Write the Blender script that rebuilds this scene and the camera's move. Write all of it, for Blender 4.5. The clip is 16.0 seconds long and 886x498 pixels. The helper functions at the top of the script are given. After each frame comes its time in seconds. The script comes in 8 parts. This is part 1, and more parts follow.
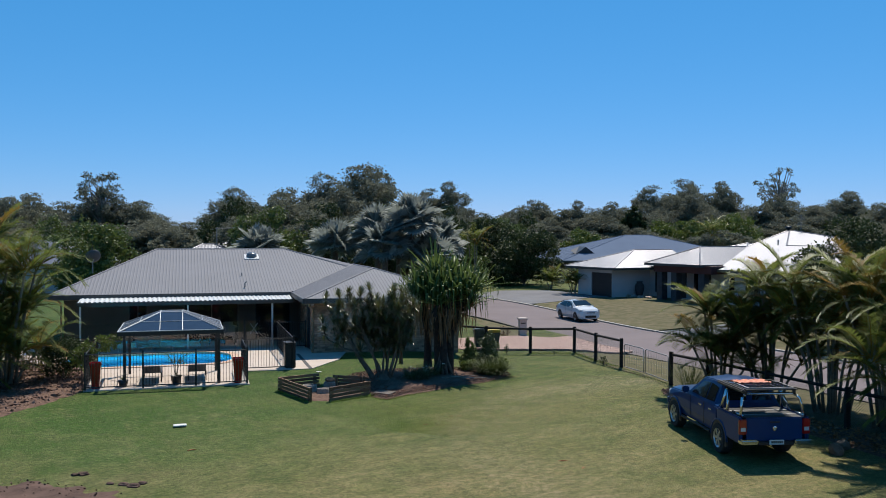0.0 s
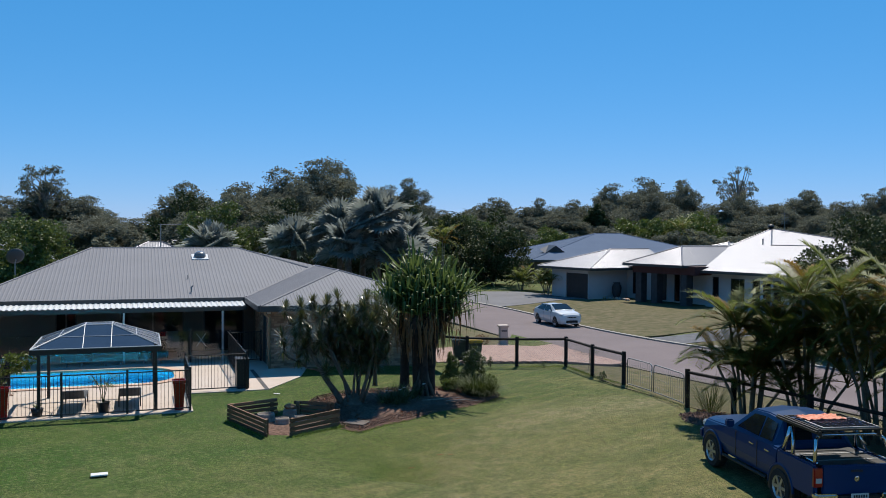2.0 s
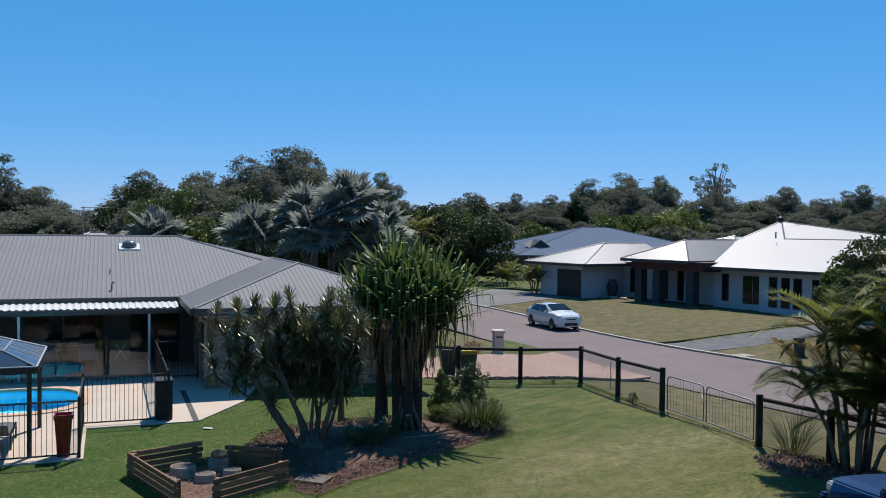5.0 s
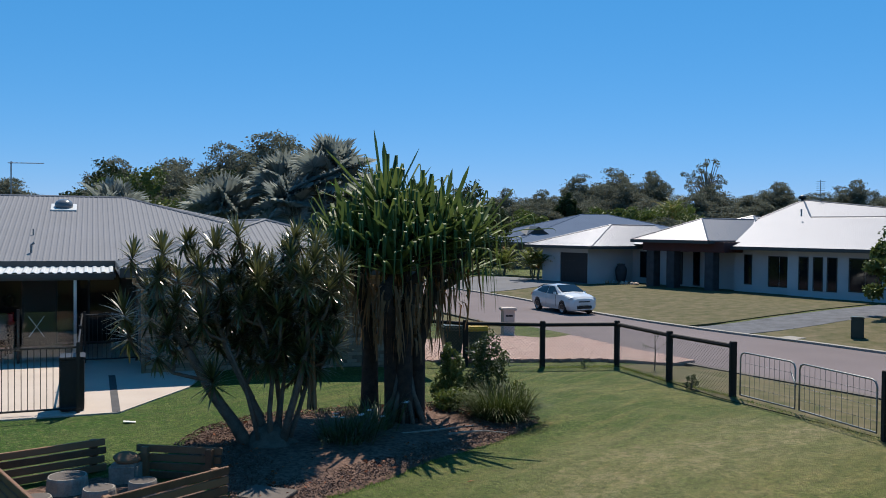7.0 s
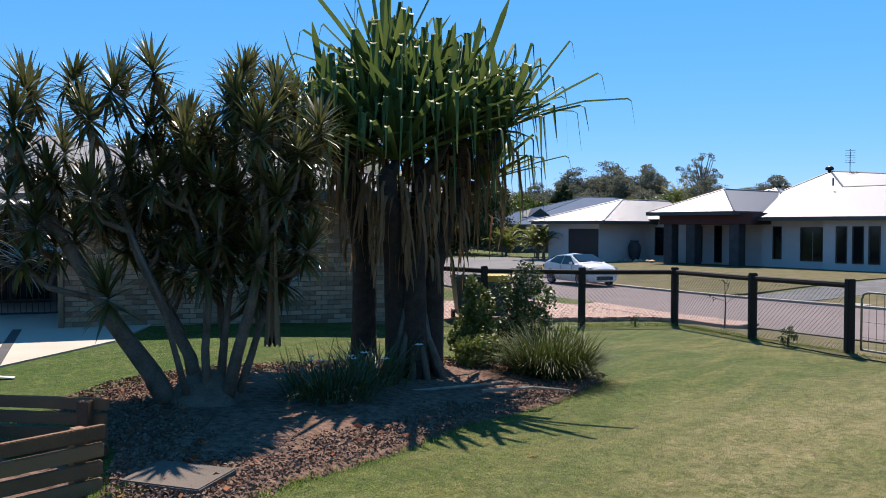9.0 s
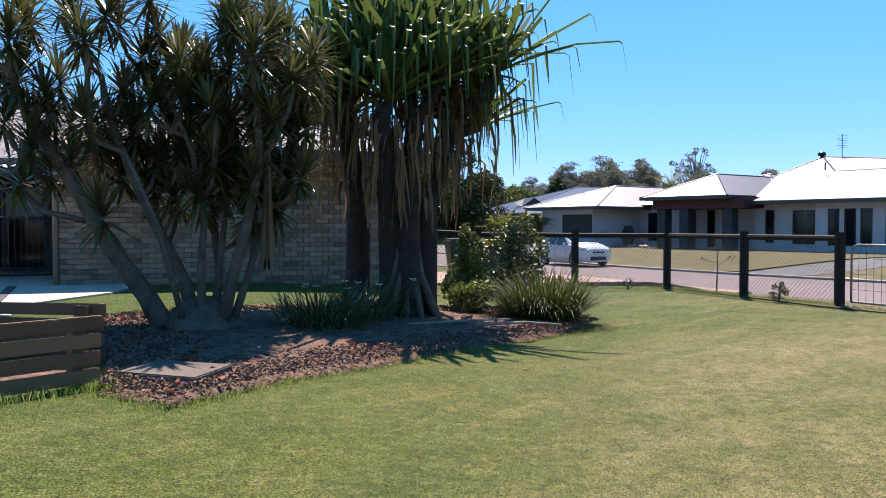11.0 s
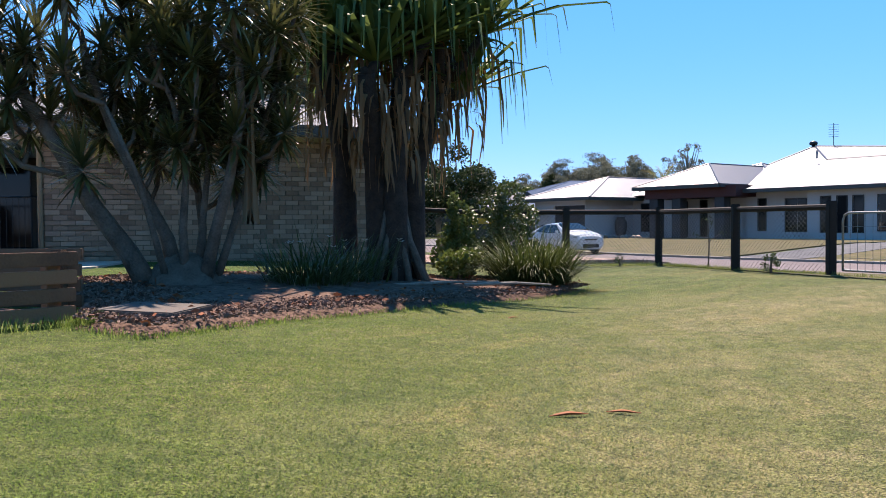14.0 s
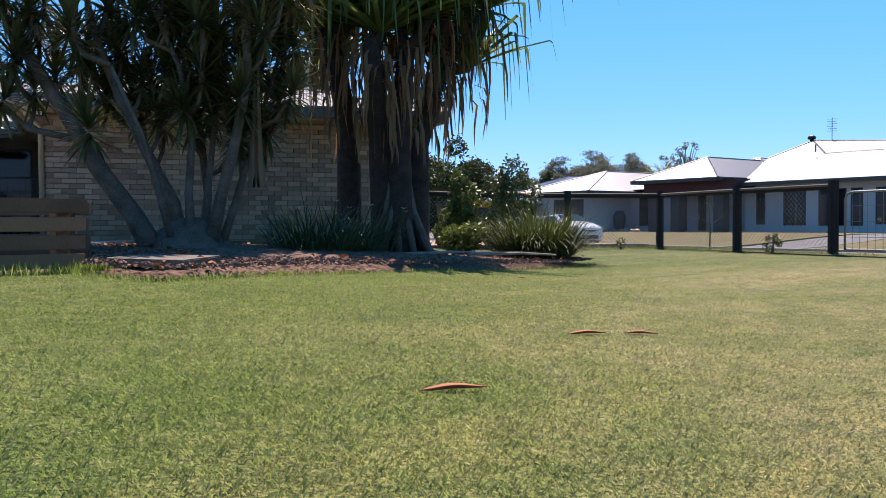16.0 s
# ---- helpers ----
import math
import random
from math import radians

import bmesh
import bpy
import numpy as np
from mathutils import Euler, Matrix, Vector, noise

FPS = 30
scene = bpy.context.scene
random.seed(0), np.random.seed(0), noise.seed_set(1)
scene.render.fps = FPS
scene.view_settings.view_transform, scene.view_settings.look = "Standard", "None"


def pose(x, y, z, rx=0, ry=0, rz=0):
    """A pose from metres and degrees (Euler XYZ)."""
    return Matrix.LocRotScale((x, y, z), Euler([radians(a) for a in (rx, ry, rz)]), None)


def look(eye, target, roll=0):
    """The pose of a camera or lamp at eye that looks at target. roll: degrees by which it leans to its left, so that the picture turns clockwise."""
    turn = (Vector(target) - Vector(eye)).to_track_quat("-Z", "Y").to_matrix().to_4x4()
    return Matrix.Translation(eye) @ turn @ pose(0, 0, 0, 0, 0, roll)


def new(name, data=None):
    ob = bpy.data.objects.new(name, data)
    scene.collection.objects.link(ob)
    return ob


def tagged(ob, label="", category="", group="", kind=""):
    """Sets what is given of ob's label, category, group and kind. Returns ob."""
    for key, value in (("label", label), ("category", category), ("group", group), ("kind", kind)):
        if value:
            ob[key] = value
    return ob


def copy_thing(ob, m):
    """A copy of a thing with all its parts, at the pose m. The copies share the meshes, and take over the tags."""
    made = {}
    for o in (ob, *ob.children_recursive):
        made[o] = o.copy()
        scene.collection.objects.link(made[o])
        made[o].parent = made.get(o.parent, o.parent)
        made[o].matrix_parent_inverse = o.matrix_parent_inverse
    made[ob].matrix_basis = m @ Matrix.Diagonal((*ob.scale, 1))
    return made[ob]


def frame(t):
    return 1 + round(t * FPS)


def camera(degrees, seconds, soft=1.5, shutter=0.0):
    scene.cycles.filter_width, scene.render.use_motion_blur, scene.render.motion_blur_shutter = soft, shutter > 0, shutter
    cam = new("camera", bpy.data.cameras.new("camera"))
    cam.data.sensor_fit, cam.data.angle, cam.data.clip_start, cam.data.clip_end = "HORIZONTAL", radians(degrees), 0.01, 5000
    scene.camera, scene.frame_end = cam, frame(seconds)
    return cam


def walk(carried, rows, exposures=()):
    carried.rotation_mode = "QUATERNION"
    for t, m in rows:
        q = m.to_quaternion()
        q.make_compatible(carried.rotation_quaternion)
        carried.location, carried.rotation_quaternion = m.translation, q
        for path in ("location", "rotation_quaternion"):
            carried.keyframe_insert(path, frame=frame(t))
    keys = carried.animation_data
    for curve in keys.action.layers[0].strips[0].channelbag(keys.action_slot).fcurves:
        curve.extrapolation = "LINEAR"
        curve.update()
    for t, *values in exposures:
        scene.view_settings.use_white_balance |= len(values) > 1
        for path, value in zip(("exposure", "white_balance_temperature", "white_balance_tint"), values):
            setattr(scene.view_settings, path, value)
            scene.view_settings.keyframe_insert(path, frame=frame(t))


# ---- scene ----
cam = camera(54.0, 16.0, 0.95)
PATH = [
    (0, (0.5, 0.926, 5.492), (0.48, 2.925, 5.455), 0.2),
    (0.5, (0.207, 1.997, 5.492), (0.222, 3.996, 5.453), 0.2),
    (1, (-0.018, 3.241, 5.501), (0.019, 5.24, 5.461), 0.3),
    (1.5, (-0.171, 4.329, 5.528), (-0.112, 6.327, 5.486), 0.4),
    (2, (-0.279, 5.603, 5.496), (-0.201, 7.601, 5.454), 0.4),
    (2.5, (-0.321, 6.716, 5.469), (-0.231, 8.713, 5.427), 0.5),
    (3, (-0.367, 7.98, 5.437), (-0.261, 9.976, 5.392), 0.5),
    (3.5, (-0.372, 9.105, 5.366), (-0.257, 11.102, 5.321), 0.6),
    (4, (-0.424, 10.385, 5.319), (-0.298, 12.381, 5.273), 0.7),
    (6.3, (-0.448, 15.825, 4.226), (-0.289, 17.818, 4.177), 0.5),
    (6.5, (-0.462, 16.436, 4.056), (-0.299, 18.428, 4.007), 0.5),
    (7, (-0.439, 18.249, 3.588), (-0.268, 20.241, 3.543), 0.5),
    (7.5, (-0.419, 20.067, 3.192), (-0.242, 22.058, 3.149), 0.5),
    (8, (-0.378, 21.873, 2.825), (-0.199, 23.864, 2.782), 0.7),
    (8.5, (-0.379, 22.75, 2.433), (-0.195, 24.741, 2.389), 0.6),
    (9, (-0.454, 23.056, 1.985), (-0.263, 25.046, 1.94), 0.3),
    (9.5, (-0.5, 22.961, 1.666), (-0.305, 24.951, 1.617), 0.3),
    (12, (-0.391, 22.956, 1.213), (-0.179, 24.944, 1.161), -0.1),
    (12.5, (-0.362, 23.003, 1.131), (-0.148, 24.991, 1.079), -0.2),
    (13, (-0.343, 23.031, 1.017), (-0.128, 25.019, 0.964), -0.2),
    (13.5, (-0.352, 23.053, 0.94), (-0.134, 25.041, 0.887), -0.3),
    (14, (-0.37, 23.047, 0.856), (-0.152, 25.034, 0.803), -0.4),
    (14.5, (-0.391, 23.045, 0.777), (-0.172, 25.033, 0.724), -0.5),
    (15, (-0.404, 23.048, 0.691), (-0.183, 25.035, 0.637), -0.3),
    (15.5, (-0.441, 23.054, 0.602), (-0.218, 25.041, 0.549), -0.5),
    (16, (-0.453, 23.056, 0.534), (-0.229, 25.043, 0.478), -0.3),
]
walk(cam, [(t, look(eye, target, roll)) for t, eye, target, roll in PATH],
     exposures=[(0.0, 0.27, 6650, 10), (7.2, 0.27, 6700, 10), (9.0, 0.76, 7150, 16), (9.5, 0.96, 7200, 18), (12.0, 1.10, 7350, 23), (16.0, 1.05, 7350, 23)])

# ---- world, sun, exposure ----
SUN_EL, SUN_AZ = radians(57.5), radians(16)       # azimuth from +y towards +x
world = bpy.data.worlds.new("world")
scene.world = world
world.use_nodes = True
wt = world.node_tree
sky = wt.nodes.new("ShaderNodeTexSky")
sky.sky_type = "NISHITA"
sky.sun_disc = False
sky.sun_elevation, sky.sun_rotation = SUN_EL, SUN_AZ
sky.air_density, sky.dust_density, sky.ozone_density, sky.altitude = 0.75, 0.0, 4.0, 300
tint = wt.nodes.new("ShaderNodeMix")
tint.data_type, tint.blend_type = "RGBA", "MULTIPLY"
tint.inputs["Factor"].default_value = 1.0
tint.inputs["B"].default_value = (0.54, 0.90, 1.03, 1)
deep = wt.nodes.new("ShaderNodeHueSaturation")
deep.inputs["Saturation"].default_value = 1.2
wt.links.new(sky.outputs[0], deep.inputs["Color"])
wt.links.new(deep.outputs[0], tint.inputs["A"])
# the haze near the horizon stays blue: each colour channel is evened out by a power
split, join = wt.nodes.new("ShaderNodeSeparateColor"), wt.nodes.new("ShaderNodeCombineColor")
wt.links.new(tint.outputs["Result"], split.inputs[0])
for i, (gain, power) in enumerate(((1.03, 0.84), (1.96, 0.46), (3.0, 0.45))):
    pw, gn = wt.nodes.new("ShaderNodeMath"), wt.nodes.new("ShaderNodeMath")
    pw.operation, gn.operation = "POWER", "MULTIPLY"
    wt.links.new(split.outputs[i], pw.inputs[0])
    wt.links.new(pw.outputs[0], gn.inputs[0])
    wt.links.new(gn.outputs[0], join.inputs[i])
    pw.inputs[1].default_value, gn.inputs[1].default_value = power, gain
wt.links.new(join.outputs[0], wt.nodes["Background"].inputs[0])
wt.nodes["Background"].inputs[1].default_value = 0.094
sun = new("sun", bpy.data.lights.new("sun", "SUN"))
sun.data.energy, sun.data.angle, sun.data.color = 5.0, radians(0.55), (1.0, 0.94, 0.84)
sun_dir = Vector((math.sin(SUN_AZ) * math.cos(SUN_EL), math.cos(SUN_AZ) * math.cos(SUN_EL), math.sin(SUN_EL)))
sun.matrix_world = look(sun_dir * 60, (0, 0, 0))

# ---- materials ----
def material(name, colour, rough=0.6, metal=0.0, colour2=None, scale=6.0, fine=60.0, bump=0.0, spread=0.35, island=False,
             each=False, tint=None, spec=0.5, coat=0.0, detail=6.0):
    """Two scales of noise between two colours, with fine relief. island, each: shift the tone by piece."""
    m = bpy.data.materials.new(name)
    m.use_nodes = True
    nt = m.node_tree
    b = nt.nodes["Principled BSDF"]
    b.inputs["Roughness"].default_value = rough
    b.inputs["Metallic"].default_value = metal
    b.inputs["Specular IOR Level"].default_value = spec
    b.inputs["Coat Weight"].default_value = coat
    colour = tuple(c * 0.77 for c in colour)
    c2 = tuple(c * 0.77 for c in colour2) if colour2 else tuple(c * (1 - spread) for c in colour)
    geo = nt.nodes.new("ShaderNodeNewGeometry")
    big = nt.nodes.new("ShaderNodeTexNoise")
    big.inputs["Scale"].default_value, big.inputs["Detail"].default_value = scale, detail
    small = nt.nodes.new("ShaderNodeTexNoise")
    small.inputs["Scale"].default_value, small.inputs["Detail"].default_value = fine, 3.0
    for n in (big, small):
        nt.links.new(geo.outputs["Position"], n.inputs["Vector"])
    add = nt.nodes.new("ShaderNodeMath")
    add.operation = "MULTIPLY_ADD"
    nt.links.new(small.outputs["Fac"], add.inputs[0])
    add.inputs[1].default_value = 0.5
    nt.links.new(big.outputs["Fac"], add.inputs[2])
    ramp = nt.nodes.new("ShaderNodeMapRange")
    ramp.inputs["From Min"].default_value, ramp.inputs["From Max"].default_value = 0.5, 1.0
    nt.links.new(add.outputs[0], ramp.inputs["Value"])
    mix = nt.nodes.new("ShaderNodeMix")
    mix.data_type = "RGBA"
    nt.links.new(ramp.outputs[0], mix.inputs["Factor"])
    mix.inputs["A"].default_value, mix.inputs["B"].default_value = (*c2, 1), (*colour, 1)
    out = mix.outputs["Result"]
    if island or each:
        if each:
            rnd = nt.nodes.new("ShaderNodeObjectInfo").outputs["Random"]
        else:
            rnd = geo.outputs["Random Per Island"]
        mr = nt.nodes.new("ShaderNodeMapRange")
        mr.inputs["To Min"].default_value, mr.inputs["To Max"].default_value = 0.0, 1.0
        nt.links.new(rnd, mr.inputs["Value"])
        mix2 = nt.nodes.new("ShaderNodeMix")
        mix2.data_type = "RGBA"
        nt.links.new(mr.outputs[0], mix2.inputs["Factor"])
        t = tint or tuple(c * 0.6 for c in colour)
        mix2.inputs["A"].default_value = (*t, 1)
        nt.links.new(out, mix2.inputs["B"])
        out = mix2.outputs["Result"]
    nt.links.new(out, b.inputs["Base Color"])
    if bump:
        bp = nt.nodes.new("ShaderNodeBump")
        bp.inputs["Strength"].default_value, bp.inputs["Distance"].default_value = bump, 0.01
        nt.links.new(small.outputs["Fac"], bp.inputs["Height"])
        nt.links.new(bp.outputs[0], b.inputs["Normal"])
    return m


def leaf_material(name, colour, colour2, rough=0.45, glow=0.25, spec=0.5):
    """Leaves: tone by leaf, some light passing through."""
    m = bpy.data.materials.new(name)
    m.use_nodes = True
    nt = m.node_tree
    b = nt.nodes["Principled BSDF"]
    b.inputs["Roughness"].default_value = rough
    b.inputs["Specular IOR Level"].default_value = spec
    geo = nt.nodes.new("ShaderNodeNewGeometry")
    noise_n = nt.nodes.new("ShaderNodeTexNoise")
    noise_n.inputs["Scale"].default_value = 1.3
    nt.links.new(geo.outputs["Position"], noise_n.inputs["Vector"])
    avg = nt.nodes.new("ShaderNodeMath")
    avg.operation = "MULTIPLY_ADD"
    nt.links.new(geo.outputs["Random Per Island"], avg.inputs[0])
    avg.inputs[1].default_value = 0.6
    nt.links.new(noise_n.outputs["Fac"], avg.inputs[2])
    mr = nt.nodes.new("ShaderNodeMapRange")
    mr.inputs["From Min"].default_value, mr.inputs["From Max"].default_value = 0.35, 1.15
    nt.links.new(avg.outputs[0], mr.inputs["Value"])
    mix = nt.nodes.new("ShaderNodeMix")
    mix.data_type = "RGBA"
    colour, colour2 = tuple(c * 0.88 for c in colour), tuple(c * 0.88 for c in colour2)
    mix.inputs["A"].default_value, mix.inputs["B"].default_value = (*colour, 1), (*colour2, 1)
    nt.links.new(mr.outputs[0], mix.inputs["Factor"])
    nt.links.new(mix.outputs["Result"], b.inputs["Base Color"])
    tr = nt.nodes.new("ShaderNodeBsdfTranslucent")
    nt.links.new(mix.outputs["Result"], tr.inputs["Color"])
    ms = nt.nodes.new("ShaderNodeMixShader")
    ms.inputs[0].default_value = glow
    nt.links.new(b.outputs[0], ms.inputs[1])
    nt.links.new(tr.outputs[0], ms.inputs[2])
    nt.links.new(ms.outputs[0], nt.nodes["Material Output"].inputs["Surface"])
    return m


def glass_material(name, colour, rough=0.03, alpha=1.0):
    m = bpy.data.materials.new(name)
    m.use_nodes = True
    b = m.node_tree.nodes["Principled BSDF"]
    b.inputs["Base Color"].default_value = (*colour, 1)
    b.inputs["Roughness"].default_value = rough
    b.inputs["Transmission Weight"].default_value = alpha
    b.inputs["IOR"].default_value = 1.3
    return m


def lawn_material(name="lawn", blades=False):
    """Mown couch grass: green, with straw-coloured dry swathes and darker green patches."""
    m = bpy.data.materials.new(name)
    m.use_nodes = True
    nt = m.node_tree
    b = nt.nodes["Principled BSDF"]
    b.inputs["Roughness"].default_value = 0.85
    b.inputs["Specular IOR Level"].default_value = 0.15
    geo = nt.nodes.new("ShaderNodeNewGeometry")

    def nz(scale, detail, stretch=None):
        n = nt.nodes.new("ShaderNodeTexNoise")
        n.inputs["Scale"].default_value, n.inputs["Detail"].default_value = scale, detail
        src = geo.outputs["Position"]
        if stretch:
            mp = nt.nodes.new("ShaderNodeMapping")
            mp.vector_type = "TEXTURE"
            mp.inputs["Rotation"].default_value = (0, 0, stretch[0])
            mp.inputs["Scale"].default_value = (stretch[1], stretch[2], 1)
            nt.links.new(src, mp.inputs["Vector"])
            src = mp.outputs[0]
        nt.links.new(src, n.inputs["Vector"])
        return n.outputs["Fac"]

    def rng(v, a, c):
        r = nt.nodes.new("ShaderNodeMapRange")
        r.inputs["From Min"].default_value, r.inputs["From Max"].default_value = a, c
        nt.links.new(v, r.inputs["Value"])
        return r.outputs[0]

    def mixc(fac, a, c):
        x = nt.nodes.new("ShaderNodeMix")
        x.data_type = "RGBA"
        if isinstance(fac, float):
            x.inputs["Factor"].default_value = fac
        else:
            nt.links.new(fac, x.inputs["Factor"])
        for sock, v in (("A", a), ("B", c)):
            if isinstance(v, tuple):
                x.inputs[sock].default_value = (*v, 1)
            else:
                nt.links.new(v, x.inputs[sock])
        return x.outputs["Result"]

    def mul(a, c):
        x = nt.nodes.new("ShaderNodeMath")
        x.operation = "MULTIPLY"
        nt.links.new(a, x.inputs[0])
        if isinstance(c, float):
            x.inputs[1].default_value = c
        else:
            nt.links.new(c, x.inputs[1])
        return x.outputs[0]

    green = mixc(rng(nz(0.8, 6.0), 0.35, 0.65), (0.032, 0.072, 0.008), (0.074, 0.108, 0.017))
    green = mixc(rng(nz(7.0, 5.0), 0.40, 0.68), green, (0.038, 0.072, 0.010))
    sep = nt.nodes.new("ShaderNodeSeparateXYZ")
    nt.links.new(geo.outputs["Position"], sep.inputs[0])
    # lusher towards the house
    green = mixc(mul(rng(sep.outputs["X"], -1.5, -6.0), 0.75), green, (0.030, 0.066, 0.009))
    lush = mul(mul(rng(sep.outputs["X"], 3.5, -4.0), rng(sep.outputs["Y"], 25.0, 30.5)), 0.70)
    straw = mixc(rng(nz(11.0, 5.0), 0.35, 0.65), (0.27, 0.20, 0.085), (0.175, 0.150, 0.056))
    green = mixc(lush, green, (0.018, 0.050, 0.006))
    # broad dry patches, thin mower swathes, and the worn strip between beds and fence
    dry = mul(rng(nz(0.30, 7.0, (radians(42), 1.6, 1.0)), 0.45, 0.62), 0.62)
    swathe = mul(rng(nz(3.4, 6.0, (radians(48), 14.0, 1.0)), 0.44, 0.64), rng(sep.outputs["X"], -9.0, 0.0))
    across = nt.nodes.new("ShaderNodeVectorMath")
    across.operation = "DOT_PRODUCT"
    nt.links.new(geo.outputs["Position"], across.inputs[0])
    across.inputs[1].default_value = (1.0, -0.57, 0.0)
    zone = rng(across.outputs["Value"], -14.8, -11.4)
    worn = mul(zone, rng(nz(0.55, 7.0, (radians(42), 2.2, 1.0)), 0.32, 0.60))
    near = mul(rng(sep.outputs["Y"], 24.0, 12.0), rng(nz(0.45, 7.0), 0.28, 0.52))

    # the mower's turning circle between the bed and the gate
    hub = nt.nodes.new("ShaderNodeVectorMath")
    hub.operation = "SUBTRACT"
    nt.links.new(geo.outputs["Position"], hub.inputs[0])
    hub.inputs[1].default_value = (9.6, 24.4, 0.0)
    flat = nt.nodes.new("ShaderNodeVectorMath")
    flat.operation = "MULTIPLY"
    nt.links.new(hub.outputs[0], flat.inputs[0])
    flat.inputs[1].default_value = (1, 1, 0)
    dist = nt.nodes.new("ShaderNodeVectorMath")
    dist.operation = "LENGTH"
    nt.links.new(flat.outputs[0], dist.inputs[0])
    wob = nt.nodes.new("ShaderNodeMath")
    wob.operation = "MULTIPLY_ADD"
    nt.links.new(nz(0.9, 5.0), wob.inputs[0])
    wob.inputs[1].default_value = 2.2
    nt.links.new(dist.outputs["Value"], wob.inputs[2])
    ring = mul(mul(rng(wob.outputs[0], 8.2, 9.6), rng(wob.outputs[0], 12.1, 10.3)), rng(sep.outputs["X"], -1.5, 2.5))
    lines = nt.nodes.new("ShaderNodeTexNoise")
    lines.noise_dimensions = "1D"
    lines.inputs["Scale"].default_value, lines.inputs["Detail"].default_value = 2.6, 3.0
    wob2 = nt.nodes.new("ShaderNodeMath")
    wob2.operation = "MULTIPLY_ADD"
    nt.links.new(nz(1.6, 4.0), wob2.inputs[0])
    wob2.inputs[1].default_value = 0.7
    nt.links.new(dist.outputs["Value"], wob2.inputs[2])
    nt.links.new(wob2.outputs[0], lines.inputs["W"])
    stripes = rng(lines.outputs["Fac"], 0.38, 0.62)

    def top(a, c):
        x = nt.nodes.new("ShaderNodeMath")
        x.operation = "MAXIMUM"
        nt.links.new(a, x.inputs[0])
        nt.links.new(c, x.inputs[1])
        return x.outputs[0]

    zone2 = top(mul(ring, rng(stripes, -1.2, 1.0)), mul(zone, rng(sep.outputs["Y"], 29.5, 25.5)))
    fac = top(top(dry, mul(mul(swathe, 0.9), rng(nz(0.7, 6.0), 0.30, 0.54))), top(mul(mul(worn, zone2), 0.8), mul(near, 0.95)))
    fac = top(fac, mul(ring, mul(rng(nz(1.3, 6.0), 0.15, 0.60), rng(stripes, -1.0, 1.0))))
    fac = mul(fac, rng(nz(16.0, 5.0), 0.15, 0.55))
    col = mixc(fac, green, straw)
    col = mixc(mul(rng(nz(2.8, 9.0), 0.48, 0.66), 0.4), col, (0.026, 0.052, 0.008))
    col = mixc(mul(mul(stripes, rng(sep.outputs["X"], -4.0, 1.0)), 0.42), col, (0.030, 0.060, 0.009))
    # fine dark specks painted in for the shade between blades
    col = mixc(mul(rng(nz(38.0, 4.0), 0.44, 0.70), 0.75), col, (0.026, 0.036, 0.009))
    swath_fac = mul(mul(ring, rng(nz(1.3, 6.0), 0.12, 0.62)), mul(rng(stripes, -1.4, 1.0), rng(nz(14.0, 4.0), 0.20, 0.55)))
    col = mixc(mul(swath_fac, 0.8), col, mixc(rng(nz(5.0, 4.0), 0.4, 0.62), (0.255, 0.205, 0.130), (0.165, 0.150, 0.080)))
    col = mixc(mul(mul(rng(sep.outputs["X"], 0.0, -5.0), rng(sep.outputs["Y"], 15.0, 21.0)), 0.62), col, (0.030, 0.080, 0.008))
    col = mixc(mul(mul(near, rng(nz(9.0, 5.0), 0.25, 0.6)), 0.72), col, (0.21, 0.155, 0.080))
    # pale and dull patches a stride or two across, and thin places where earth shows
    col = mixc(mul(rng(nz(1.1, 7.0), 0.50, 0.66), 0.30), col, (0.140, 0.150, 0.060))
    col = mixc(mul(rng(nz(2.3, 6.0, (radians(-50), 2.5, 1.0)), 0.52, 0.70), 0.30), col, (0.150, 0.130, 0.060))
    bare = mul(mul(rng(sep.outputs["Y"], 22.0, 17.0), rng(nz(0.8, 8.0), 0.55, 0.70)), rng(nz(6.0, 5.0), 0.35, 0.6))
    col = mixc(mul(bare, 0.8), col, (0.17, 0.105, 0.070))
    col = mixc(mul(lush, 0.6), col, (0.020, 0.060, 0.006))
    # sun-dried bands that follow the mower's arcs on the open side
    arcs = mul(rng(nz(0.55, 6.0, (radians(40), 2.4, 1.0)), 0.36, 0.58), rng(stripes, -0.9, 0.9))
    band = mul(mul(rng(sep.outputs["X"], -2.5, 3.5), rng(sep.outputs["Y"], 34.0, 28.0)), arcs)
    front = mul(mul(rng(sep.outputs["Y"], 26.0, 19.0), rng(sep.outputs["X"], -8.0, -1.0)), rng(nz(0.8, 7.0, (radians(35), 2.0, 1.0)), 0.34, 0.58))
    col = mixc(mul(top(band, front), 0.50), col, mixc(rng(nz(6.0, 5.0), 0.4, 0.62), (0.265, 0.200, 0.105), (0.175, 0.160, 0.066)))
    # combed texture left by the mower, then coarse tussock grain
    col = mixc(mul(rng(nz(4.2, 7.0, (radians(40), 2.4, 1.0)), 0.46, 0.58), 0.34), col, (0.030, 0.056, 0.010))
    col = mixc(mul(rng(nz(10.0, 3.0), 0.47, 0.64), 0.45), col, (0.020, 0.036, 0.008))
    col = mixc(mul(rng(nz(13.0, 3.0), 0.52, 0.66), 0.4), col, (0.150, 0.155, 0.060))
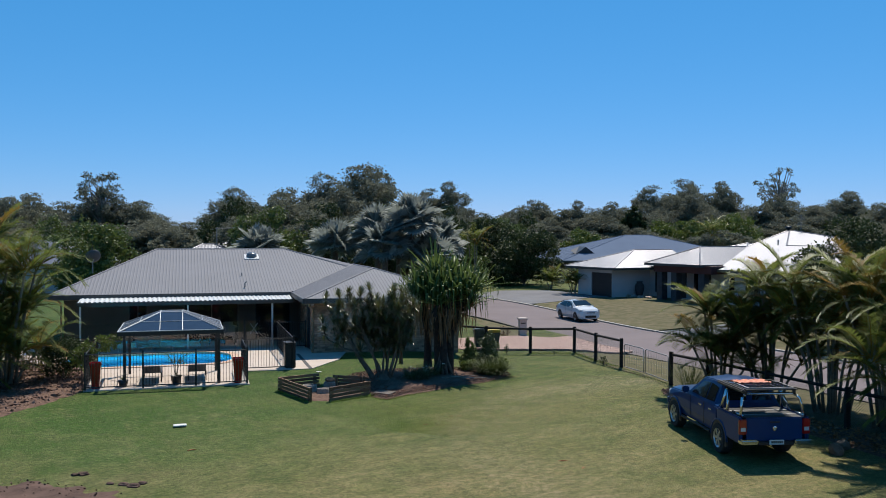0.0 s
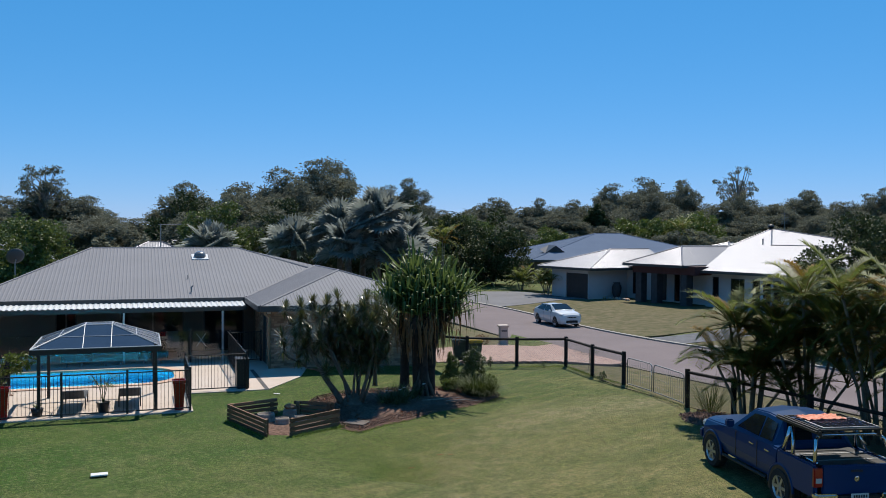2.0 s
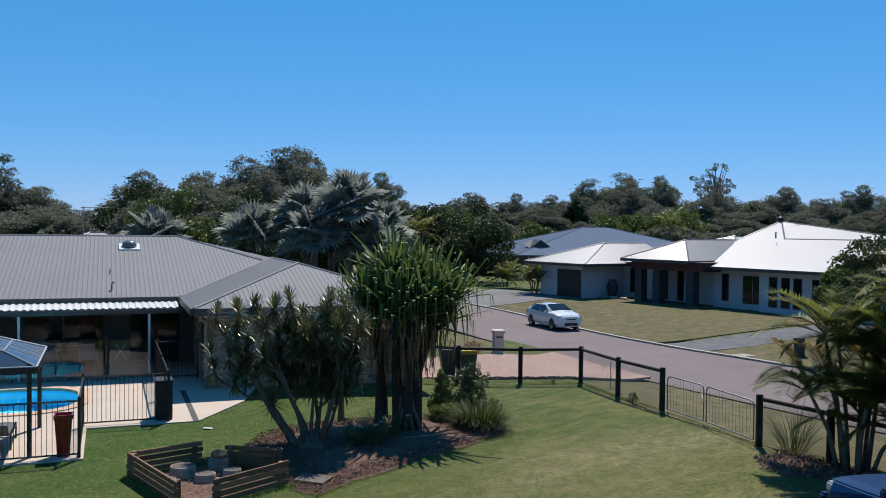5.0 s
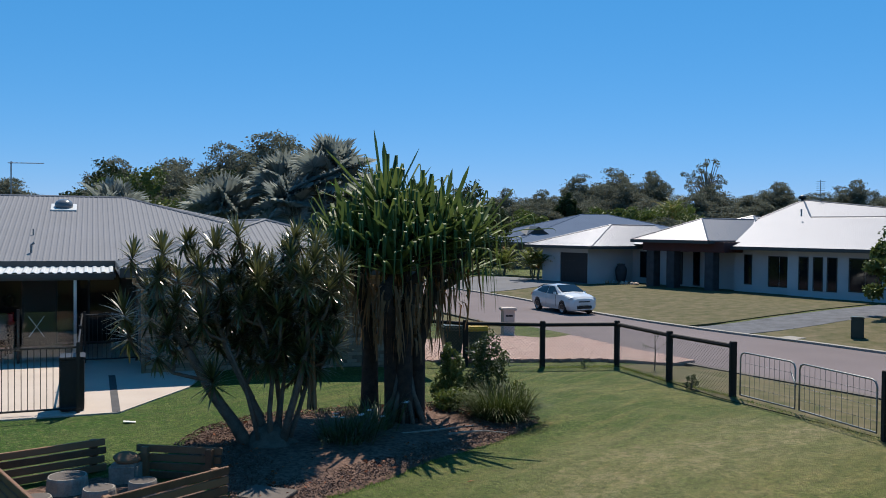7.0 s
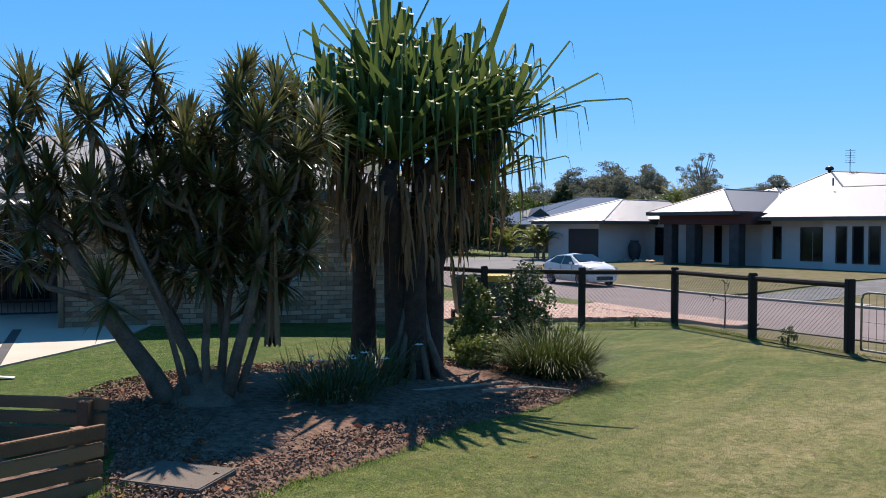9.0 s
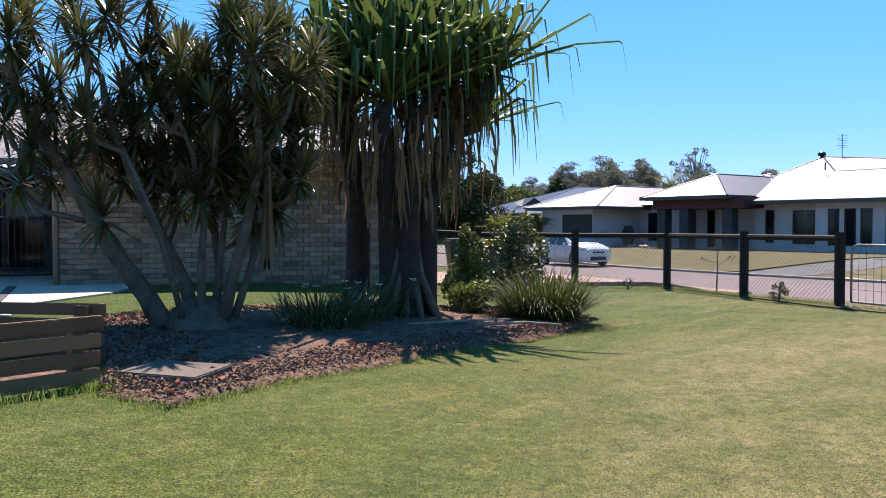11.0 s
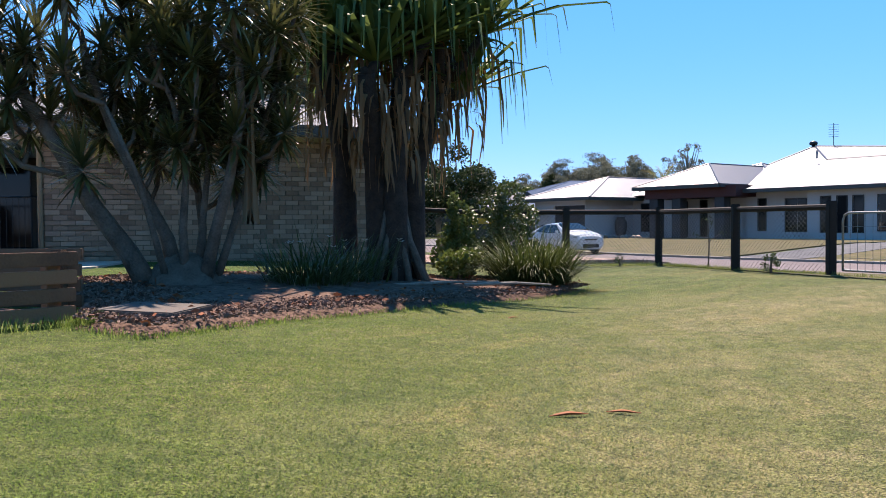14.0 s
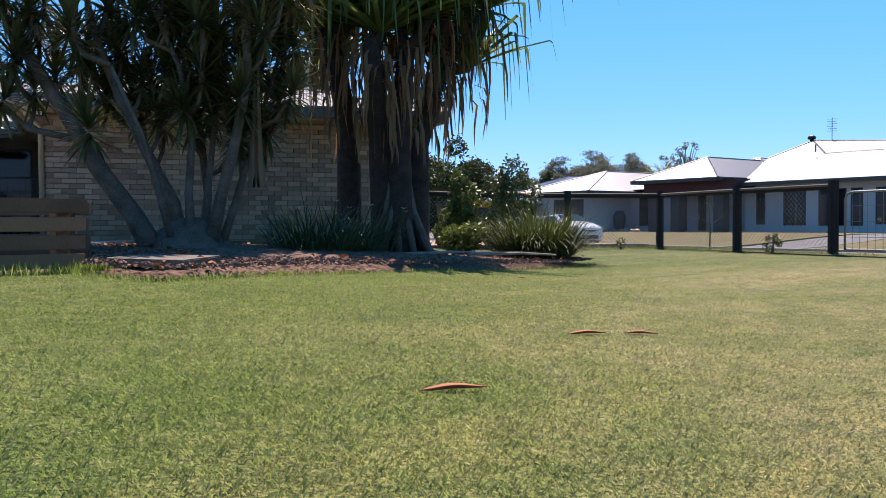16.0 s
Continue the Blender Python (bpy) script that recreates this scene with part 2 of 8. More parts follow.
    if blades:
        fresh = mixc(zone2, (0.185, 0.27, 0.066), mixc(rng(nz(0.7, 5.0), 0.42, 0.60), (0.30, 0.31, 0.135), (0.35, 0.35, 0.225)))
        fresh = mixc(lush, fresh, (0.075, 0.150, 0.020))
        pale = mixc(geo.outputs["Random Per Island"], (0.46, 0.37, 0.165), (0.72, 0.57, 0.36))
        dryness = mul(top(rng(nz(0.55, 6.0, (radians(42), 1.8, 1.0)), 0.36, 0.62), mul(worn, 0.8)), mul(rng(zone2, -0.40, 1.0), rng(geo.outputs["Random Per Island"], 0.0, 0.8)))
        col = mixc(0.50, col, mixc(dryness, fresh, pale))
        col = mixc(mul(lush, 0.75), col, mixc(geo.outputs["Random Per Island"], (0.085, 0.165, 0.024), (0.175, 0.255, 0.055)))
        # uneven light on the tufts, painted in as dark and pale noise
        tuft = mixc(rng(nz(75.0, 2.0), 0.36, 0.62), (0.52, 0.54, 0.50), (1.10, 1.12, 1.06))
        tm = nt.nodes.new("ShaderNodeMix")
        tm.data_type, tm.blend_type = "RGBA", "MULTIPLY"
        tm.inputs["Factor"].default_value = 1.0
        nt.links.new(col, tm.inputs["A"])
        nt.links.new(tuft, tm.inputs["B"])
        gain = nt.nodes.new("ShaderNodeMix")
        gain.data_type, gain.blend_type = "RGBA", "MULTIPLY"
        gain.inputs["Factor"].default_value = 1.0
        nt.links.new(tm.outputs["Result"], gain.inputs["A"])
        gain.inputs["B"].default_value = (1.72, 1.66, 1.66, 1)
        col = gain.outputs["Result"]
        nt.links.new(col, b.inputs["Base Color"])
        tr = nt.nodes.new("ShaderNodeBsdfTranslucent")
        nt.links.new(col, tr.inputs["Color"])
        ms = nt.nodes.new("ShaderNodeMixShader")
        ms.inputs[0].default_value = 0.48
        nt.links.new(b.outputs[0], ms.inputs[1])
        nt.links.new(tr.outputs[0], ms.inputs[2])
        nt.links.new(ms.outputs[0], nt.nodes["Material Output"].inputs["Surface"])
        return m
    # single tufts: shade in the gaps and light on the tips, painted as specks
    speck = mixc(rng(nz(95.0, 4.0), 0.38, 0.62), (0.34, 0.34, 0.34), (1.85, 1.80, 1.78))
    sm = nt.nodes.new("ShaderNodeMix")
    sm.data_type, sm.blend_type = "RGBA", "MULTIPLY"
    sm.inputs["Factor"].default_value = 1.0
    nt.links.new(col, sm.inputs["A"])
    nt.links.new(speck, sm.inputs["B"])
    nt.links.new(sm.outputs["Result"], b.inputs["Base Color"])
    bp = nt.nodes.new("ShaderNodeBump")
    bp.inputs["Strength"].default_value, bp.inputs["Distance"].default_value = 0.9, 0.03
    nt.links.new(nz(55.0, 4.0), bp.inputs["Height"])
    nt.links.new(bp.outputs[0], b.inputs["Normal"])
    return m


M = {
    "lawn": lawn_material(),
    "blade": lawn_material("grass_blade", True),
    "verge": material("dry_verge", (0.195, 0.155, 0.095), 0.9, 0, (0.072, 0.082, 0.030), 1.9, 14, 0.6, spec=0.1),
    "asphalt": material("asphalt", (0.205, 0.166, 0.172), 0.85, 0, (0.158, 0.128, 0.133), 0.35, 120, 0.3, spec=0.25),
    "asphalt_drive": material("asphalt_drive", (0.20, 0.20, 0.215), 0.85, 0, (0.14, 0.14, 0.15), 0.5, 90, 0.3, spec=0.25),
    "concrete": material("concrete", (0.40, 0.37, 0.335), 0.8, 0, (0.29, 0.265, 0.235), 1.2, 60, 0.25, spec=0.3),
    "deck": material("pool_paving", (0.62, 0.525, 0.455), 0.75, 0, (0.53, 0.44, 0.375), 1.0, 50, 0.2, spec=0.3),
    "coping": material("coping", (0.62, 0.42, 0.30), 0.7, 0, None, 4, 60, 0.2, 0.2, each=True, tint=(0.52, 0.34, 0.25)),
    "paver": material("clay_paver", (0.43, 0.27, 0.22), 0.8, 0, (0.34, 0.20, 0.165), 0.8, 40, 0.3, island=True, tint=(0.34, 0.23, 0.19)),
    "joint": material("sand_joint", (0.34, 0.26, 0.21), 0.95, 0, None, 3, 50, 0.2, 0.3),
    "gravel": material("blue_gravel", (0.185, 0.19, 0.21), 0.9, 0, (0.095, 0.098, 0.108), 2.0, 70, 0.8, spec=0.2),
    "mulch": material("bark_mulch", (0.27, 0.170, 0.130), 0.95, 0, (0.065, 0.040, 0.031), 13.0, 38, 1.0, spec=0.1),
    "chip": material("bark_chip", (0.38, 0.255, 0.20), 0.9, 0, (0.20, 0.128, 0.098), 8, 80, 0.3, island=True, tint=(0.10, 0.060, 0.046), spec=0.15),
    "soil": material("bare_soil", (0.185, 0.118, 0.095), 0.95, 0, (0.085, 0.055, 0.045), 2.5, 40, 1.0, spec=0.1),
    "roof": material("grey_roof_steel", (0.250, 0.250, 0.268), 0.65, 0.0, (0.225, 0.225, 0.240), 0.6, 8, 0.0, spec=0.12),
    "roof_blue": material("blue_grey_roof_steel", (0.165, 0.210, 0.290), 0.7, 0.0, (0.15, 0.19, 0.265), 0.5, 8, 0.0, spec=0.0),
    "roof_white": material("off_white_roof_steel", (0.158, 0.164, 0.188), 0.43, 0.8, (0.146, 0.151, 0.173), 0.5, 8, 0.0),
    "white_sheet": material("white_sheet", (0.78, 0.78, 0.76), 0.4, 0, None, 2, 20, 0, 0.08),
    "fascia": material("dark_fascia", (0.07, 0.075, 0.075), 0.5, 0, None, 3, 30, 0, 0.2),
    "soffit": material("soffit", (0.44, 0.33, 0.22), 0.7, 0, None, 2, 30, 0, 0.15),
    "brick": material("cream_brick", (0.33, 0.205, 0.138), 0.9, 0, (0.22, 0.130, 0.088), 5, 60, 0.5, each=True, tint=(0.42, 0.285, 0.20), spec=0.2),
    "mortar": material("mortar", (0.26, 0.20, 0.145), 0.95, 0, None, 4, 60, 0.4, 0.2),
    "render": material("pale_render", (0.62, 0.62, 0.63), 0.85, 0, (0.56, 0.56, 0.575), 1.2, 50, 0.2),
    # verandah shade is put into this wall colour, hence the very dark tan
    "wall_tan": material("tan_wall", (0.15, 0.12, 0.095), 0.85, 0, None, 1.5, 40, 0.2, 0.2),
    "dark_red": material("dark_red_cladding", (0.10, 0.018, 0.016), 0.6, 0, None, 2, 30, 0, 0.3),
    "pillar": material("charcoal_stone", (0.075, 0.075, 0.085), 0.8, 0, (0.04, 0.04, 0.045), 3, 25, 0.5),
    "dark_door": material("charcoal_door", (0.03, 0.03, 0.033), 0.5, 0, None, 3, 40, 0.1, 0.3),
    "window": material("dark_window", (0.012, 0.014, 0.018), 0.06, 0, None, 1, 3, 0, 0.3, spec=0.3),
    "black_metal": material("black_powder_coat", (0.014, 0.014, 0.015), 0.4, 0.0, None, 6, 60, 0, 0.3),
    "post_wood": material("dark_stained_post", (0.024, 0.014, 0.010), 0.85, 0, (0.015, 0.010, 0.008), 12, 60, 0.4),
    "galv": material("galvanised_steel", (0.36, 0.37, 0.375), 0.55, 0.6, None, 20, 80, 0, 0.3),
    "mesh_wire": material("wire", (0.20, 0.20, 0.20), 0.5, 0.6, None, 20, 80, 0, 0.2),
    "pit_wood": material("dark_oiled_timber", (0.205, 0.090, 0.040), 0.7, 0, (0.085, 0.036, 0.018), 5, 60, 0.4, each=True, tint=(0.245, 0.118, 0.056)),
    "stone": material("weathered_timber_stump", (0.44, 0.39, 0.33), 0.85, 0, (0.22, 0.185, 0.15), 6, 40, 0.6),
    "slab": material("grey_paver", (0.155, 0.125, 0.105), 0.9, 0, (0.10, 0.082, 0.07), 2, 60, 0.4),
    "white_paint": material("white_paint", (0.78, 0.77, 0.74), 0.5, 0, None, 3, 30, 0, 0.08),
    "red_glaze": material("red_glazed_pot", (0.45, 0.010, 0.010), 0.25, 0, None, 4, 30, 0, 0.3, coat=0.5),
    "black_plastic": material("black_plastic", (0.018, 0.018, 0.02), 0.45, 0, None, 6, 60, 0.1, 0.3),
    "yellow_plastic": material("yellow_plastic", (0.75, 0.48, 0.02), 0.45, 0, None, 6, 60, 0.05, 0.2),
    "bin_green": material("dark_green_plastic", (0.02, 0.05, 0.04), 0.45, 0, None, 6, 60, 0.05, 0.2),
    "poly": material("smoked_panel", (0.04, 0.062, 0.10), 0.12, 0, None, 2, 10, 0, 0.15),
    "poly_rib": material("pale_aluminium", (0.46, 0.48, 0.50), 0.5, 0.2, None, 6, 30, 0, 0.1),
    "pool_tile": material("pool_liner", (0.10, 0.86, 1.18), 0.4, 0, (0.07, 0.76, 1.10), 2, 20, 0),
    "sling": material("grey_sling", (0.10, 0.11, 0.13), 0.7, 0, None, 10, 80, 0.1, 0.2),
    "bark_grey": material("grey_bark", (0.24, 0.18, 0.135), 0.9, 0, (0.09, 0.064, 0.046), 7, 50, 0.8),
    "bark_gum": material("gum_bark", (0.36, 0.31, 0.26), 0.85, 0, (0.18, 0.15, 0.12), 1.5, 20, 0.4),
    "bark_dark": material("pandanus_trunk", (0.085, 0.052, 0.036), 0.95, 0, (0.03, 0.019, 0.014), 8, 40, 1.0),
    "cane": material("ringed_cane", (0.30, 0.25, 0.18), 0.8, 0, (0.15, 0.12, 0.085), 9, 50, 0.4),
    "dead_leaf": leaf_material("dead_leaf", (0.13, 0.075, 0.04), (0.32, 0.21, 0.12), 0.7, 0.2, 0.2),
    "litter": leaf_material("fallen_leaf", (0.19, 0.05, 0.022), (0.34, 0.12, 0.055), 0.7, 0.1, 0.2),
    "gum": leaf_material("gum_leaves", (0.055, 0.070, 0.038), (0.12, 0.135, 0.075), 0.55, 0.2),
    # distance haze is put into the leaf colour: paler and greyer than gum
    "gum_far": leaf_material("hazy_gum_leaves", (0.085, 0.092, 0.070), (0.25, 0.255, 0.185), 0.75, 0.32, 0.08),
    "mango": leaf_material("mango_leaves", (0.022, 0.036, 0.014), (0.072, 0.095, 0.032), 0.6, 0.2, 0.2),
    "broad": leaf_material("broad_leaves", (0.05, 0.08, 0.022), (0.15, 0.19, 0.05), 0.5, 0.3, 0.3),
    "light_green": leaf_material("light_green_leaves", (0.060, 0.095, 0.018), (0.16, 0.20, 0.042), 0.5, 0.3, 0.3),
    "cane_leaf": leaf_material("golden_cane_leaf", (0.075, 0.105, 0.022), (0.200, 0.232, 0.052), 0.48, 0.5, 0.25),
    "cane_leaf_dry": leaf_material("yellowing_cane_leaf", (0.22, 0.17, 0.025), (0.28, 0.16, 0.045), 0.6, 0.4, 0.12),
    "bismarck": leaf_material("silver_fan_leaf", (0.115, 0.138, 0.128), (0.30, 0.335, 0.31), 0.6, 0.38, 0.15),
    "dracaena": leaf_material("dracaena_leaf", (0.048, 0.054, 0.018), (0.140, 0.145, 0.050), 0.32, 0.22, 0.75),
    "pandanus": leaf_material("pandanus_leaf", (0.034, 0.074, 0.022), (0.150, 0.205, 0.058), 0.5, 0.32, 0.2),
    "shrub": leaf_material("shrub_leaf", (0.030, 0.050, 0.015), (0.090, 0.125, 0.030), 0.4, 0.2),
    "strappy": leaf_material("strappy_leaf", (0.036, 0.058, 0.012), (0.090, 0.115, 0.028), 0.55, 0.25, 0.2),
    "skin_brown": leaf_material("old_leaf_skirt", (0.15, 0.072, 0.036), (0.40, 0.225, 0.115), 0.8, 0.2, 0.15),
    "dome": material("skylight_acrylic", (0.16, 0.17, 0.18), 0.2, 0.0, None, 4, 30, 0, 0.05),
    "flower": material("white_petal", (0.80, 0.80, 0.74), 0.6, 0, None, 30, 90, 0, 0.05),
    "car_white": material("white_car_paint", (0.84, 0.84, 0.83), 0.25, 0.0, None, 1, 4, 0, 0.02, coat=0.8),
    "car_blue": material("blue_car_paint", (0.0006, 0.040, 0.135), 0.35, 0.0, None, 1, 200, 0, 0.05, spec=0.2, coat=0.1),
    "beige_render": material("beige_render", (0.66, 0.56, 0.50), 0.8, 0, (0.58, 0.49, 0.43), 2, 50, 0.2, spec=0.2),
    "pink_mulch": material("pink_bark_mulch", (0.25, 0.165, 0.14), 0.95, 0, (0.07, 0.045, 0.035), 14.0, 45, 1.0, spec=0.1),
    "car_glass": material("car_glass", (0.012, 0.015, 0.018), 0.05, 0, None, 1, 3, 0, 0.2, spec=0.45),
    "tyre": material("tyre_rubber", (0.018, 0.018, 0.018), 0.85, 0, None, 10, 80, 0.3, 0.3),
    "chrome": material("chrome", (0.75, 0.76, 0.78), 0.14, 1.0, None, 10, 50, 0, 0.05),
    "alloy": material("alloy_rim", (0.52, 0.53, 0.55), 0.3, 0.8, None, 10, 50, 0, 0.1),
    "lamp_red": material("red_lens", (0.45, 0.012, 0.010), 0.15, 0, None, 10, 50, 0, 0.1, coat=0.6),
    "lamp_clear": material("clear_lens", (0.70, 0.72, 0.74), 0.12, 0.2, None, 10, 50, 0, 0.1, coat=0.6),
    "orange_cloth": material("orange_cloth", (0.80, 0.42, 0.30), 0.85, 0, (0.62, 0.10, 0.03), 14, 30, 0.5),
    "solar": material("solar_cell", (0.010, 0.014, 0.035), 0.15, 0, None, 12, 50, 0, 0.2, coat=0.5),
    "plate": material("number_plate", (0.75, 0.75, 0.72), 0.5, 0, None, 30, 80, 0, 0.05),
}
# still pool water: clear and glossy
wm = bpy.data.materials.new("pool_water")
wm.use_nodes = True
wb = wm.node_tree.nodes["Principled BSDF"]
wb.inputs["Base Color"].default_value = (0.75, 0.95, 1.0, 1)
wb.inputs["Roughness"].default_value, wb.inputs["Transmission Weight"].default_value, wb.inputs["IOR"].default_value = 0.03, 1.0, 1.33
wn = wm.node_tree.nodes.new("ShaderNodeTexNoise")
wn.inputs["Scale"].default_value = 3.0
wbp = wm.node_tree.nodes.new("ShaderNodeBump")
wbp.inputs["Strength"].default_value, wbp.inputs["Distance"].default_value = 0.12, 0.05
wm.node_tree.links.new(wn.outputs["Fac"], wbp.inputs["Height"])
wm.node_tree.links.new(wbp.outputs[0], wb.inputs["Normal"])
M["water"] = wm


# ---- building helpers ----
def to_object(name, bm, mat, smooth=False):
    me = bpy.data.meshes.new(name)
    bm.to_mesh(me)
    bm.free()
    if smooth:
        for p in me.polygons:
            p.use_smooth = True
    for m in (mat if isinstance(mat, (list, tuple)) else [mat]):
        me.materials.append(M[m])
    return new(name, me)


def part(name, bm, mat, parent, label="", smooth=False):
    ob = to_object(name, bm, mat, smooth)
    ob.parent = parent
    if label:
        ob["label"] = label
    return ob


def thing(name, label, category, m=None, group="", kind=""):
    ob = new(name)
    ob.empty_display_size = 0.2
    if m is not None:
        ob.matrix_basis = m
    return tagged(ob, label, category, group, kind)


def raw(name, verts, faces, mat, parent=None, smooth=False):
    """A mesh from computed arrays."""
    me = bpy.data.meshes.new(name)
    verts = np.asarray(verts, dtype=np.float32)
    if isinstance(faces, np.ndarray):
        k = faces.shape[1]
        me.vertices.add(len(verts))
        me.vertices.foreach_set("co", verts.ravel())
        me.loops.add(faces.size)
        me.loops.foreach_set("vertex_index", faces.astype(np.int32).ravel())
        me.polygons.add(len(faces))
        me.polygons.foreach_set("loop_start", np.arange(0, faces.size, k, dtype=np.int32))
        me.update(calc_edges=True)
    else:
        me.from_pydata(verts.tolist(), [], faces)
    me.validate()
    if smooth:
        me.polygons.foreach_set("use_smooth", np.ones(len(me.polygons), dtype=bool))
    for m in (mat if isinstance(mat, (list, tuple)) else [mat]):
        me.materials.append(M[m])
    ob = new(name, me)
    ob.parent = parent
    return ob


def box(bm, x0, x1, y0, y1, z0, z1, bevel=0.0, m=None):
    mm = Matrix.LocRotScale(((x0 + x1) / 2, (y0 + y1) / 2, (z0 + z1) / 2), None, (abs(x1 - x0), abs(y1 - y0), abs(z1 - z0)))
    g = bmesh.ops.create_cube(bm, size=1.0, matrix=(m @ mm) if m else mm)
    if bevel:
        es = list({e for v in g["verts"] for e in v.link_edges})
        bmesh.ops.bevel(bm, geom=es, offset=bevel, segments=2, affect="EDGES", clamp_overlap=True)
    return bm


def boxes(*specs, bevel=0.0):
    bm = bmesh.new()
    for s in specs:
        box(bm, *s, bevel=bevel)
    return bm


def tube(bm, pts, radii, seg=8, caps=True):
    """A round bar along points with a radius at each."""
    pts = [Vector(p) for p in pts]
    if not isinstance(radii, (list, tuple)):
        radii = [radii] * len(pts)
    rings, side = [], None
    for i, p in enumerate(pts):
        d = (pts[min(i + 1, len(pts) - 1)] - pts[max(i - 1, 0)]).normalized()
        if side is None:
            side = d.orthogonal().normalized()
        side = (side - d * side.dot(d)).normalized()
        up = d.cross(side)
        rings.append([bm.verts.new(p + (side * math.cos(a) + up * math.sin(a)) * radii[i]) for a in [2 * math.pi * k / seg for k in range(seg)]])
    for a, c in zip(rings, rings[1:]):
        for k in range(seg):
            bm.faces.new((a[k], a[(k + 1) % seg], c[(k + 1) % seg], c[k]))
    if caps:
        bm.faces.new(rings[0][::-1])
        bm.faces.new(rings[-1])
    return bm


def bar(p, q, r, seg=8):
    return tube(bmesh.new(), [p, q], r, seg)


def lathe(bm, profile, seg=24, centre=(0, 0, 0)):
    """A turned shape from (radius, height) pairs."""
    rings = []
    for r, z in profile:
        rings.append([bm.verts.new((centre[0] + r * math.cos(2 * math.pi * k / seg), centre[1] + r * math.sin(2 * math.pi * k / seg), centre[2] + z)) for k in range(seg)])
    for a, c in zip(rings, rings[1:]):
        for k in range(seg):
            bm.faces.new((a[k], a[(k + 1) % seg], c[(k + 1) % seg], c[k]))
    if profile[0][0] > 1e-4:
        bm.faces.new(rings[0][::-1])
    if profile[-1][0] > 1e-4:
        bm.faces.new(rings[-1])
    return bm


def slab(bm, outline, z0, z1):
    """A level slab with that outline."""
    lo = [bm.verts.new((x, y, z0)) for x, y in outline]
    hi = [bm.verts.new((x, y, z1)) for x, y in outline]
    bm.faces.new(hi)
    bm.faces.new(lo[::-1])
    n = len(lo)
    for i in range(n):
        bm.faces.new((lo[i], lo[(i + 1) % n], hi[(i + 1) % n], hi[i]))
    bmesh.ops.recalc_face_normals(bm, faces=bm.faces)
    return bm


def smoothstep(a, b, x):
    t = min(1.0, max(0.0, (x - a) / (b - a)))
    return t * t * (3 - 2 * t)


# edges of the road from the near right to the bend far off; the street lies in a shallow dip below the lots
NEAR_EDGE = [(25.8, 8.1), (17.7, 26.3), (11.4, 39.2), (9.63, 42.75), (7.75, 47.4), (5.28, 53.6), (2.38, 61.8), (-2.66, 70.4), (-9.64, 77.9), (-21.5, 85.4), (-48.3, 96)]
FAR_EDGE = [(33.8, 10.2), (24.2, 29.8), (17.4, 43.5), (15.26, 48.0), (12.9, 52.4), (10.43, 58.8), (7.1, 70.9), (2.7, 80.5), (-5.35, 88.1), (-19.3, 95), (-46.1, 105.8)]
DIP = 0.40


def smooth_line(pts, n=6):
    out = []
    P = [Vector((*p, 0)) for p in pts]
    for i in range(len(P) - 1):
        p0, p1, p2, p3 = P[max(i - 1, 0)], P[i], P[i + 1], P[min(i + 2, len(P) - 1)]
        for k in range(n):
            t = k / n
            q = 0.5 * ((2 * p1) + (p2 - p0) * t + (2 * p0 - 5 * p1 + 4 * p2 - p3) * t * t + (3 * p1 - p0 - 3 * p2 + p3) * t ** 3)
            out.append((q.x, q.y))
    out.append((P[-1].x, P[-1].y))
    return out


near_line, far_line = smooth_line(NEAR_EDGE), smooth_line(FAR_EDGE)
NEAR_A, FAR_A = np.array(near_line), np.array(far_line)


def off_line(x, y, line):
    """Distance from a line of points, negative to the line's left."""
    a, b = line[:-1], line[1:]
    d = b - a
    q = np.array((x, y)) - a
    t = np.clip((q * d).sum(1) / (d * d).sum(1), 0, 1)
    r = q - d * t[:, None]
    k = int(np.argmin((r * r).sum(1)))
    dist = math.sqrt(float((r[k] * r[k]).sum()))
    return dist if d[k][0] * q[k][1] - d[k][1] * q[k][0] < 0 else -dist


def street_z(x, y):
    """Depth of the street's dip at a place: full on the road, gone at the fence and the houses."""
    if y < 60 and x + 0.5 * y < 24.5:
        return 0.0
    a, b = off_line(x, y, NEAR_A), off_line(x, y, FAR_A)
    if a >= 0 and b <= 0:
        return -DIP
    return -DIP * (1 - smoothstep(0.3, 4.2, -a)) if a < 0 else -DIP * (1 - smoothstep(0.3, 8.0, b))


def ground_z(x, y):
    """Height of the lawn: the house side lies a step higher than the fence."""
    rise = 0.26 * (1 - smoothstep(-3.2, 3.2, x)) * smoothstep(10, 22, y) * (1 - smoothstep(60, 80, y))
    return rise + 0.02 * noise.noise((x * 0.25, y * 0.25, 0)) * (1 - smoothstep(60, 80, y)) * (0.3 if x > 6 else 1) + street_z(x, y)


def sunk(x, y):
    """A place by the street, moved back along the slope by as much as the ground there lies lower."""
    ex, ey, ez = -0.3, 7.0, 5.45
    px, py = x, y
    for _ in range(12):
        k = (ez - street_z(px, py)) / ez
        px, py = ex + (x - ex) * k, ey + (y - ey) * k
    return px, py


def local(origin, degrees):
    return Matrix.Translation((*origin, 0)) @ Matrix.Rotation(radians(degrees), 4, "Z")


# ---- ground, road, drives ----
HOUSE = local((-5.7, 37.6), 17)           # home: u along its front, v back from the eave corner of the wing


def in_pool(x, y):
    q = HOUSE.inverted() @ Vector((x, y, 0))
    return -10.8 < q.x < -2.1 and -2.1 < q.y < 3.2


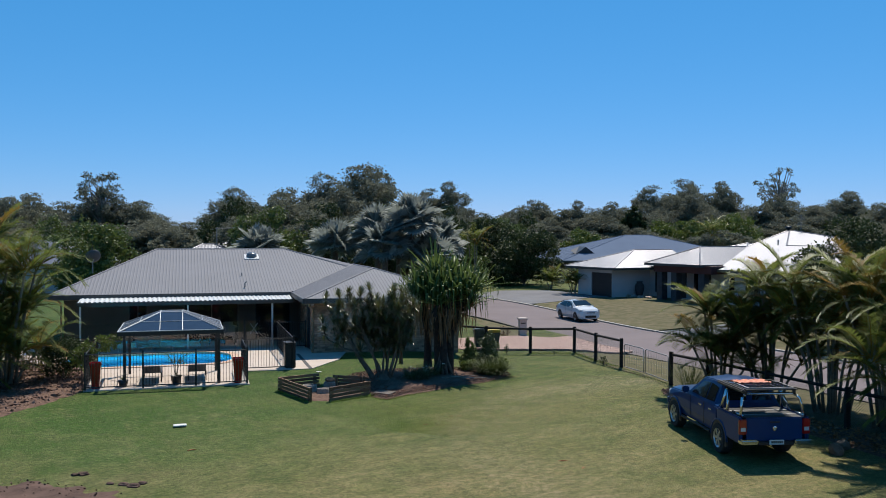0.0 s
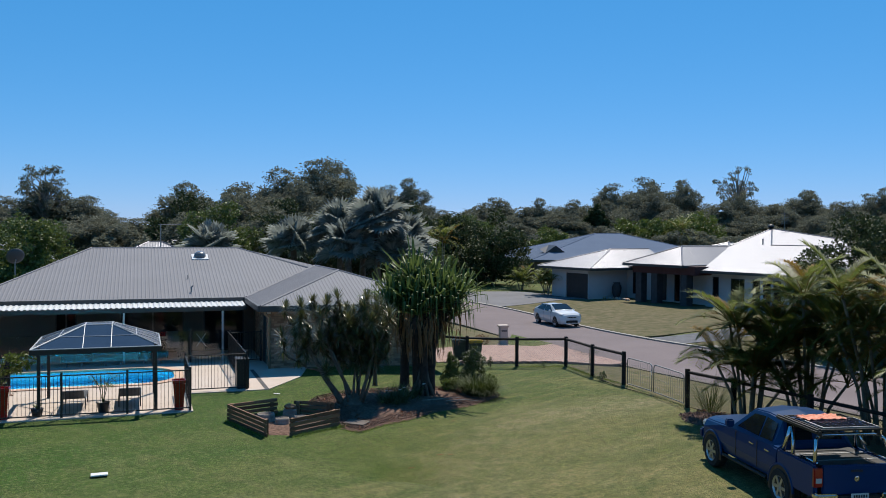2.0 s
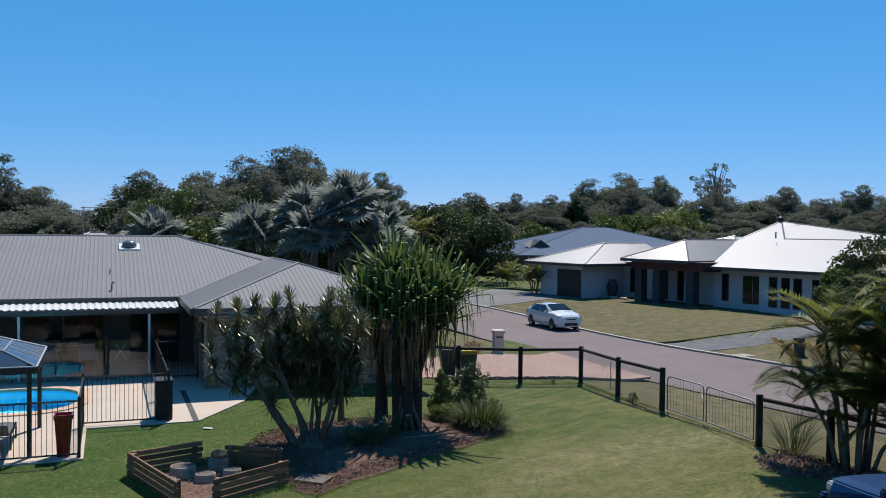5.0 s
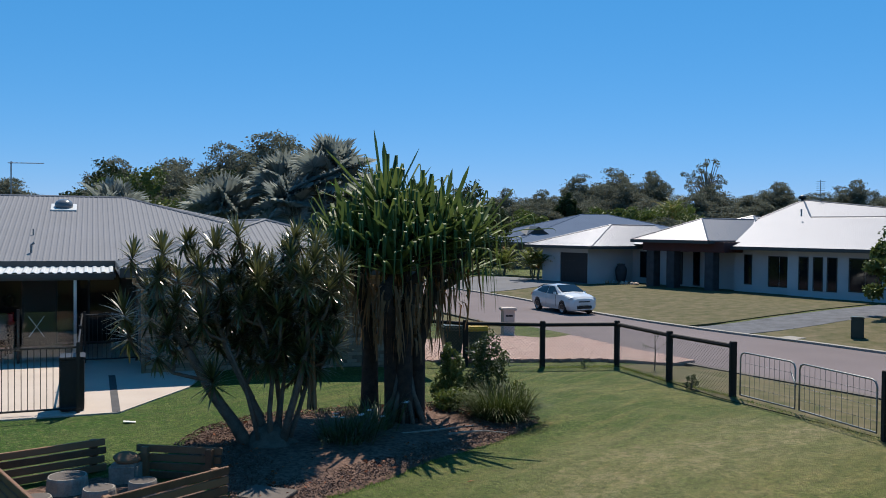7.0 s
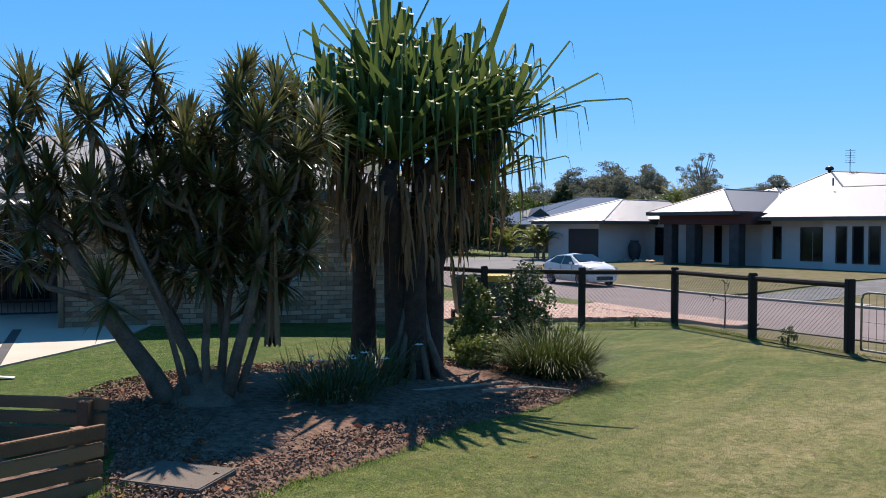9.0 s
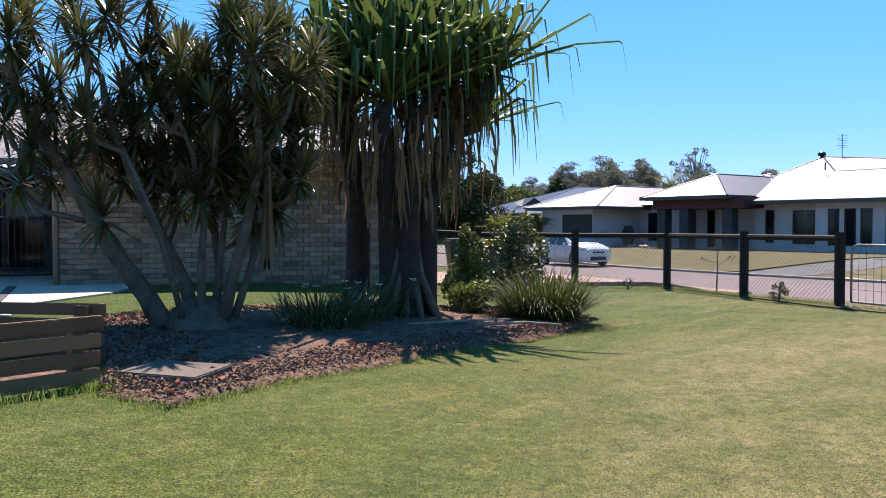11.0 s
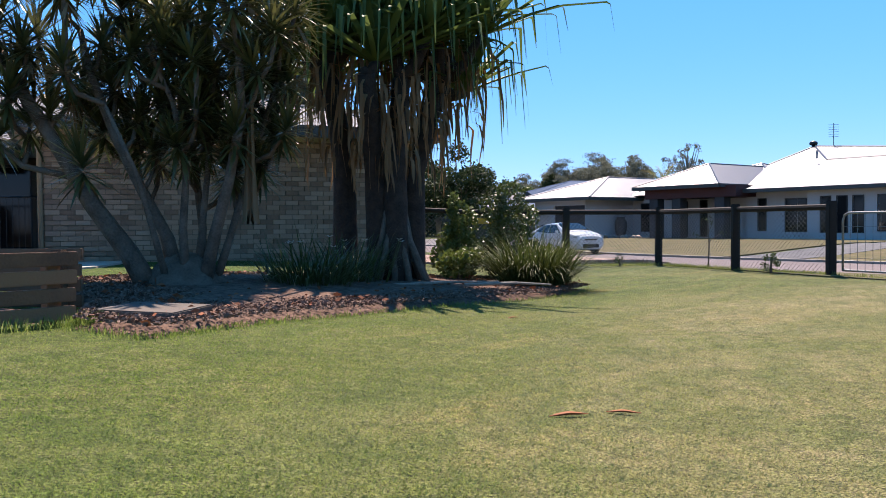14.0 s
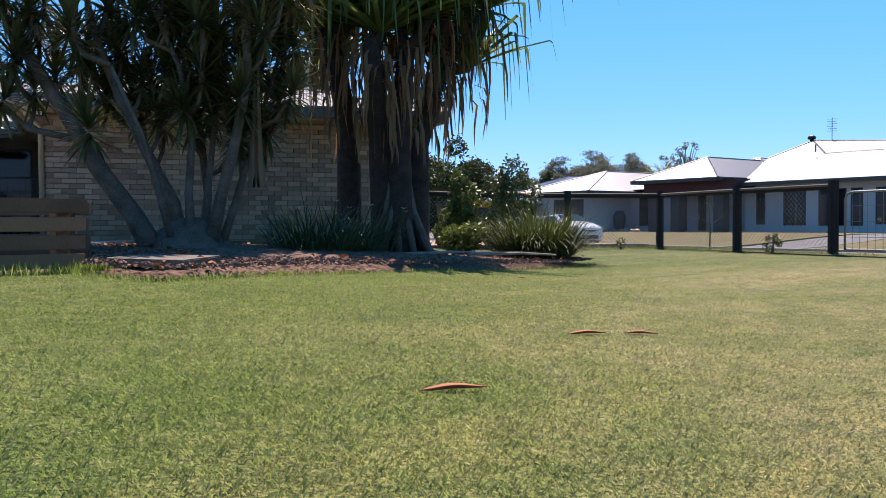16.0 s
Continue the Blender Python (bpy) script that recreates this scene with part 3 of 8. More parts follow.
def ground_sheet():
    near_x = np.arange(-24, 26.01, 0.5)
    near_y = np.arange(2, 60.01, 0.5)
    xs = np.concatenate([[-1500, -700, -300, -140, -80, -50, -35], near_x, np.arange(27, 46.01, 1.0), [50, 60, 90, 150, 300, 700, 1500]])
    ys = np.concatenate([[-1200, -500, -200, -80, -30, -10], near_y, np.arange(61, 96.01, 1.0), [100, 110, 140, 190, 300, 600, 1200, 2400]])
    vs = []
    for y in ys:
        for x in xs:
            z = ground_z(float(x), float(y))
            if in_pool(float(x), float(y)):
                z = -1.9
            elif y > 20 and x > -12 and street_z(float(x), float(y)) < -0.85 * DIP:
                z -= 0.06
            vs.append((x, y, z))
    nx = len(xs)
    fs = [(j * nx + i, j * nx + i + 1, (j + 1) * nx + i + 1, (j + 1) * nx + i) for j in range(len(ys) - 1) for i in range(nx - 1)]
    ob = raw("ground", vs, np.array(fs), "lawn", smooth=True)
    tagged(ob, "mown lawn of green and dry straw-coloured grass", "lawn", kind="structure")


ground_sheet()


def ribbon(name, line_a, line_b, z, mat, label, category, thick=0.12):
    """A strip of paving between two edge lines with as many points each."""
    bm = bmesh.new()
    n = len(line_a)
    top_a = [bm.verts.new((x, y, z)) for x, y in line_a]
    top_b = [bm.verts.new((x, y, z)) for x, y in line_b]
    low_a = [bm.verts.new((x, y, z - thick)) for x, y in line_a]
    low_b = [bm.verts.new((x, y, z - thick)) for x, y in line_b]
    for i in range(n - 1):
        bm.faces.new((top_a[i], top_b[i], top_b[i + 1], top_a[i + 1]))
        bm.faces.new((top_a[i], top_a[i + 1], low_a[i + 1], low_a[i]))
        bm.faces.new((top_b[i + 1], top_b[i], low_b[i], low_b[i + 1]))
    bmesh.ops.recalc_face_normals(bm, faces=bm.faces)
    ob = to_object(name, bm, mat)
    return tagged(ob, label, category, kind="structure")


def offset_line(pts, d):
    out = []
    for i, p in enumerate(pts):
        a, b = Vector(pts[max(i - 1, 0)]), Vector(pts[min(i + 1, len(pts) - 1)])
        t = (b - a).normalized()
        out.append((p[0] - t.y * d, p[1] + t.x * d))
    return out


ribbon("road", near_line, far_line, 0.015 - DIP, "asphalt", "greyish-pink worn asphalt street", "road")
ribbon("kerb", offset_line(near_line, 0.0), offset_line(near_line, 0.22), 0.045 - DIP, "slab", "low weathered concrete kerb along the street", "kerb", 0.2)
ribbon("kerb", offset_line(far_line, 0.0), offset_line(far_line, -0.26), 0.09 - DIP, "concrete", "pale concrete kerb along the street", "kerb", 0.25)

# driveways and verges
home_drive_outline = [(0.9, 41.3), (6.3, 41.35), (8.75, 41.3), (7.5, 44.2), (6.6, 47.2), (3.9, 46.7), (1.0, 45.6), (-1.5, 47.0), (-2.0, 43.5)]


def clip_poly_line(poly, y):
    xs = []
    for (x0, y0), (x1, y1) in zip(poly, poly[1:] + poly[:1]):
        if (y0 - y) * (y1 - y) < 0:
            xs.append(x0 + (x1 - x0) * (y - y0) / (y1 - y0))
    xs.sort()
    return list(zip(xs[::2], xs[1::2]))


def pad(name, outline, z, mat, label, category, low=-0.15):
    """Paving or turf of that outline, draped over the ground in one-metre steps."""
    outline = [sunk(*p) for p in outline]
    bm = slab(bmesh.new(), outline, low, z)
    for axis in (0, 1):
        lo, hi = min(p[axis] for p in outline), max(p[axis] for p in outline)
        for k in range(math.ceil(lo), math.ceil(hi)):
            co, no = Vector((0, 0, 0)), Vector((0, 0, 0))
            co[axis], no[axis] = k, 1
            bmesh.ops.bisect_plane(bm, geom=bm.verts[:] + bm.edges[:] + bm.faces[:], plane_co=co, plane_no=no)
    for v in bm.verts:
        v.co.z += street_z(v.co.x, v.co.y)
    ob = to_object(name, bm, mat)
    return tagged(ob, label, category, kind="structure")


home_drive = pad("driveway", home_drive_outline, 0.035, "joint", "pink clay paver driveway by the boundary fence", "driveway")
pad("driveway", [(6.3, 68.3), (12.9, 75.5), (14.2, 75.3), (12.4, 80.6), (9.6, 83.8), (5.0, 83.5), (1.5, 77.5)], 0.05,
    "asphalt_drive", "dark asphalt driveway leading to a garage", "driveway")
pad("gravel_drive", [(12.15, 50.05), (13.0, 47.8), (17.2, 50.5), (22.9, 54.2), (27.5, 57.2), (25.0, 59.4), (19.0, 55.2)], 0.04, "gravel", "blue-grey gravel side drive across the verge", "driveway")
pad("pavement", [(13.5, 46.6), (13.8, 46.0), (14.8, 46.5), (14.5, 47.1)], 0.05, "concrete", "small pale concrete slab in the verge", "slab")
pad("front_lawn", [(9.95, 56.0), (11.9, 50.5), (18.6, 55.4), (25.3, 60.2), (22.6, 66.8), (17.2, 76.8), (14.6, 74.9), (12.9, 75.3), (6.75, 68.4), (8.3, 62.0)], 0.045, "verge",
    "dry straw-coloured front lawn of the white house", "lawn")
pad("verge", [(13.9, 45.6), (13.1, 47.7), (17.2, 50.6), (27.6, 57.3), (33.0, 50.0), (26.0, 34.0), (22.8, 28.8), (16.6, 41.0), (14.55, 45.2)], 0.03, "verge", "dry grass verge across the street", "verge")
pad("verge", [(7.35, 40.9), (8.55, 40.6), (10.2, 37.2), (16.0, 25.5), (23.0, 9.5), (18, 9), (12.0, 24.6), (8.75, 32.0), (7.1, 36.4), (6.2, 40.7)], 0.02, "verge", "dry grass strip between fence and street", "verge")
pad("verge", [(5.17, 51.3), (6.7, 47.6), (5.81, 46.45), (4.6, 46.4), (4.5, 48.0)], 0.06, "lawn", "small green grass verge beside the driveway", "verge")
pad("verge", [(3.7, 47.2), (6.3, 47.8), (4.6, 50.4), (1.9, 57.6), (-2.5, 64.6), (-3.5, 60), (0.5, 50.5)], 0.02, "verge", "patchy grass verge beside the driveway", "verge")

# ---- home ----
house = thing("house", "single-storey cream brick house with a grey steel hip roof", "house", HOUSE)
EAVE, FASC = 2.68, 2.48


def roof_plane(parent, pts, mat, spacing=0.15, rib=0.011, width=0.07, thick=0.05, name="roof"):
    """A sheet of ribbed steel over a flat outline; the first two points are its eave."""
    if mat == "roof_white":
        spacing, width, rib = 0.12, 0.10, 0.0055
    P = [Vector(p) for p in pts]
    e = (P[1] - P[0]).normalized()
    n = e.cross(P[2] - P[0]).normalized()
    if n.z < 0:
        n = -n
    s = n.cross(e)
    if (P[2] - P[0]).dot(s) < 0:
        s = -s
    flat = [((p - P[0]).dot(e), (p - P[0]).dot(s)) for p in P]
    swap = [(b, a) for a, b in flat]
    lo, hi = min(a for a, _ in flat), max(a for a, _ in flat)
    cuts = [(a, 0.0) for a, _ in flat]
    k = lo + spacing * 0.5
    while k < hi:
        cuts += [(k - width / 2, 0.0), (k - width * 0.36, rib * 0.58), (k - width * 0.2, rib), (k + width * 0.2, rib), (k + width * 0.36, rib * 0.58), (k + width / 2, 0.0)]
        k += spacing
    cuts = sorted((min(max(a, lo + 1e-4), hi - 1e-4), h) for a, h in cuts if lo - 1e-6 <= a <= hi + 1e-6)
    bm = bmesh.new()
    last = None
    for a, h in cuts:
        spans = clip_poly_line(swap, a)
        if not spans:
            continue
        s0, s1 = spans[0][0], spans[-1][1]
        q = [bm.verts.new(P[0] + e * a + s * t + n * d) for t, d in ((s0, h), (s1, h), (s1, h - thick), (s0, h - thick))]
        if last:
            for i in range(4):
                j = (i + 1) % 4
                bm.faces.new((last[i], last[j], q[j], q[i]))
        else:
            bm.faces.new(q)
        last = q
    bm.faces.new(last[::-1])
    bmesh.ops.recalc_face_normals(bm, faces=bm.faces)
    return part(name, bm, mat, parent)


def walls(parent, mat, *specs, label=""):
    for sp in specs:
        part("wall", boxes(sp), mat, parent, label)


def capping(parent, mat, *lines, r=0.07, name="ridge_cap"):
    for p, q in lines:
        p, q = Vector(p), Vector(q)
        part(name, tube(bmesh.new(), [p, q], r, 6), mat, parent)


E1, V0, VT, RR, RL = (-10.6, 4.5, EAVE), (0, 4.5, EAVE), (3.355, 8.4, 3.69), (0.4, 11.8, 4.57), (-6.3, 11.8, 4.57)
WC, WR, WA, WB = (0, 0, EAVE), (7.45, 0, EAVE), (3.72, 3.75, 3.80), (3.72, 8.83, 3.80)
ER, EB, EBL = (7.7, 10.0, EAVE), (7.7, 19.1, EAVE), (-10.6, 19.1, EAVE)
roof_plane(house, [E1, V0, VT, RR, RL], "roof")
roof_plane(house, [EB, EBL, RL, RR], "roof")
roof_plane(house, [EBL, E1, RL], "roof")
roof_plane(house, [ER, EB, RR], "roof")
roof_plane(house, [WB, ER, RR], "roof")
roof_plane(house, [VT, WB, RR], "roof")
roof_plane(house, [V0, WC, WA, WB, VT], "roof")
roof_plane(house, [WC, WR, WA], "roof")
roof_plane(house, [WR, (7.45, 10.2, EAVE), WB, WA], "roof")
capping(house, "roof", (RL, RR), (RL, E1), (RR, VT), (VT, WB), (WA, WB), (WC, WA), (WR, WA), (V0, VT), r=0.05)

# fascia with gutter, soffit boards
for x0, x1, y0, y1 in ((0, 7.45, -0.1, 0.02), (-0.1, 0.02, 0, 4.5), (7.43, 7.55, 0, 10), (-10.6, 0, 4.4, 4.52)):
    part("gutter", boxes((x0, x1, y0, y1, FASC, EAVE + 0.01), bevel=0.012), "fascia", house)
part("soffit", boxes((0.03, 7.42, 0.03, 10.0, FASC - 0.03, FASC + 0.02)), "soffit", house)
part("soffit", boxes((-10.5, 0.02, 4.53, 19.0, FASC - 0.03, FASC + 0.02)), "soffit", house)

# walls; the wing's front is laid brick by brick further down
wing_wall = part("wall", boxes((0.47, 7.0, 0.62, 0.82, 0.0, FASC - 0.03)), "mortar", house, "cream face-brick wall of the wing")
side_wall = part("wall", boxes((0.47, 0.67, 0.83, 5.0, 0.0, FASC - 0.03)), "mortar", house)
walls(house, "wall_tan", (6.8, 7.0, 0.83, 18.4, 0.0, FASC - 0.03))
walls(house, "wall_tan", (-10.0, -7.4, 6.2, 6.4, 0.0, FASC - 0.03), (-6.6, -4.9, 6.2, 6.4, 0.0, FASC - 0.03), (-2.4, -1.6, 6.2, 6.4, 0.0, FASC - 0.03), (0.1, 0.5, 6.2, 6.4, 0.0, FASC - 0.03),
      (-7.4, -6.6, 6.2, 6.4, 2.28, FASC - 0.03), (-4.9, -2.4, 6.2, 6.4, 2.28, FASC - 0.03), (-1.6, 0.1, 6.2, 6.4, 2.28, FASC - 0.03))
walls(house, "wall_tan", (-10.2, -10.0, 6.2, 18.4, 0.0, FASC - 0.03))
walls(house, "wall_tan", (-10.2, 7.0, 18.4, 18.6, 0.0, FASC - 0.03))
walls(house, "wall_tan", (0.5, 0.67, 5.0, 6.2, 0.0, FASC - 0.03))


def sliding_door(parent, u0, u1, v, z0, z1):
    d = part("sliding_door", boxes((u0, u1, v, v + 0.05, z0, z0 + 0.06), (u0, u1, v, v + 0.05, z1 - 0.06, z1), (u0, u0 + 0.05, v, v + 0.05, z0 + 0.06, z1 - 0.06),
                                   (u1 - 0.05, u1, v, v + 0.05, z0 + 0.06, z1 - 0.06), ((u0 + u1) / 2 - 0.03, (u0 + u1) / 2 + 0.03, v, v + 0.05, z0 + 0.06, z1 - 0.06)), "dark_door", parent)
    for a, b in ((u0 + 0.05, (u0 + u1) / 2 - 0.03), ((u0 + u1) / 2 + 0.03, u1 - 0.05)):
        part("pane", boxes((a, b, v + 0.02, v + 0.03, z0 + 0.06, z1 - 0.06)), "window", d)


for u0, u1 in ((-7.4, -6.6), (-4.9, -2.4), (-1.6, 0.1)):
    sliding_door(house, u0, u1, 6.25, 0.3, 2.28)
# door in the wing's side, downpipes, soffit lamp
part("door", boxes((0.43, 0.47, 1.6, 2.45, 0.3, 2.3), bevel=0.008), "dark_door", house)
part("downpipe", tube(bmesh.new(), [(0.2, 0.05, 2.5), (0.2, 0.25, 2.36), (0.40, 0.58, 2.2), (0.41, 0.58, 0.25)], 0.045, 8), "soffit", house, smooth=True)
part("downpipe", tube(bmesh.new(), [(-10.4, 5.0, 2.5), (-10.3, 6.0, 2.2), (-10.3, 6.05, 0.25)], 0.045, 8), "soffit", house, smooth=True)
lamp_fit = part("wall_light", boxes((0.26, 0.46, 0.35, 0.55, 2.36, 2.45), bevel=0.015), "black_plastic", house)
part("lens", boxes((0.29, 0.43, 0.335, 0.352, 2.375, 2.435)), "white_paint", lamp_fit)

# verandah: corrugated sheet, beams, slim white posts
roof_plane(house, [(-9.3, 3.3, 2.43), (-0.15, 3.3, 2.43), (-0.15, 4.42, 2.53), (-9.3, 4.42, 2.53)], "white_sheet", spacing=0.2, rib=0.028, width=0.13, thick=0.012, name="verandah_roof")
part("beam", boxes((-9.3, -0.15, 3.32, 3.40, 2.25, 2.42), bevel=0.006), "fascia", house)
part("gutter", boxes((-9.35, -0.1, 3.22, 3.30, 2.31, 2.41), bevel=0.01), "fascia", house)
for u in (-9.2, -4.75, -1.05):
    part("post", boxes((u - 0.035, u + 0.035, 3.33, 3.40, 0.28, 2.25), bevel=0.005), "white_paint", house)
# skylight dome, satellite dish, aerial, cowl
sky_v, sky_u = 10.2, -1.5
zs = EAVE + (sky_v - 4.5) * 0.2589
flash = part("skylight_flashing", boxes((sky_u - 0.38, sky_u + 0.38, -0.42, 0.42, -0.02, 0.03), bevel=0.01), "white_sheet", house, "pale skylight flashing")
flash.matrix_basis = pose(0, sky_v, zs + 0.02, 14.5, 0, 0)
dome = part("skylight", lathe(bmesh.new(), [(0.27, 0.03), (0.27, 0.10), (0.24, 0.18), (0.16, 0.24), (0.0, 0.265)], 20, (sky_u, 0, 0)), "dome", house, "round skylight dome", smooth=True)
dome.matrix_basis = pose(0, sky_v, zs + 0.02, 14.5, 0, 0)
cowl = part("vent_pipe", tube(bmesh.new(), [(-2.15, 5.25, 2.85), (-2.15, 5.25, 3.08), (-2.07, 5.25, 3.15)], 0.03, 8), "galv", house)
part("vent_pipe", tube(bmesh.new(), [(-2.2, 7.0, 3.3), (-2.2, 7.0, 3.5)], 0.02, 8), "galv", house)

dish = thing("satellite_dish", "dark grey satellite dish on a bent mast beside the roof", "satellite dish", HOUSE @ pose(-9.3, 9.7, 3.75) @ Matrix.Diagonal((0.75, 0.75, 0.75, 1)))
part("mast", tube(bmesh.new(), [(0, 0, -0.45), (0, 0, 0.25), (0.05, -0.05, 0.5)], 0.03, 8), "galv", dish)
db = bmesh.new()
lathe(db, [(0.0, 0.0), (0.2, 0.02), (0.38, 0.09), (0.5, 0.17), (0.5, 0.185), (0.37, 0.11), (0.0, 0.02)], 24)
d_ob = part("reflector", db, "fascia", dish, smooth=True)
d_ob.matrix_basis = pose(0.05, 0, 0.6, -62, 0, 20)
part("feed_arm", tube(bmesh.new(), [(0.05, 0.0, 0.4), (0.2, 0.42, 0.7)], 0.015, 6), "galv", dish)
aerial = thing("tv_aerial", "thin metal television aerial on a mast above the roof", "aerial", HOUSE @ pose(-3.2, 12.6, 4.6))
part("mast", bar((0, 0, -0.2), (0, 0, 1.15), 0.022), "galv", aerial)
part("boom", bar((-0.1, 0, 1.1), (1.0, 0.1, 1.13), 0.015), "galv", aerial)
for i in range(7):
    x = 0.05 + i * 0.14
    part("element", bar((x, -0.28 + 0.02 * i, 1.11), (x, 0.3 - 0.02 * i, 1.13), 0.008, 5), "galv", aerial)

# ---- pool terrace ----
DECK_Z = 0.29


def pool_outline(grow=0.0, n=10):
    u0, u1, v0, v1 = -9.6 - grow, -3.0 + grow, -1.45 - grow, 2.0 + grow
    r, out = 1.25 + grow, []
    for cx, cy, a0 in ((u1 - r, v0 + r, -90), (u1 - r, v1 - r, 0), (u0 + r, v1 - r, 90), (u0 + r, v0 + r, 180)):
        for k in range(n + 1):
            a = radians(a0 + 90 * k / n)
            out.append((cx + r * math.cos(a), cy + r * math.sin(a)))
    return out


def terrace():
    ob = thing("terrace", "pale sandy concrete paving round the pool", "terrace", HOUSE, kind="structure")
    outer = [(-8.05, -6.42), (-2.72, -6.42), (-2.72, -3.62), (-0.2, -3.62), (1.2, -1.5), (1.85, 0.60), (0.46, 0.61), (0.46, 6.19), (-12.0, 6.19), (-12.0, -2.2), (-8.05, -2.2)]
    inner = pool_outline(0.02)
    bm = bmesh.new()
    edges = []
    for loop in (outer, inner):
        vs = [bm.verts.new((x, y, DECK_Z)) for x, y in loop]
        edges += [bm.edges.new((vs[i], vs[(i + 1) % len(vs)])) for i in range(len(vs))]
    bmesh.ops.triangle_fill(bm, edges=edges, use_beauty=True)
    tops = list(bm.faces)
    ext = bmesh.ops.extrude_face_region(bm, geom=tops)
    bmesh.ops.translate(bm, vec=(0, 0, -0.4), verts=[v for v in ext["geom"] if isinstance(v, bmesh.types.BMVert)])
    bmesh.ops.recalc_face_normals(bm, faces=bm.faces)
    part("paving", bm, "deck", ob)
    return ob


terrace()
pool = thing("swimming_pool", "bright blue in-ground swimming pool with clay coping", "pool", HOUSE)
basin = bmesh.new()
ring_hi = [basin.verts.new((x, y, DECK_Z - 0.02)) for x, y in pool_outline()]
ring_lo = [basin.verts.new((x, y, -1.3)) for x, y in pool_outline(-0.1)]
for i in range(len(ring_hi)):
    j = (i + 1) % len(ring_hi)
    basin.faces.new((ring_hi[i], ring_lo[i], ring_lo[j], ring_hi[j]))
basin.faces.new(ring_lo)
bmesh.ops.recalc_face_normals(basin, faces=basin.faces)
part("basin", basin, "pool_tile", pool)
wbm = bmesh.new()
wbm.faces.new([wbm.verts.new((x, y, DECK_Z - 0.11)) for x, y in pool_outline(-0.01)])
water_ob = part("water", wbm, "water", pool, "clear rippled pool water")
water_ob.visible_shadow = False
po, pi_ = pool_outline(0.30, 10), pool_outline(-0.02, 10)
for i in range(len(po)):
    j = (i + 1) % len(po)
    L = (Vector(po[j]) - Vector(po[i])).length
    pieces = max(1, round(L / 0.32))
    for k in range(pieces):
        a, b = (k + 0.02) / pieces, (k + 0.98) / pieces
        q = [Vector(pi_[i]).lerp(Vector(pi_[j]), a), Vector(po[i]).lerp(Vector(po[j]), a), Vector(po[i]).lerp(Vector(po[j]), b), Vector(pi_[i]).lerp(Vector(pi_[j]), b)]
        part("coping_tile", slab(bmesh.new(), [tuple(v) for v in q], DECK_Z - 0.05, DECK_Z + 0.03), "coping", pool)


# ---- pool fence: black tubular panels ----
def fence_panel(parent, p, q, h=1.2, post=True, z=0.29):
    p, q = Vector((*p, z)), Vector((*q, z))
    d = q - p
    L = d.length
    d.normalize()
    up = Vector((0, 0, 1))
    for hh in (0.08, h - 0.04):
        part("rail", tube(bmesh.new(), [p + up * hh, q + up * hh], 0.02, 6), "black_metal", parent)
    n = round(L / 0.1)
    for i in range(1, n):
        a = p + d * (L * i / n)
        part("picket", tube(bmesh.new(), [a + up * 0.08, a + up * (h - 0.04)], 0.0085, 4, False), "black_metal", parent)


def fence_posts(parent, pts, h=1.25, z=0.29):
    for p in pts:
        part("post", boxes((p[0] - 0.03, p[0] + 0.03, p[1] - 0.03, p[1] + 0.03, z - 0.1, z + h), bevel=0.006), "black_metal", parent)


pool_fence = thing("pool_fence", "black tubular metal pool fence", "fence", HOUSE)
for a, b in (((-8.0, -6.32), (-6.2, -6.32)), ((-6.2, -6.32), (-4.5, -6.32)), ((-4.5, -6.32), (-2.8, -6.32)), ((-2.8, -6.32), (-2.8, -3.42)), ((-2.8, -3.42), (-0.88, -3.42)),
             ((-0.88, -3.42), (-0.88, -0.6)), ((-0.88, -0.6), (-0.88, 3.0)), ((-8.0, -6.32), (-8.0, -2.3)), ((-8.0, -2.3), (-11.8, -2.3))):
    fence_panel(pool_fence, a, b)
fence_posts(pool_fence, ((-8.0, -6.32), (-6.2, -6.32), (-4.5, -6.32), (-2.8, -6.32), (-2.8, -3.42), (-0.88, -3.42), (-0.88, -0.6), (-8.0, -2.3), (-11.8, -2.3)))
gate = thing("pool_gate", "black tubular metal gate in the fence under the verandah", "gate", HOUSE)
fence_panel(gate, (-0.85, 2.6), (0.4, 2.6), 1.2)
fence_posts(gate, ((-0.82, 2.6), (0.36, 2.6)))
# frameless glass panels on short spigots between the terrace and the verandah
glass_fence = thing("glass_fence", "frameless clear glass pool fence on steel spigots along the verandah", "fence", HOUSE)
fence_glass = glass_material("fence_glass", (0.93, 0.96, 0.95), 0.01)
fence_glass.node_tree.nodes["Principled BSDF"].inputs["IOR"].default_value = 1.5
M["fence_glass"] = fence_glass
for k in range(5):
    u0 = -9.2 + 1.37 * k
    pane = part("pane", boxes((u0, u0 + 1.33, 2.99, 3.002, DECK_Z + 0.06, DECK_Z + 1.22)), "fence_glass", glass_fence)
    pane.visible_shadow = False
    for u in (u0 + 0.25, u0 + 1.08):
        part("spigot", boxes((u - 0.025, u + 0.025, 2.965, 3.025, DECK_Z, DECK_Z + 0.15), bevel=0.006), "galv", glass_fence)
glass_gate = thing("glass_gate", "clear glass pool gate with a pale crossed safety sticker", "gate", HOUSE)
part("post", boxes((-2.33, -2.27, 2.97, 3.03, DECK_Z, DECK_Z + 1.3), bevel=0.006), "black_metal", glass_gate)
gate_pane = part("pane", boxes((-2.22, -0.97, 2.99, 3.002, DECK_Z + 0.06, DECK_Z + 1.22)), "fence_glass", glass_gate)
gate_pane.visible_shadow = False
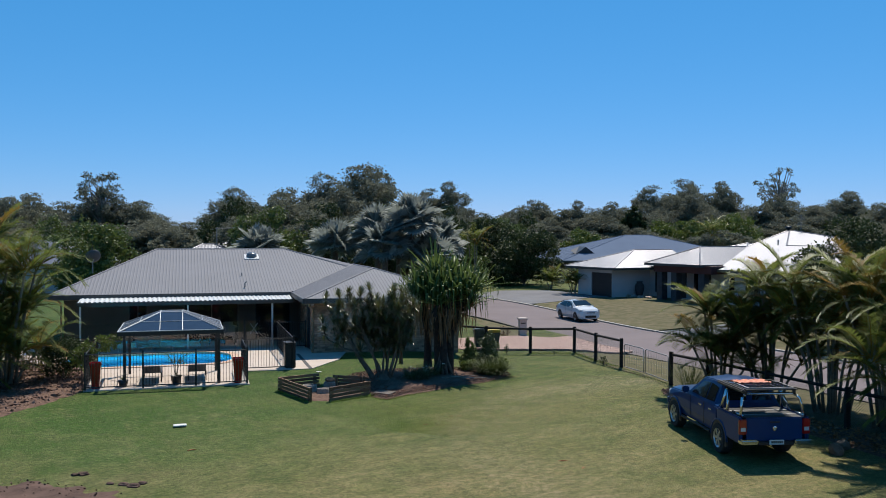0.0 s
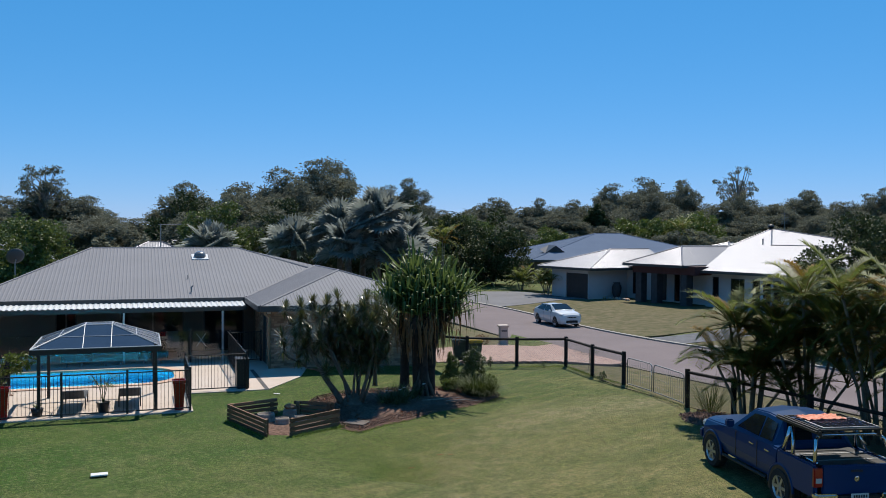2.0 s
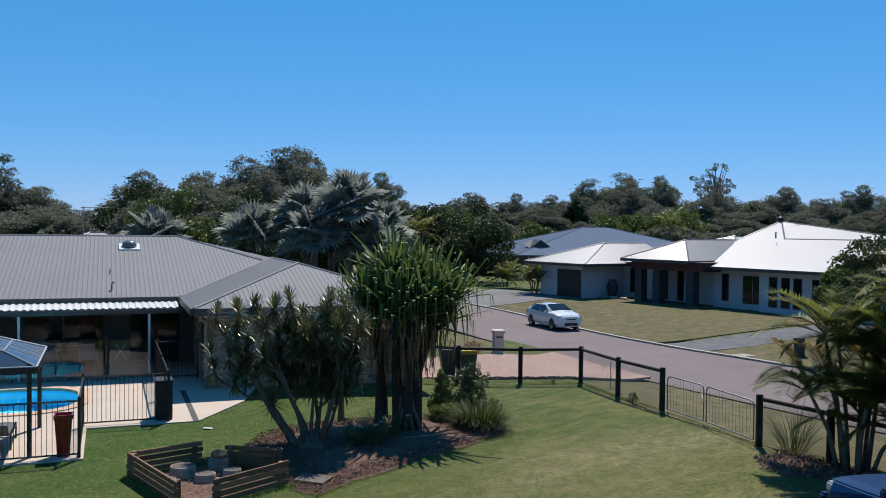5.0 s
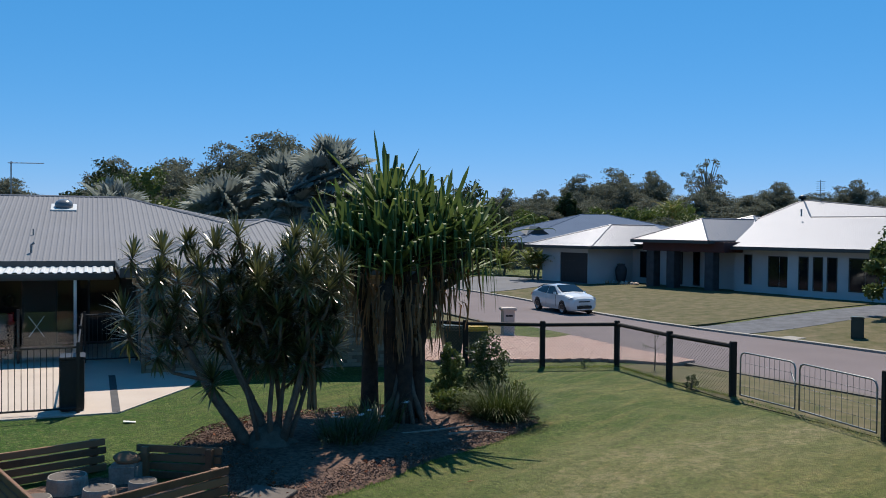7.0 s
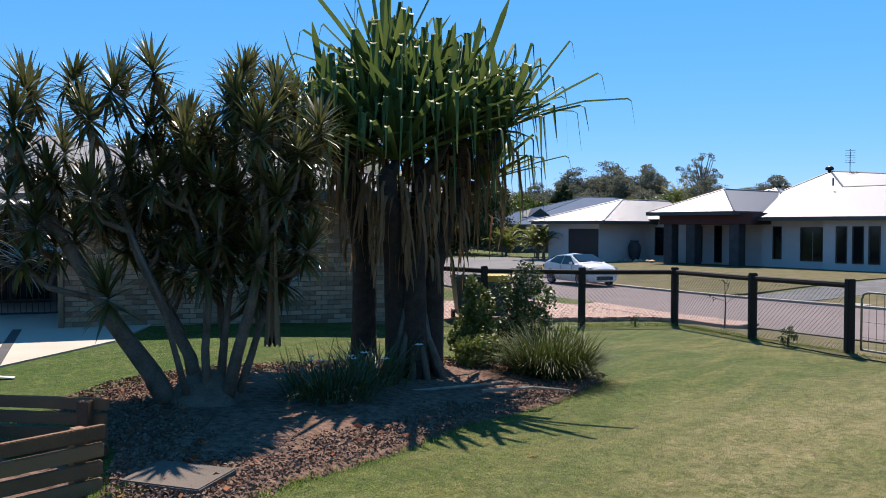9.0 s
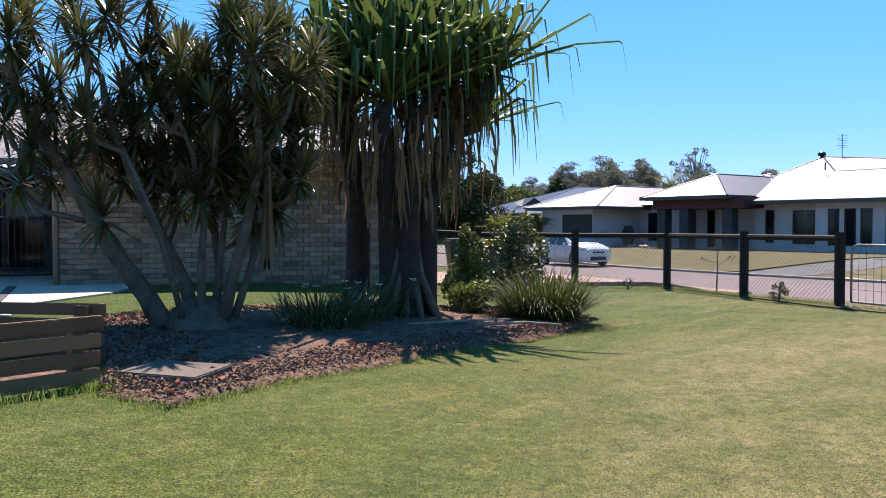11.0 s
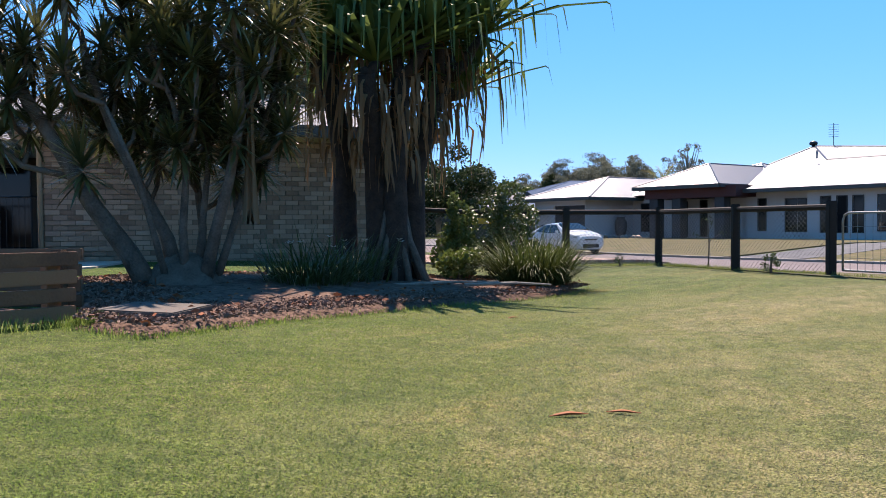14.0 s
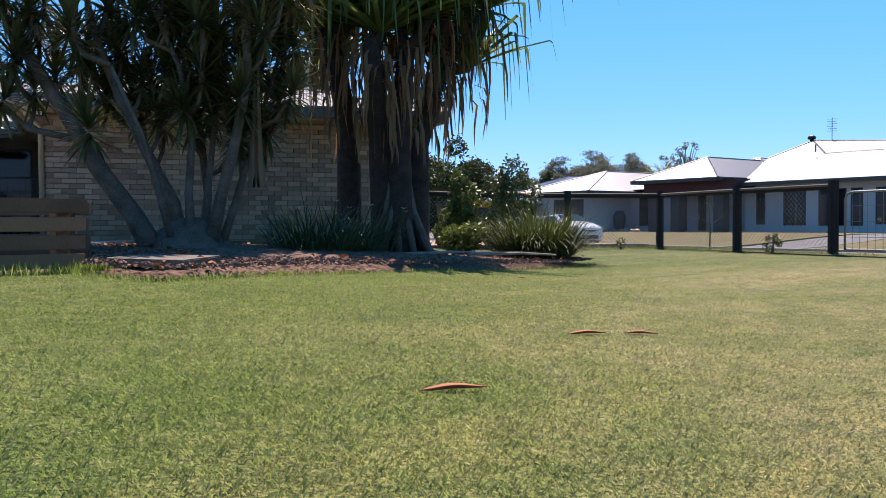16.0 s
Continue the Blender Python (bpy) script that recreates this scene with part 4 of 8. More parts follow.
for d in (1, -1):
    part("sticker", tube(bmesh.new(), [(-1.9 - 0.17 * d, 2.985, DECK_Z + 0.62), (-1.9 + 0.17 * d, 2.985, DECK_Z + 1.12)], 0.011, 6), "poly_rib", gate_pane)


# ---- gazebo ----
def gazebo():
    g = thing("gazebo", "black metal gazebo with a smoky panelled hip roof", "gazebo", HOUSE)
    u0, u1, v0, v1 = -6.95, -3.66, -6.05, -3.1
    for u in (u0 + 0.15, u1 - 0.08):
        for v in (v0 + 0.05, v1 - 0.1):
            part("post", boxes((u - 0.045, u + 0.045, v - 0.045, v + 0.045, DECK_Z, 2.2), bevel=0.008), "black_metal", g)
    z0, z1 = 2.14, 2.68
    um, vm = (u0 + u1) / 2, (v0 + v1) / 2
    T = [(um - 0.37, vm - 0.3, z1), (um + 0.37, vm - 0.3, z1), (um + 0.37, vm + 0.3, z1), (um - 0.37, vm + 0.3, z1)]
    o = 0.06
    K = [(u0 - o, v0 - o, z0), (u1 + o, v0 - o, z0), (u1 + o, v1 + o, z0), (u0 - o, v1 + o, z0)]
    part("beam", boxes((K[0][0], K[1][0], K[0][1] - 0.02, K[0][1] + 0.05, z0 - 0.13, z0 + 0.0), (K[0][0], K[1][0], K[2][1] - 0.05, K[2][1] + 0.02, z0 - 0.13, z0),
                       (K[0][0] - 0.02, K[0][0] + 0.05, K[0][1] + 0.05, K[2][1] - 0.05, z0 - 0.13, z0), (K[1][0] - 0.05, K[1][0] + 0.02, K[0][1] + 0.05, K[2][1] - 0.05, z0 - 0.13, z0)), "black_metal", g)
    for i in range(4):
        j = (i + 1) % 4
        A, B, Cc, D = Vector(K[i]), Vector(K[j]), Vector(T[j]), Vector(T[i])
        n = (B - A).cross(D - A).normalized()
        edge = 0.5 - 0.5 * (Cc - D).length / (B - A).length
        foot, head = (0.0, edge, 1 - edge, 1.0), (0.0, 0.0, 1.0, 1.0)

        def at(k, t):
            return A.lerp(B, foot[k]).lerp(D.lerp(Cc, head[k]), t)
        for c in range(3):
            for r in range(2):
                bm = bmesh.new()
                q = [at(c, r / 2), at(c + 1, r / 2), at(c + 1, r / 2 + 0.5), at(c, r / 2 + 0.5)]
                hi = [bm.verts.new(v) for v in q]
                lo = [bm.verts.new(v - n * 0.008) for v in q]
                bm.faces.new(hi)
                bm.faces.new(lo[::-1])
                for k in range(4):
                    bm.faces.new((lo[k], lo[(k + 1) % 4], hi[(k + 1) % 4], hi[k]))
                part("pane", bm, "poly", g).visible_shadow = False
            if c:
                part("rib", tube(bmesh.new(), [at(c, 0) + n * 0.006, at(c, 1) + n * 0.006], 0.013, 6), "poly_rib", g)
        part("rib", tube(bmesh.new(), [A + n * 0.006, D + n * 0.006], 0.022, 6), "poly_rib", g)
        part("rib", tube(bmesh.new(), [A.lerp(D, 0.5) + n * 0.006, B.lerp(Cc, 0.5) + n * 0.006], 0.012, 6), "poly_rib", g)
        part("rib", tube(bmesh.new(), [A + Vector((0, 0, 0.01)), B + Vector((0, 0, 0.01))], 0.02, 6), "poly_rib", g)
    for i in range(4):
        part("rib", tube(bmesh.new(), [T[i], T[(i + 1) % 4]], 0.022, 6), "poly_rib", g)
    part("pane", boxes((T[0][0], T[1][0], T[0][1], T[2][1], z1 - 0.008, z1)), "poly", g).visible_shadow = False


gazebo()

# ---- houses across the street ----
H3 = local((14.25, 75.5), -60)


def window_unit(parent, u0, u1, v, z0, z1, mat="window", split=1):
    w = part("window", boxes((u0 - 0.05, u1 + 0.05, v - 0.03, v + 0.02, z0 - 0.05, z0), (u0 - 0.05, u1 + 0.05, v - 0.03, v + 0.02, z1, z1 + 0.05),
                             (u0 - 0.05, u0, v - 0.03, v + 0.02, z0, z1), (u1, u1 + 0.05, v - 0.03, v + 0.02, z0, z1)), "dark_door", parent)
    for i in range(split):
        a, b = u0 + (u1 - u0) * i / split, u0 + (u1 - u0) * (i + 1) / split
        part("pane", boxes((a + 0.012, b - 0.012, v - 0.012, v + 0.01, z0, z1)), mat, w)
    return w


def eave_box(parent, u0, u1, v0, v1, z, mat="fascia"):
    part("gutter", boxes((u0, u1, v0 - 0.05, v0 + 0.05, z - 0.18, z + 0.02), (u0 - 0.05, u0 + 0.05, v0 + 0.05, v1, z - 0.18, z + 0.02), (u1 - 0.05, u1 + 0.05, v0 + 0.05, v1, z - 0.18, z + 0.02)), mat, parent)


def hip(parent, u0, u1, v0, v1, z, rise, mat, along="u", spacing=0.25):
    """A hip roof over a rectangle."""
    if along == "u":
        r = (v1 - v0) / 2
        a, b = (u0 + r, v0 + r, z + rise), (u1 - r, v0 + r, z + rise)
        if b[0] <= a[0]:
            a = b = ((u0 + u1) / 2, v0 + r, z + rise)
    else:
        r = (u1 - u0) / 2
        a, b = (u0 + r, v0 + r, z + rise), (u0 + r, v1 - r, z + rise)
    c = [(u0, v0, z), (u1, v0, z), (u1, v1, z), (u0, v1, z)]
    if along == "u":
        planes = [[c[0], c[1], b, a], [c[1], c[2], b], [c[2], c[3], a, b], [c[3], c[0], a]]
    else:
        planes = [[c[0], c[1], a], [c[1], c[2], b, a], [c[2], c[3], b], [c[3], c[0], a, b]]
    for p in planes:
        q = []
        for v in p:
            if v not in q:
                q.append(v)
        roof_plane(parent, q, mat, spacing)
    capping(parent, mat, (a, c[0]), (a, c[3] if along == "u" else c[1]), (b, c[2]), (b, c[1] if along == "u" else c[3]), r=0.06)
    if a != b:
        capping(parent, mat, (a, b), r=0.06)
    return a, b


def white_house():
    h = thing("house", "white rendered single-storey house with pale steel hip roofs", "house", H3)
    # garage block with its panel door
    walls(h, "render", (-4.6, -2.75, 0, 0.2, 0, 2.45), (-2.75, -0.05, 0, 0.2, 2.08, 2.45), (-0.05, 0.0, 0, 0.2, 0, 2.45), (-0.2, 0.0, 0.2, 4.3, 0, 2.45), (-4.6, -4.4, 0.2, 9, 0, 2.45), label="pale rendered garage wall")
    gd = part("garage_door", boxes((-2.75, -0.05, 0.08, 0.12, 0.05, 2.08)), "dark_door", h, "dark panelled garage door")
    for i in range(4):
        part("panel", boxes((-2.72, -0.08, 0.06, 0.08, 0.08 + i * 0.5, 0.54 + i * 0.5), bevel=0.008), "dark_door", gd)
    G = [(-5.9, -0.6, 2.55), (0.9, -0.6, 2.55), (0.9, 9.0, 2.55), (-5.9, 9.0, 2.55), (-2.2, 4.4, 4.02), (-2.2, 9.0, 4.02)]
    for q in ([G[0], G[1], G[4]], [G[1], G[2], G[5], G[4]], [G[3], G[0], G[4], G[5]]):
        roof_plane(h, q, "roof_white", 0.25)
    capping(h, "roof_white", (G[0], G[4]), (G[1], G[4]), (G[4], G[5]), r=0.06)
    eave_box(h, -5.6, 0.9, -0.6, 8.8, 2.55)
    # body of the house
    walls(h, "render", (0.0, 22.0, 4.3, 4.5, 0, 2.55), (22.0, 22.2, 2.9, 17, 0, 2.55), (0, 0.2, 4.5, 17, 0, 2.55))
    walls(h, "render", (9.2, 13.2, 3.5, 3.7, 0, 2.6), (9.0, 9.2, 3.5, 4.3, 0, 2.6))
    walls(h, "render", (13.2, 22.0, 2.9, 3.1, 0, 2.6), (13.0, 13.2, 2.9, 3.7, 0, 2.6), label="pale rendered front wall with tall windows")
    window_unit(h, 0.75, 1.6, 4.3, 0.45, 2.15)
    window_unit(h, 9.75, 10.2, 3.5, 0.5, 2.2)
    window_unit(h, 11.4, 12.75, 3.5, 0.45, 2.15, split=2)
    for u in (13.75, 14.62, 15.45):
        window_unit(h, u, u + 0.5, 2.9, 0.42, 2.2)
    window_unit(h, 16.7, 18.4, 2.9, 0.5, 2.2, split=2)
    window_unit(h, 19.4, 20.6, 2.9, 0.5, 2.2, split=2)
    # entry: windows, door, charcoal pillars, dark red fascia
    for u in (5.3, 6.6):
        window_unit(h, u, u + 0.45, 4.3, 0.15, 2.25)
    part("door", boxes((3.4, 4.4, 4.24, 4.3, 0.1, 2.25), bevel=0.01), "dark_door", h)
    for u in (3.55, 5.2, 8.15):
        part("pillar", boxes((u, u + 0.62, 1.75, 2.37, 0, 2.35), bevel=0.015), "pillar", h, "charcoal stone-clad pillar")
    part("entry_beam", boxes((3.3, 9.6, 1.65, 4.2, 2.35, 2.98), bevel=0.01), "dark_red", h, "dark red clad entry beam")
    P = [(2.75, 1.15, 3.05), (8.9, 1.15, 3.05), (8.9, 9.5, 3.05), (2.75, 9.5, 3.05)]
    R1, R2 = (6.0, 4.2, 4.42), (6.0, 9.5, 4.42)
    for q in ([P[0], P[1], R1], [P[1], P[2], R2, R1], [P[3], P[0], R1, R2]):
        roof_plane(h, q, "roof_white", 0.25)
    capping(h, "roof_white", (R1, R2), (R1, P[0]), (R1, P[1]), r=0.06)
    eave_box(h, 2.75, 8.9, 1.15, 6.0, 3.05, "fascia")
    # roofs over the body and the right wing
    hip(h, -0.5, 11.0, 3.7, 17.5, 2.7, 2.0, "roof_white", "u")
    Q, Lp, a, W = (10.47, 9.14, 4.55), (6.9, 8.8, 4.46), (6.9, 13.9, 5.84), (20.0, 9.2, 4.57)
    roof_plane(h, [(9.6, 2.3, 2.72), (23.2, 2.3, 2.72), W, Q, a, Lp], "roof_white", 0.25)
    roof_plane(h, [Q, W, a], "roof_white", 0.25)
    roof_plane(h, [(23.2, 2.3, 2.72), (23.2, 16.0, 2.72), W], "roof_white", 0.25)
    back = (-2.5, 18.0, 3.2)
    roof_plane(h, [back, Lp, a], "roof_white", 0.25)
    capping(h, "roof_white", (Q, W), (Q, a), (Lp, a), (a, W), r=0.06)
    eave_box(h, 9.6, 23.2, 2.3, 8, 2.72)
    part("vent_cowl", lathe(bmesh.new(), [(0.12, -0.1), (0.12, 0.08), (0.24, 0.10), (0.27, 0.2), (0.22, 0.3), (0.08, 0.36), (0.0, 0.37)], 16, (a[0] - 0.1, a[1], a[2])), "black_plastic", h, smooth=True)
    part("vent_pipe", tube(bmesh.new(), [(10.4, 8.2, 4.6), (10.4, 8.2, 5.05)], 0.05, 8), "galv", h)
    part("mast", bar((8.45, 13.4, 5.4), (8.45, 13.4, 7.15), 0.025), "galv", h)
    for i in range(6):
        part("aerial_element", bar((8.2, 13.25, 6.3 + i * 0.15), (8.7, 13.55, 6.3 + i * 0.15), 0.012, 5), "galv", h)


white_house()


def grey_house(name_label, m, w, d, wall, roof, rise, eave=2.6):
    h = thing("house", name_label, "house", m)
    walls(h, wall, (0, w, 0, 0.2, 0, eave - 0.15), (0, 0.2, 0.2, d, 0, eave - 0.15), (w - 0.2, w, 0.2, d, 0, eave - 0.15), (0.2, w - 0.2, d - 0.2, d, 0, eave - 0.15))
    hip(h, -0.6, w + 0.6, -0.6, d + 0.6, eave, rise, roof, "u" if w >= d else "v", 0.3)
    eave_box(h, -0.6, w + 0.6, -0.6, d, eave)
    for i in range(3):
        u = w * (0.15 + 0.3 * i)
        window_unit(h, u, u + 1.4, 0.0, 0.8, 2.1, split=2)
    return h


blue_house = grey_house("neighbouring house with a blue-grey steel hip roof", local((13.2, 98.2), 6), 23, 20, "wall_tan", "roof_blue", 2.85, 2.45)
gb = bmesh.new()
gv = [gb.verts.new(p) for p in ((1.7, 2.2, 3.10), (4.1, 2.2, 3.10), (2.9, 2.2, 3.95))]
gb.faces.new(gv)
gw = [gb.verts.new(p) for p in ((1.7, 4.6, 3.5), (4.1, 4.6, 3.5), (2.9, 5.2, 3.98))]
gb.faces.new((gv[0], gv[2], gw[2], gw[0]))
gb.faces.new((gv[2], gv[1], gw[1], gw[2]))
part("gablet", gb, "dark_door", blue_house, "dark louvred gablet")
grey_house("distant house with a pale roof among trees", local((-45.0, 76.0), 10), 14, 10, "render", "roof_white", 2.0)
grey_house("distant house with a white steel roof behind the palms", local((-26.0, 92.0), 14), 12, 9, "render", "roof_white", 2.6, 2.9)
grey_house("low house with a pale roof showing over the ridge", local((-23.5, 72.0), 17), 8, 7, "render", "roof_white", 1.9, 2.55)

# ---- boundary fence ----
def field_fence(name, label, posts, h=1.2, gate=False):
    ob = thing(name, label, "fence")
    P = [Vector((x, y, ground_z(x, y) - 0.02)) for x, y in posts]
    for p in P:
        part("post", boxes((p.x - 0.065, p.x + 0.065, p.y - 0.065, p.y + 0.065, p.z - 0.1, p.z + h + 0.04), bevel=0.012), "post_wood", ob)
    for a, b in zip(P, P[1:]):
        up = Vector((0, 0, h - 0.06))
        part("rail", tube(bmesh.new(), [a + up, b + up], 0.05, 8), "post_wood", ob)
        part("wire_mesh", chain_link(a, b, 0.06, h - 0.1), "mesh_wire", ob, "galvanised chain-link mesh")
    return ob


def chain_link(a, b, z0, z1, step=0.085, r=0.0028):
    bm = bmesh.new()
    d = Vector((b.x - a.x, b.y - a.y, 0))
    L, H = d.length, z1 - z0
    d.normalize()

    def q(s, z):
        t = s / L
        return Vector((a.x, a.y, a.z)).lerp(Vector((b.x, b.y, b.z)), t) + Vector((0, 0, z0 + z))
    n = int((L + H) / step)
    for i in range(n):
        s = -H + i * step
        for sgn in (1, -1):
            s0, s1 = s, s + H
            za, zb = 0.0, H
            if s0 < 0:
                za, s0 = -s0, 0.0
            if s1 > L:
                zb, s1 = H - (s1 - L), L
            if zb - za < 0.02:
                continue
            if sgn < 0:
                za, zb = H - za, H - zb
            tube(bm, [q(s0, za), q(s1, zb)], r, 3, False)
    for z in (0.0, H):
        tube(bm, [q(0, z), q(L, z)], r * 1.6, 4, False)
    return bm


field_fence("boundary_fence", "dark timber post-and-rail fence with chain-link mesh", [(0.1, 41.05), (2.1, 40.75), (4.11, 40.6), (6.14, 40.75), (6.72, 38.35), (7.44, 36.4)])
field_fence("boundary_fence", "dark timber post-and-rail fence running behind the palms", [(8.47, 32.45), (9.3, 30.75), (10.4, 28.2), (11.6, 25.3), (13.2, 21.6), (14.8, 18.0), (16.4, 14.4)])


def field_gate(p, q, label):
    p, q = Vector((*p, ground_z(*p))), Vector((*q, ground_z(*q)))
    g = thing("gate", label, "gate")
    d = (q - p).normalized()
    up = Vector((0, 0, 1))
    a, b = p + d * 0.06, q - d * 0.06
    r = 0.12
    part("frame", tube(bmesh.new(), [a + up * 0.1, a + up * (1.02 - r), a + d * 0.035 + up * (1.02 - 0.035), a + d * r + up * 1.02, b - d * r + up * 1.02, b - d * 0.035 + up * (1.02 - 0.035), b + up * (1.02 - r), b + up * 0.1,
                                     a + up * 0.1], 0.018, 8), "galv", g, smooth=True)
    L = (b - a).length
    n = int(L / 0.14)
    for i in range(1, n):
        c = a + d * (L * i / n)
        part("wire", tube(bmesh.new(), [c + up * 0.1, c + up * 1.02], 0.004, 4, False), "galv", g)
    for z in (0.3, 0.55, 0.8):
        part("wire", tube(bmesh.new(), [a + up * z, b + up * z], 0.004, 4, False), "galv", g)
    return g


field_gate((7.5, 36.25), (8.0, 34.65), "galvanised steel and wire farm gate")
g2 = field_gate((8.0, 34.65), (8.44, 32.6), "galvanised steel and wire farm gate with a chain loop")
chain = [(7.98 + 0.05 * math.sin(k * 0.5), 34.67 + 0.30 * math.sin(k * 0.42), 0.86 - 0.36 * abs(math.cos(k * 0.21 + 0.6))) for k in range(9)]
part("chain", tube(bmesh.new(), chain, 0.01, 6), "galv", g2)


# ---- plants ----
class Leaves:
    """Collects thin blades, leaflets and leaf clumps as arrays for one mesh."""
    def __init__(self):
        self.v, self.f, self.n = [], [], 0

    def blade(self, p, d, length, width, droop=0.3, seg=3, fold=0.0, up=None):
        """A tapering strap from p along d that bends down."""
        p, d = Vector(p), Vector(d).normalized()
        side = d.cross(up or Vector((0, 0, 1)))
        if side.length < 1e-3:
            side = Vector((1, 0, 0))
        side.normalize()
        start, q = self.n, p.copy()
        for i in range(seg + 1):
            t = i / seg
            w = width * (0.55 + 0.9 * t if t < 0.35 else 1.0 * (1 - ((t - 0.35) / 0.65) ** 1.6)) / 2
            self.v.append(tuple(q - side * w))
            self.v.append(tuple(q + side * w))
            q = q + d * (length / seg)
            d = (d + Vector((0, 0, -droop * (0.5 + t)))).normalized()
        for i in range(seg):
            a = start + 2 * i
            self.f.append((a, a + 1, a + 3, a + 2))
        self.n += 2 * (seg + 1)

    def bent(self, p, d, length, width, kink=0.6, hang=1.0):
        """A stiff strap that breaks over and hangs straight down."""
        p, d = Vector(p), Vector(d).normalized()
        side = d.cross(Vector((0, 0, 1)))
        if side.length < 1e-3:
            side = Vector((1, 0, 0))
        side.normalize()
        mid = p + d * length * kink * 0.5
        top = p + d * length * kink
        out = Vector((d.x, d.y, 0)) * 0.12
        q1 = top + out * 0.5 + Vector((0, 0, -0.02))
        q2 = q1 + out + Vector((0, 0, -length * (1 - kink) * hang))
        start = self.n
        for q, w in ((p, 0.8), (mid, 1.0), (top, 0.9), (q1, 0.85), (q2, 0.12)):
            self.v.append(tuple(q - side * width * w / 2))
            self.v.append(tuple(q + side * width * w / 2))
        for i in range(4):
            a = start + 2 * i
            self.f.append((a, a + 1, a + 3, a + 2))
        self.n += 10

    def strap(self, p, d, length, width, kink=0.8, droop=0.05, hang=1.0):
        """A long keeled leaf, V-shaped across, that may break over and hang."""
        p, d = Vector(p), Vector(d).normalized()
        side = d.cross(Vector((0, 0, 1)))
        if side.length < 1e-3:
            side = Vector((1, 0, 0))
        side.normalize()
        start, q = self.n, p.copy()
        flat = Vector((d.x, d.y, 0))
        rows = [(q.copy(), 0.75)]
        n = 3
        for i in range(n):
            q = q + d * (length * kink / n)
            d = (d + Vector((0, 0, -droop))).normalized()
            rows.append((q.copy(), (1.0, 0.95, 0.82)[i]))
        if kink < 0.99:
            q = q + flat * 0.05 + Vector((0, 0, -0.03))
            rows.append((q.copy(), 0.5))
            q = q + flat * 0.06 + Vector((0, 0, -length * (1 - kink) * hang))
            rows.append((q.copy(), 0.10))
        else:
            q = q + d * length * 0.14
            rows.append((q.copy(), 0.10))
        keel = side.cross(d).normalized() * width * 0.2
        for c, w in rows:
            self.v += [tuple(c - side * width * w / 2), tuple(c - keel * w), tuple(c + side * width * w / 2)]
        for i in range(len(rows) - 1):
            a = start + 3 * i
            self.f += [(a, a + 1, a + 4, a + 3), (a + 1, a + 2, a + 5, a + 4)]
        self.n += 3 * len(rows)

    def tatter(self, p, a, length, width, rng):
        """A limp dead strap hanging in a loose wavering line; a is the side it falls from."""
        q, face = Vector(p), a + rng.uniform(0.9, 2.2)
        side = Vector((math.cos(face), math.sin(face), 0))
        d = Vector((math.cos(a) * 0.8, math.sin(a) * 0.8, rng.uniform(-0.5, 0.3)))
        start, n = self.n, 6
        for i in range(n + 1):
            w = width * (0.7, 1.0, 0.95, 0.85, 0.7, 0.5, 0.12)[i] / 2
            self.v += [tuple(q - side * w), tuple(q + side * w)]
            q = q + d.normalized() * length / n
            d = d * 0.35 + Vector((rng.gauss(0, 0.10), rng.gauss(0, 0.10), -0.75))
            face += rng.gauss(0, 0.35)
            side = Vector((math.cos(face), math.sin(face), rng.gauss(0, 0.1)))
        self.f += [(start + 2 * i, start + 2 * i + 1, start + 2 * i + 3, start + 2 * i + 2) for i in range(n)]
        self.n += 2 * (n + 1)

    def fan(self, p, tip, side, face, size, rng, rays=22):
        """A pleated fan leaf: rays joined over the inner half, with free drooping points."""
        p, half = Vector(p), 2.3 / rays
        for k in range(rays):
            f = -2.3 + 4.6 * (k + 0.5) / rays
            r = size * (1.05 - 0.10 * abs(f)) * rng.uniform(0.9, 1.06)

            def at(g, q, lift):
                return p + (tip * math.cos(g) + side * math.sin(g)) * q + face * lift
            self.v += [tuple(p), tuple(at(f - half, r * 0.62, r * 0.10)), tuple(at(f, r * 0.64, r * 0.19)), tuple(at(f + half, r * 0.62, r * 0.10)),
                       tuple(at(f, r, r * 0.12) - Vector((0, 0, r * rng.uniform(0.0, 0.10))))]
            a = self.n
            self.f += [(a, a + 1, a + 2, a + 3), (a + 1, a + 4, a + 3, a + 2)]
            self.n += 5

    def leaf(self, p, size, rng, flat=0.0):
        """A small leaf or clump at p, turned at random."""
        d = Vector((rng.gauss(0, 1), rng.gauss(0, 1), rng.gauss(0, 1) * (1 - flat))).normalized()
        s = d.orthogonal().normalized()
        s = (s * math.cos(a := rng.uniform(0, 6.28)) + d.cross(s) * math.sin(a)).normalized()
        p = Vector(p)
        for k in (p - d * size * 0.5, p + s * size * 0.28, p + d * size * 0.5, p - s * size * 0.28):
            self.v.append(tuple(k))
        self.f.append((self.n, self.n + 1, self.n + 2, self.n + 3))
        self.n += 4

    def mesh(self, name, mat, parent, label="", smooth=False):
        ob = raw(name, np.array(self.v), np.array(self.f), mat, parent, smooth)
        if label:
            ob["label"] = label
        return ob


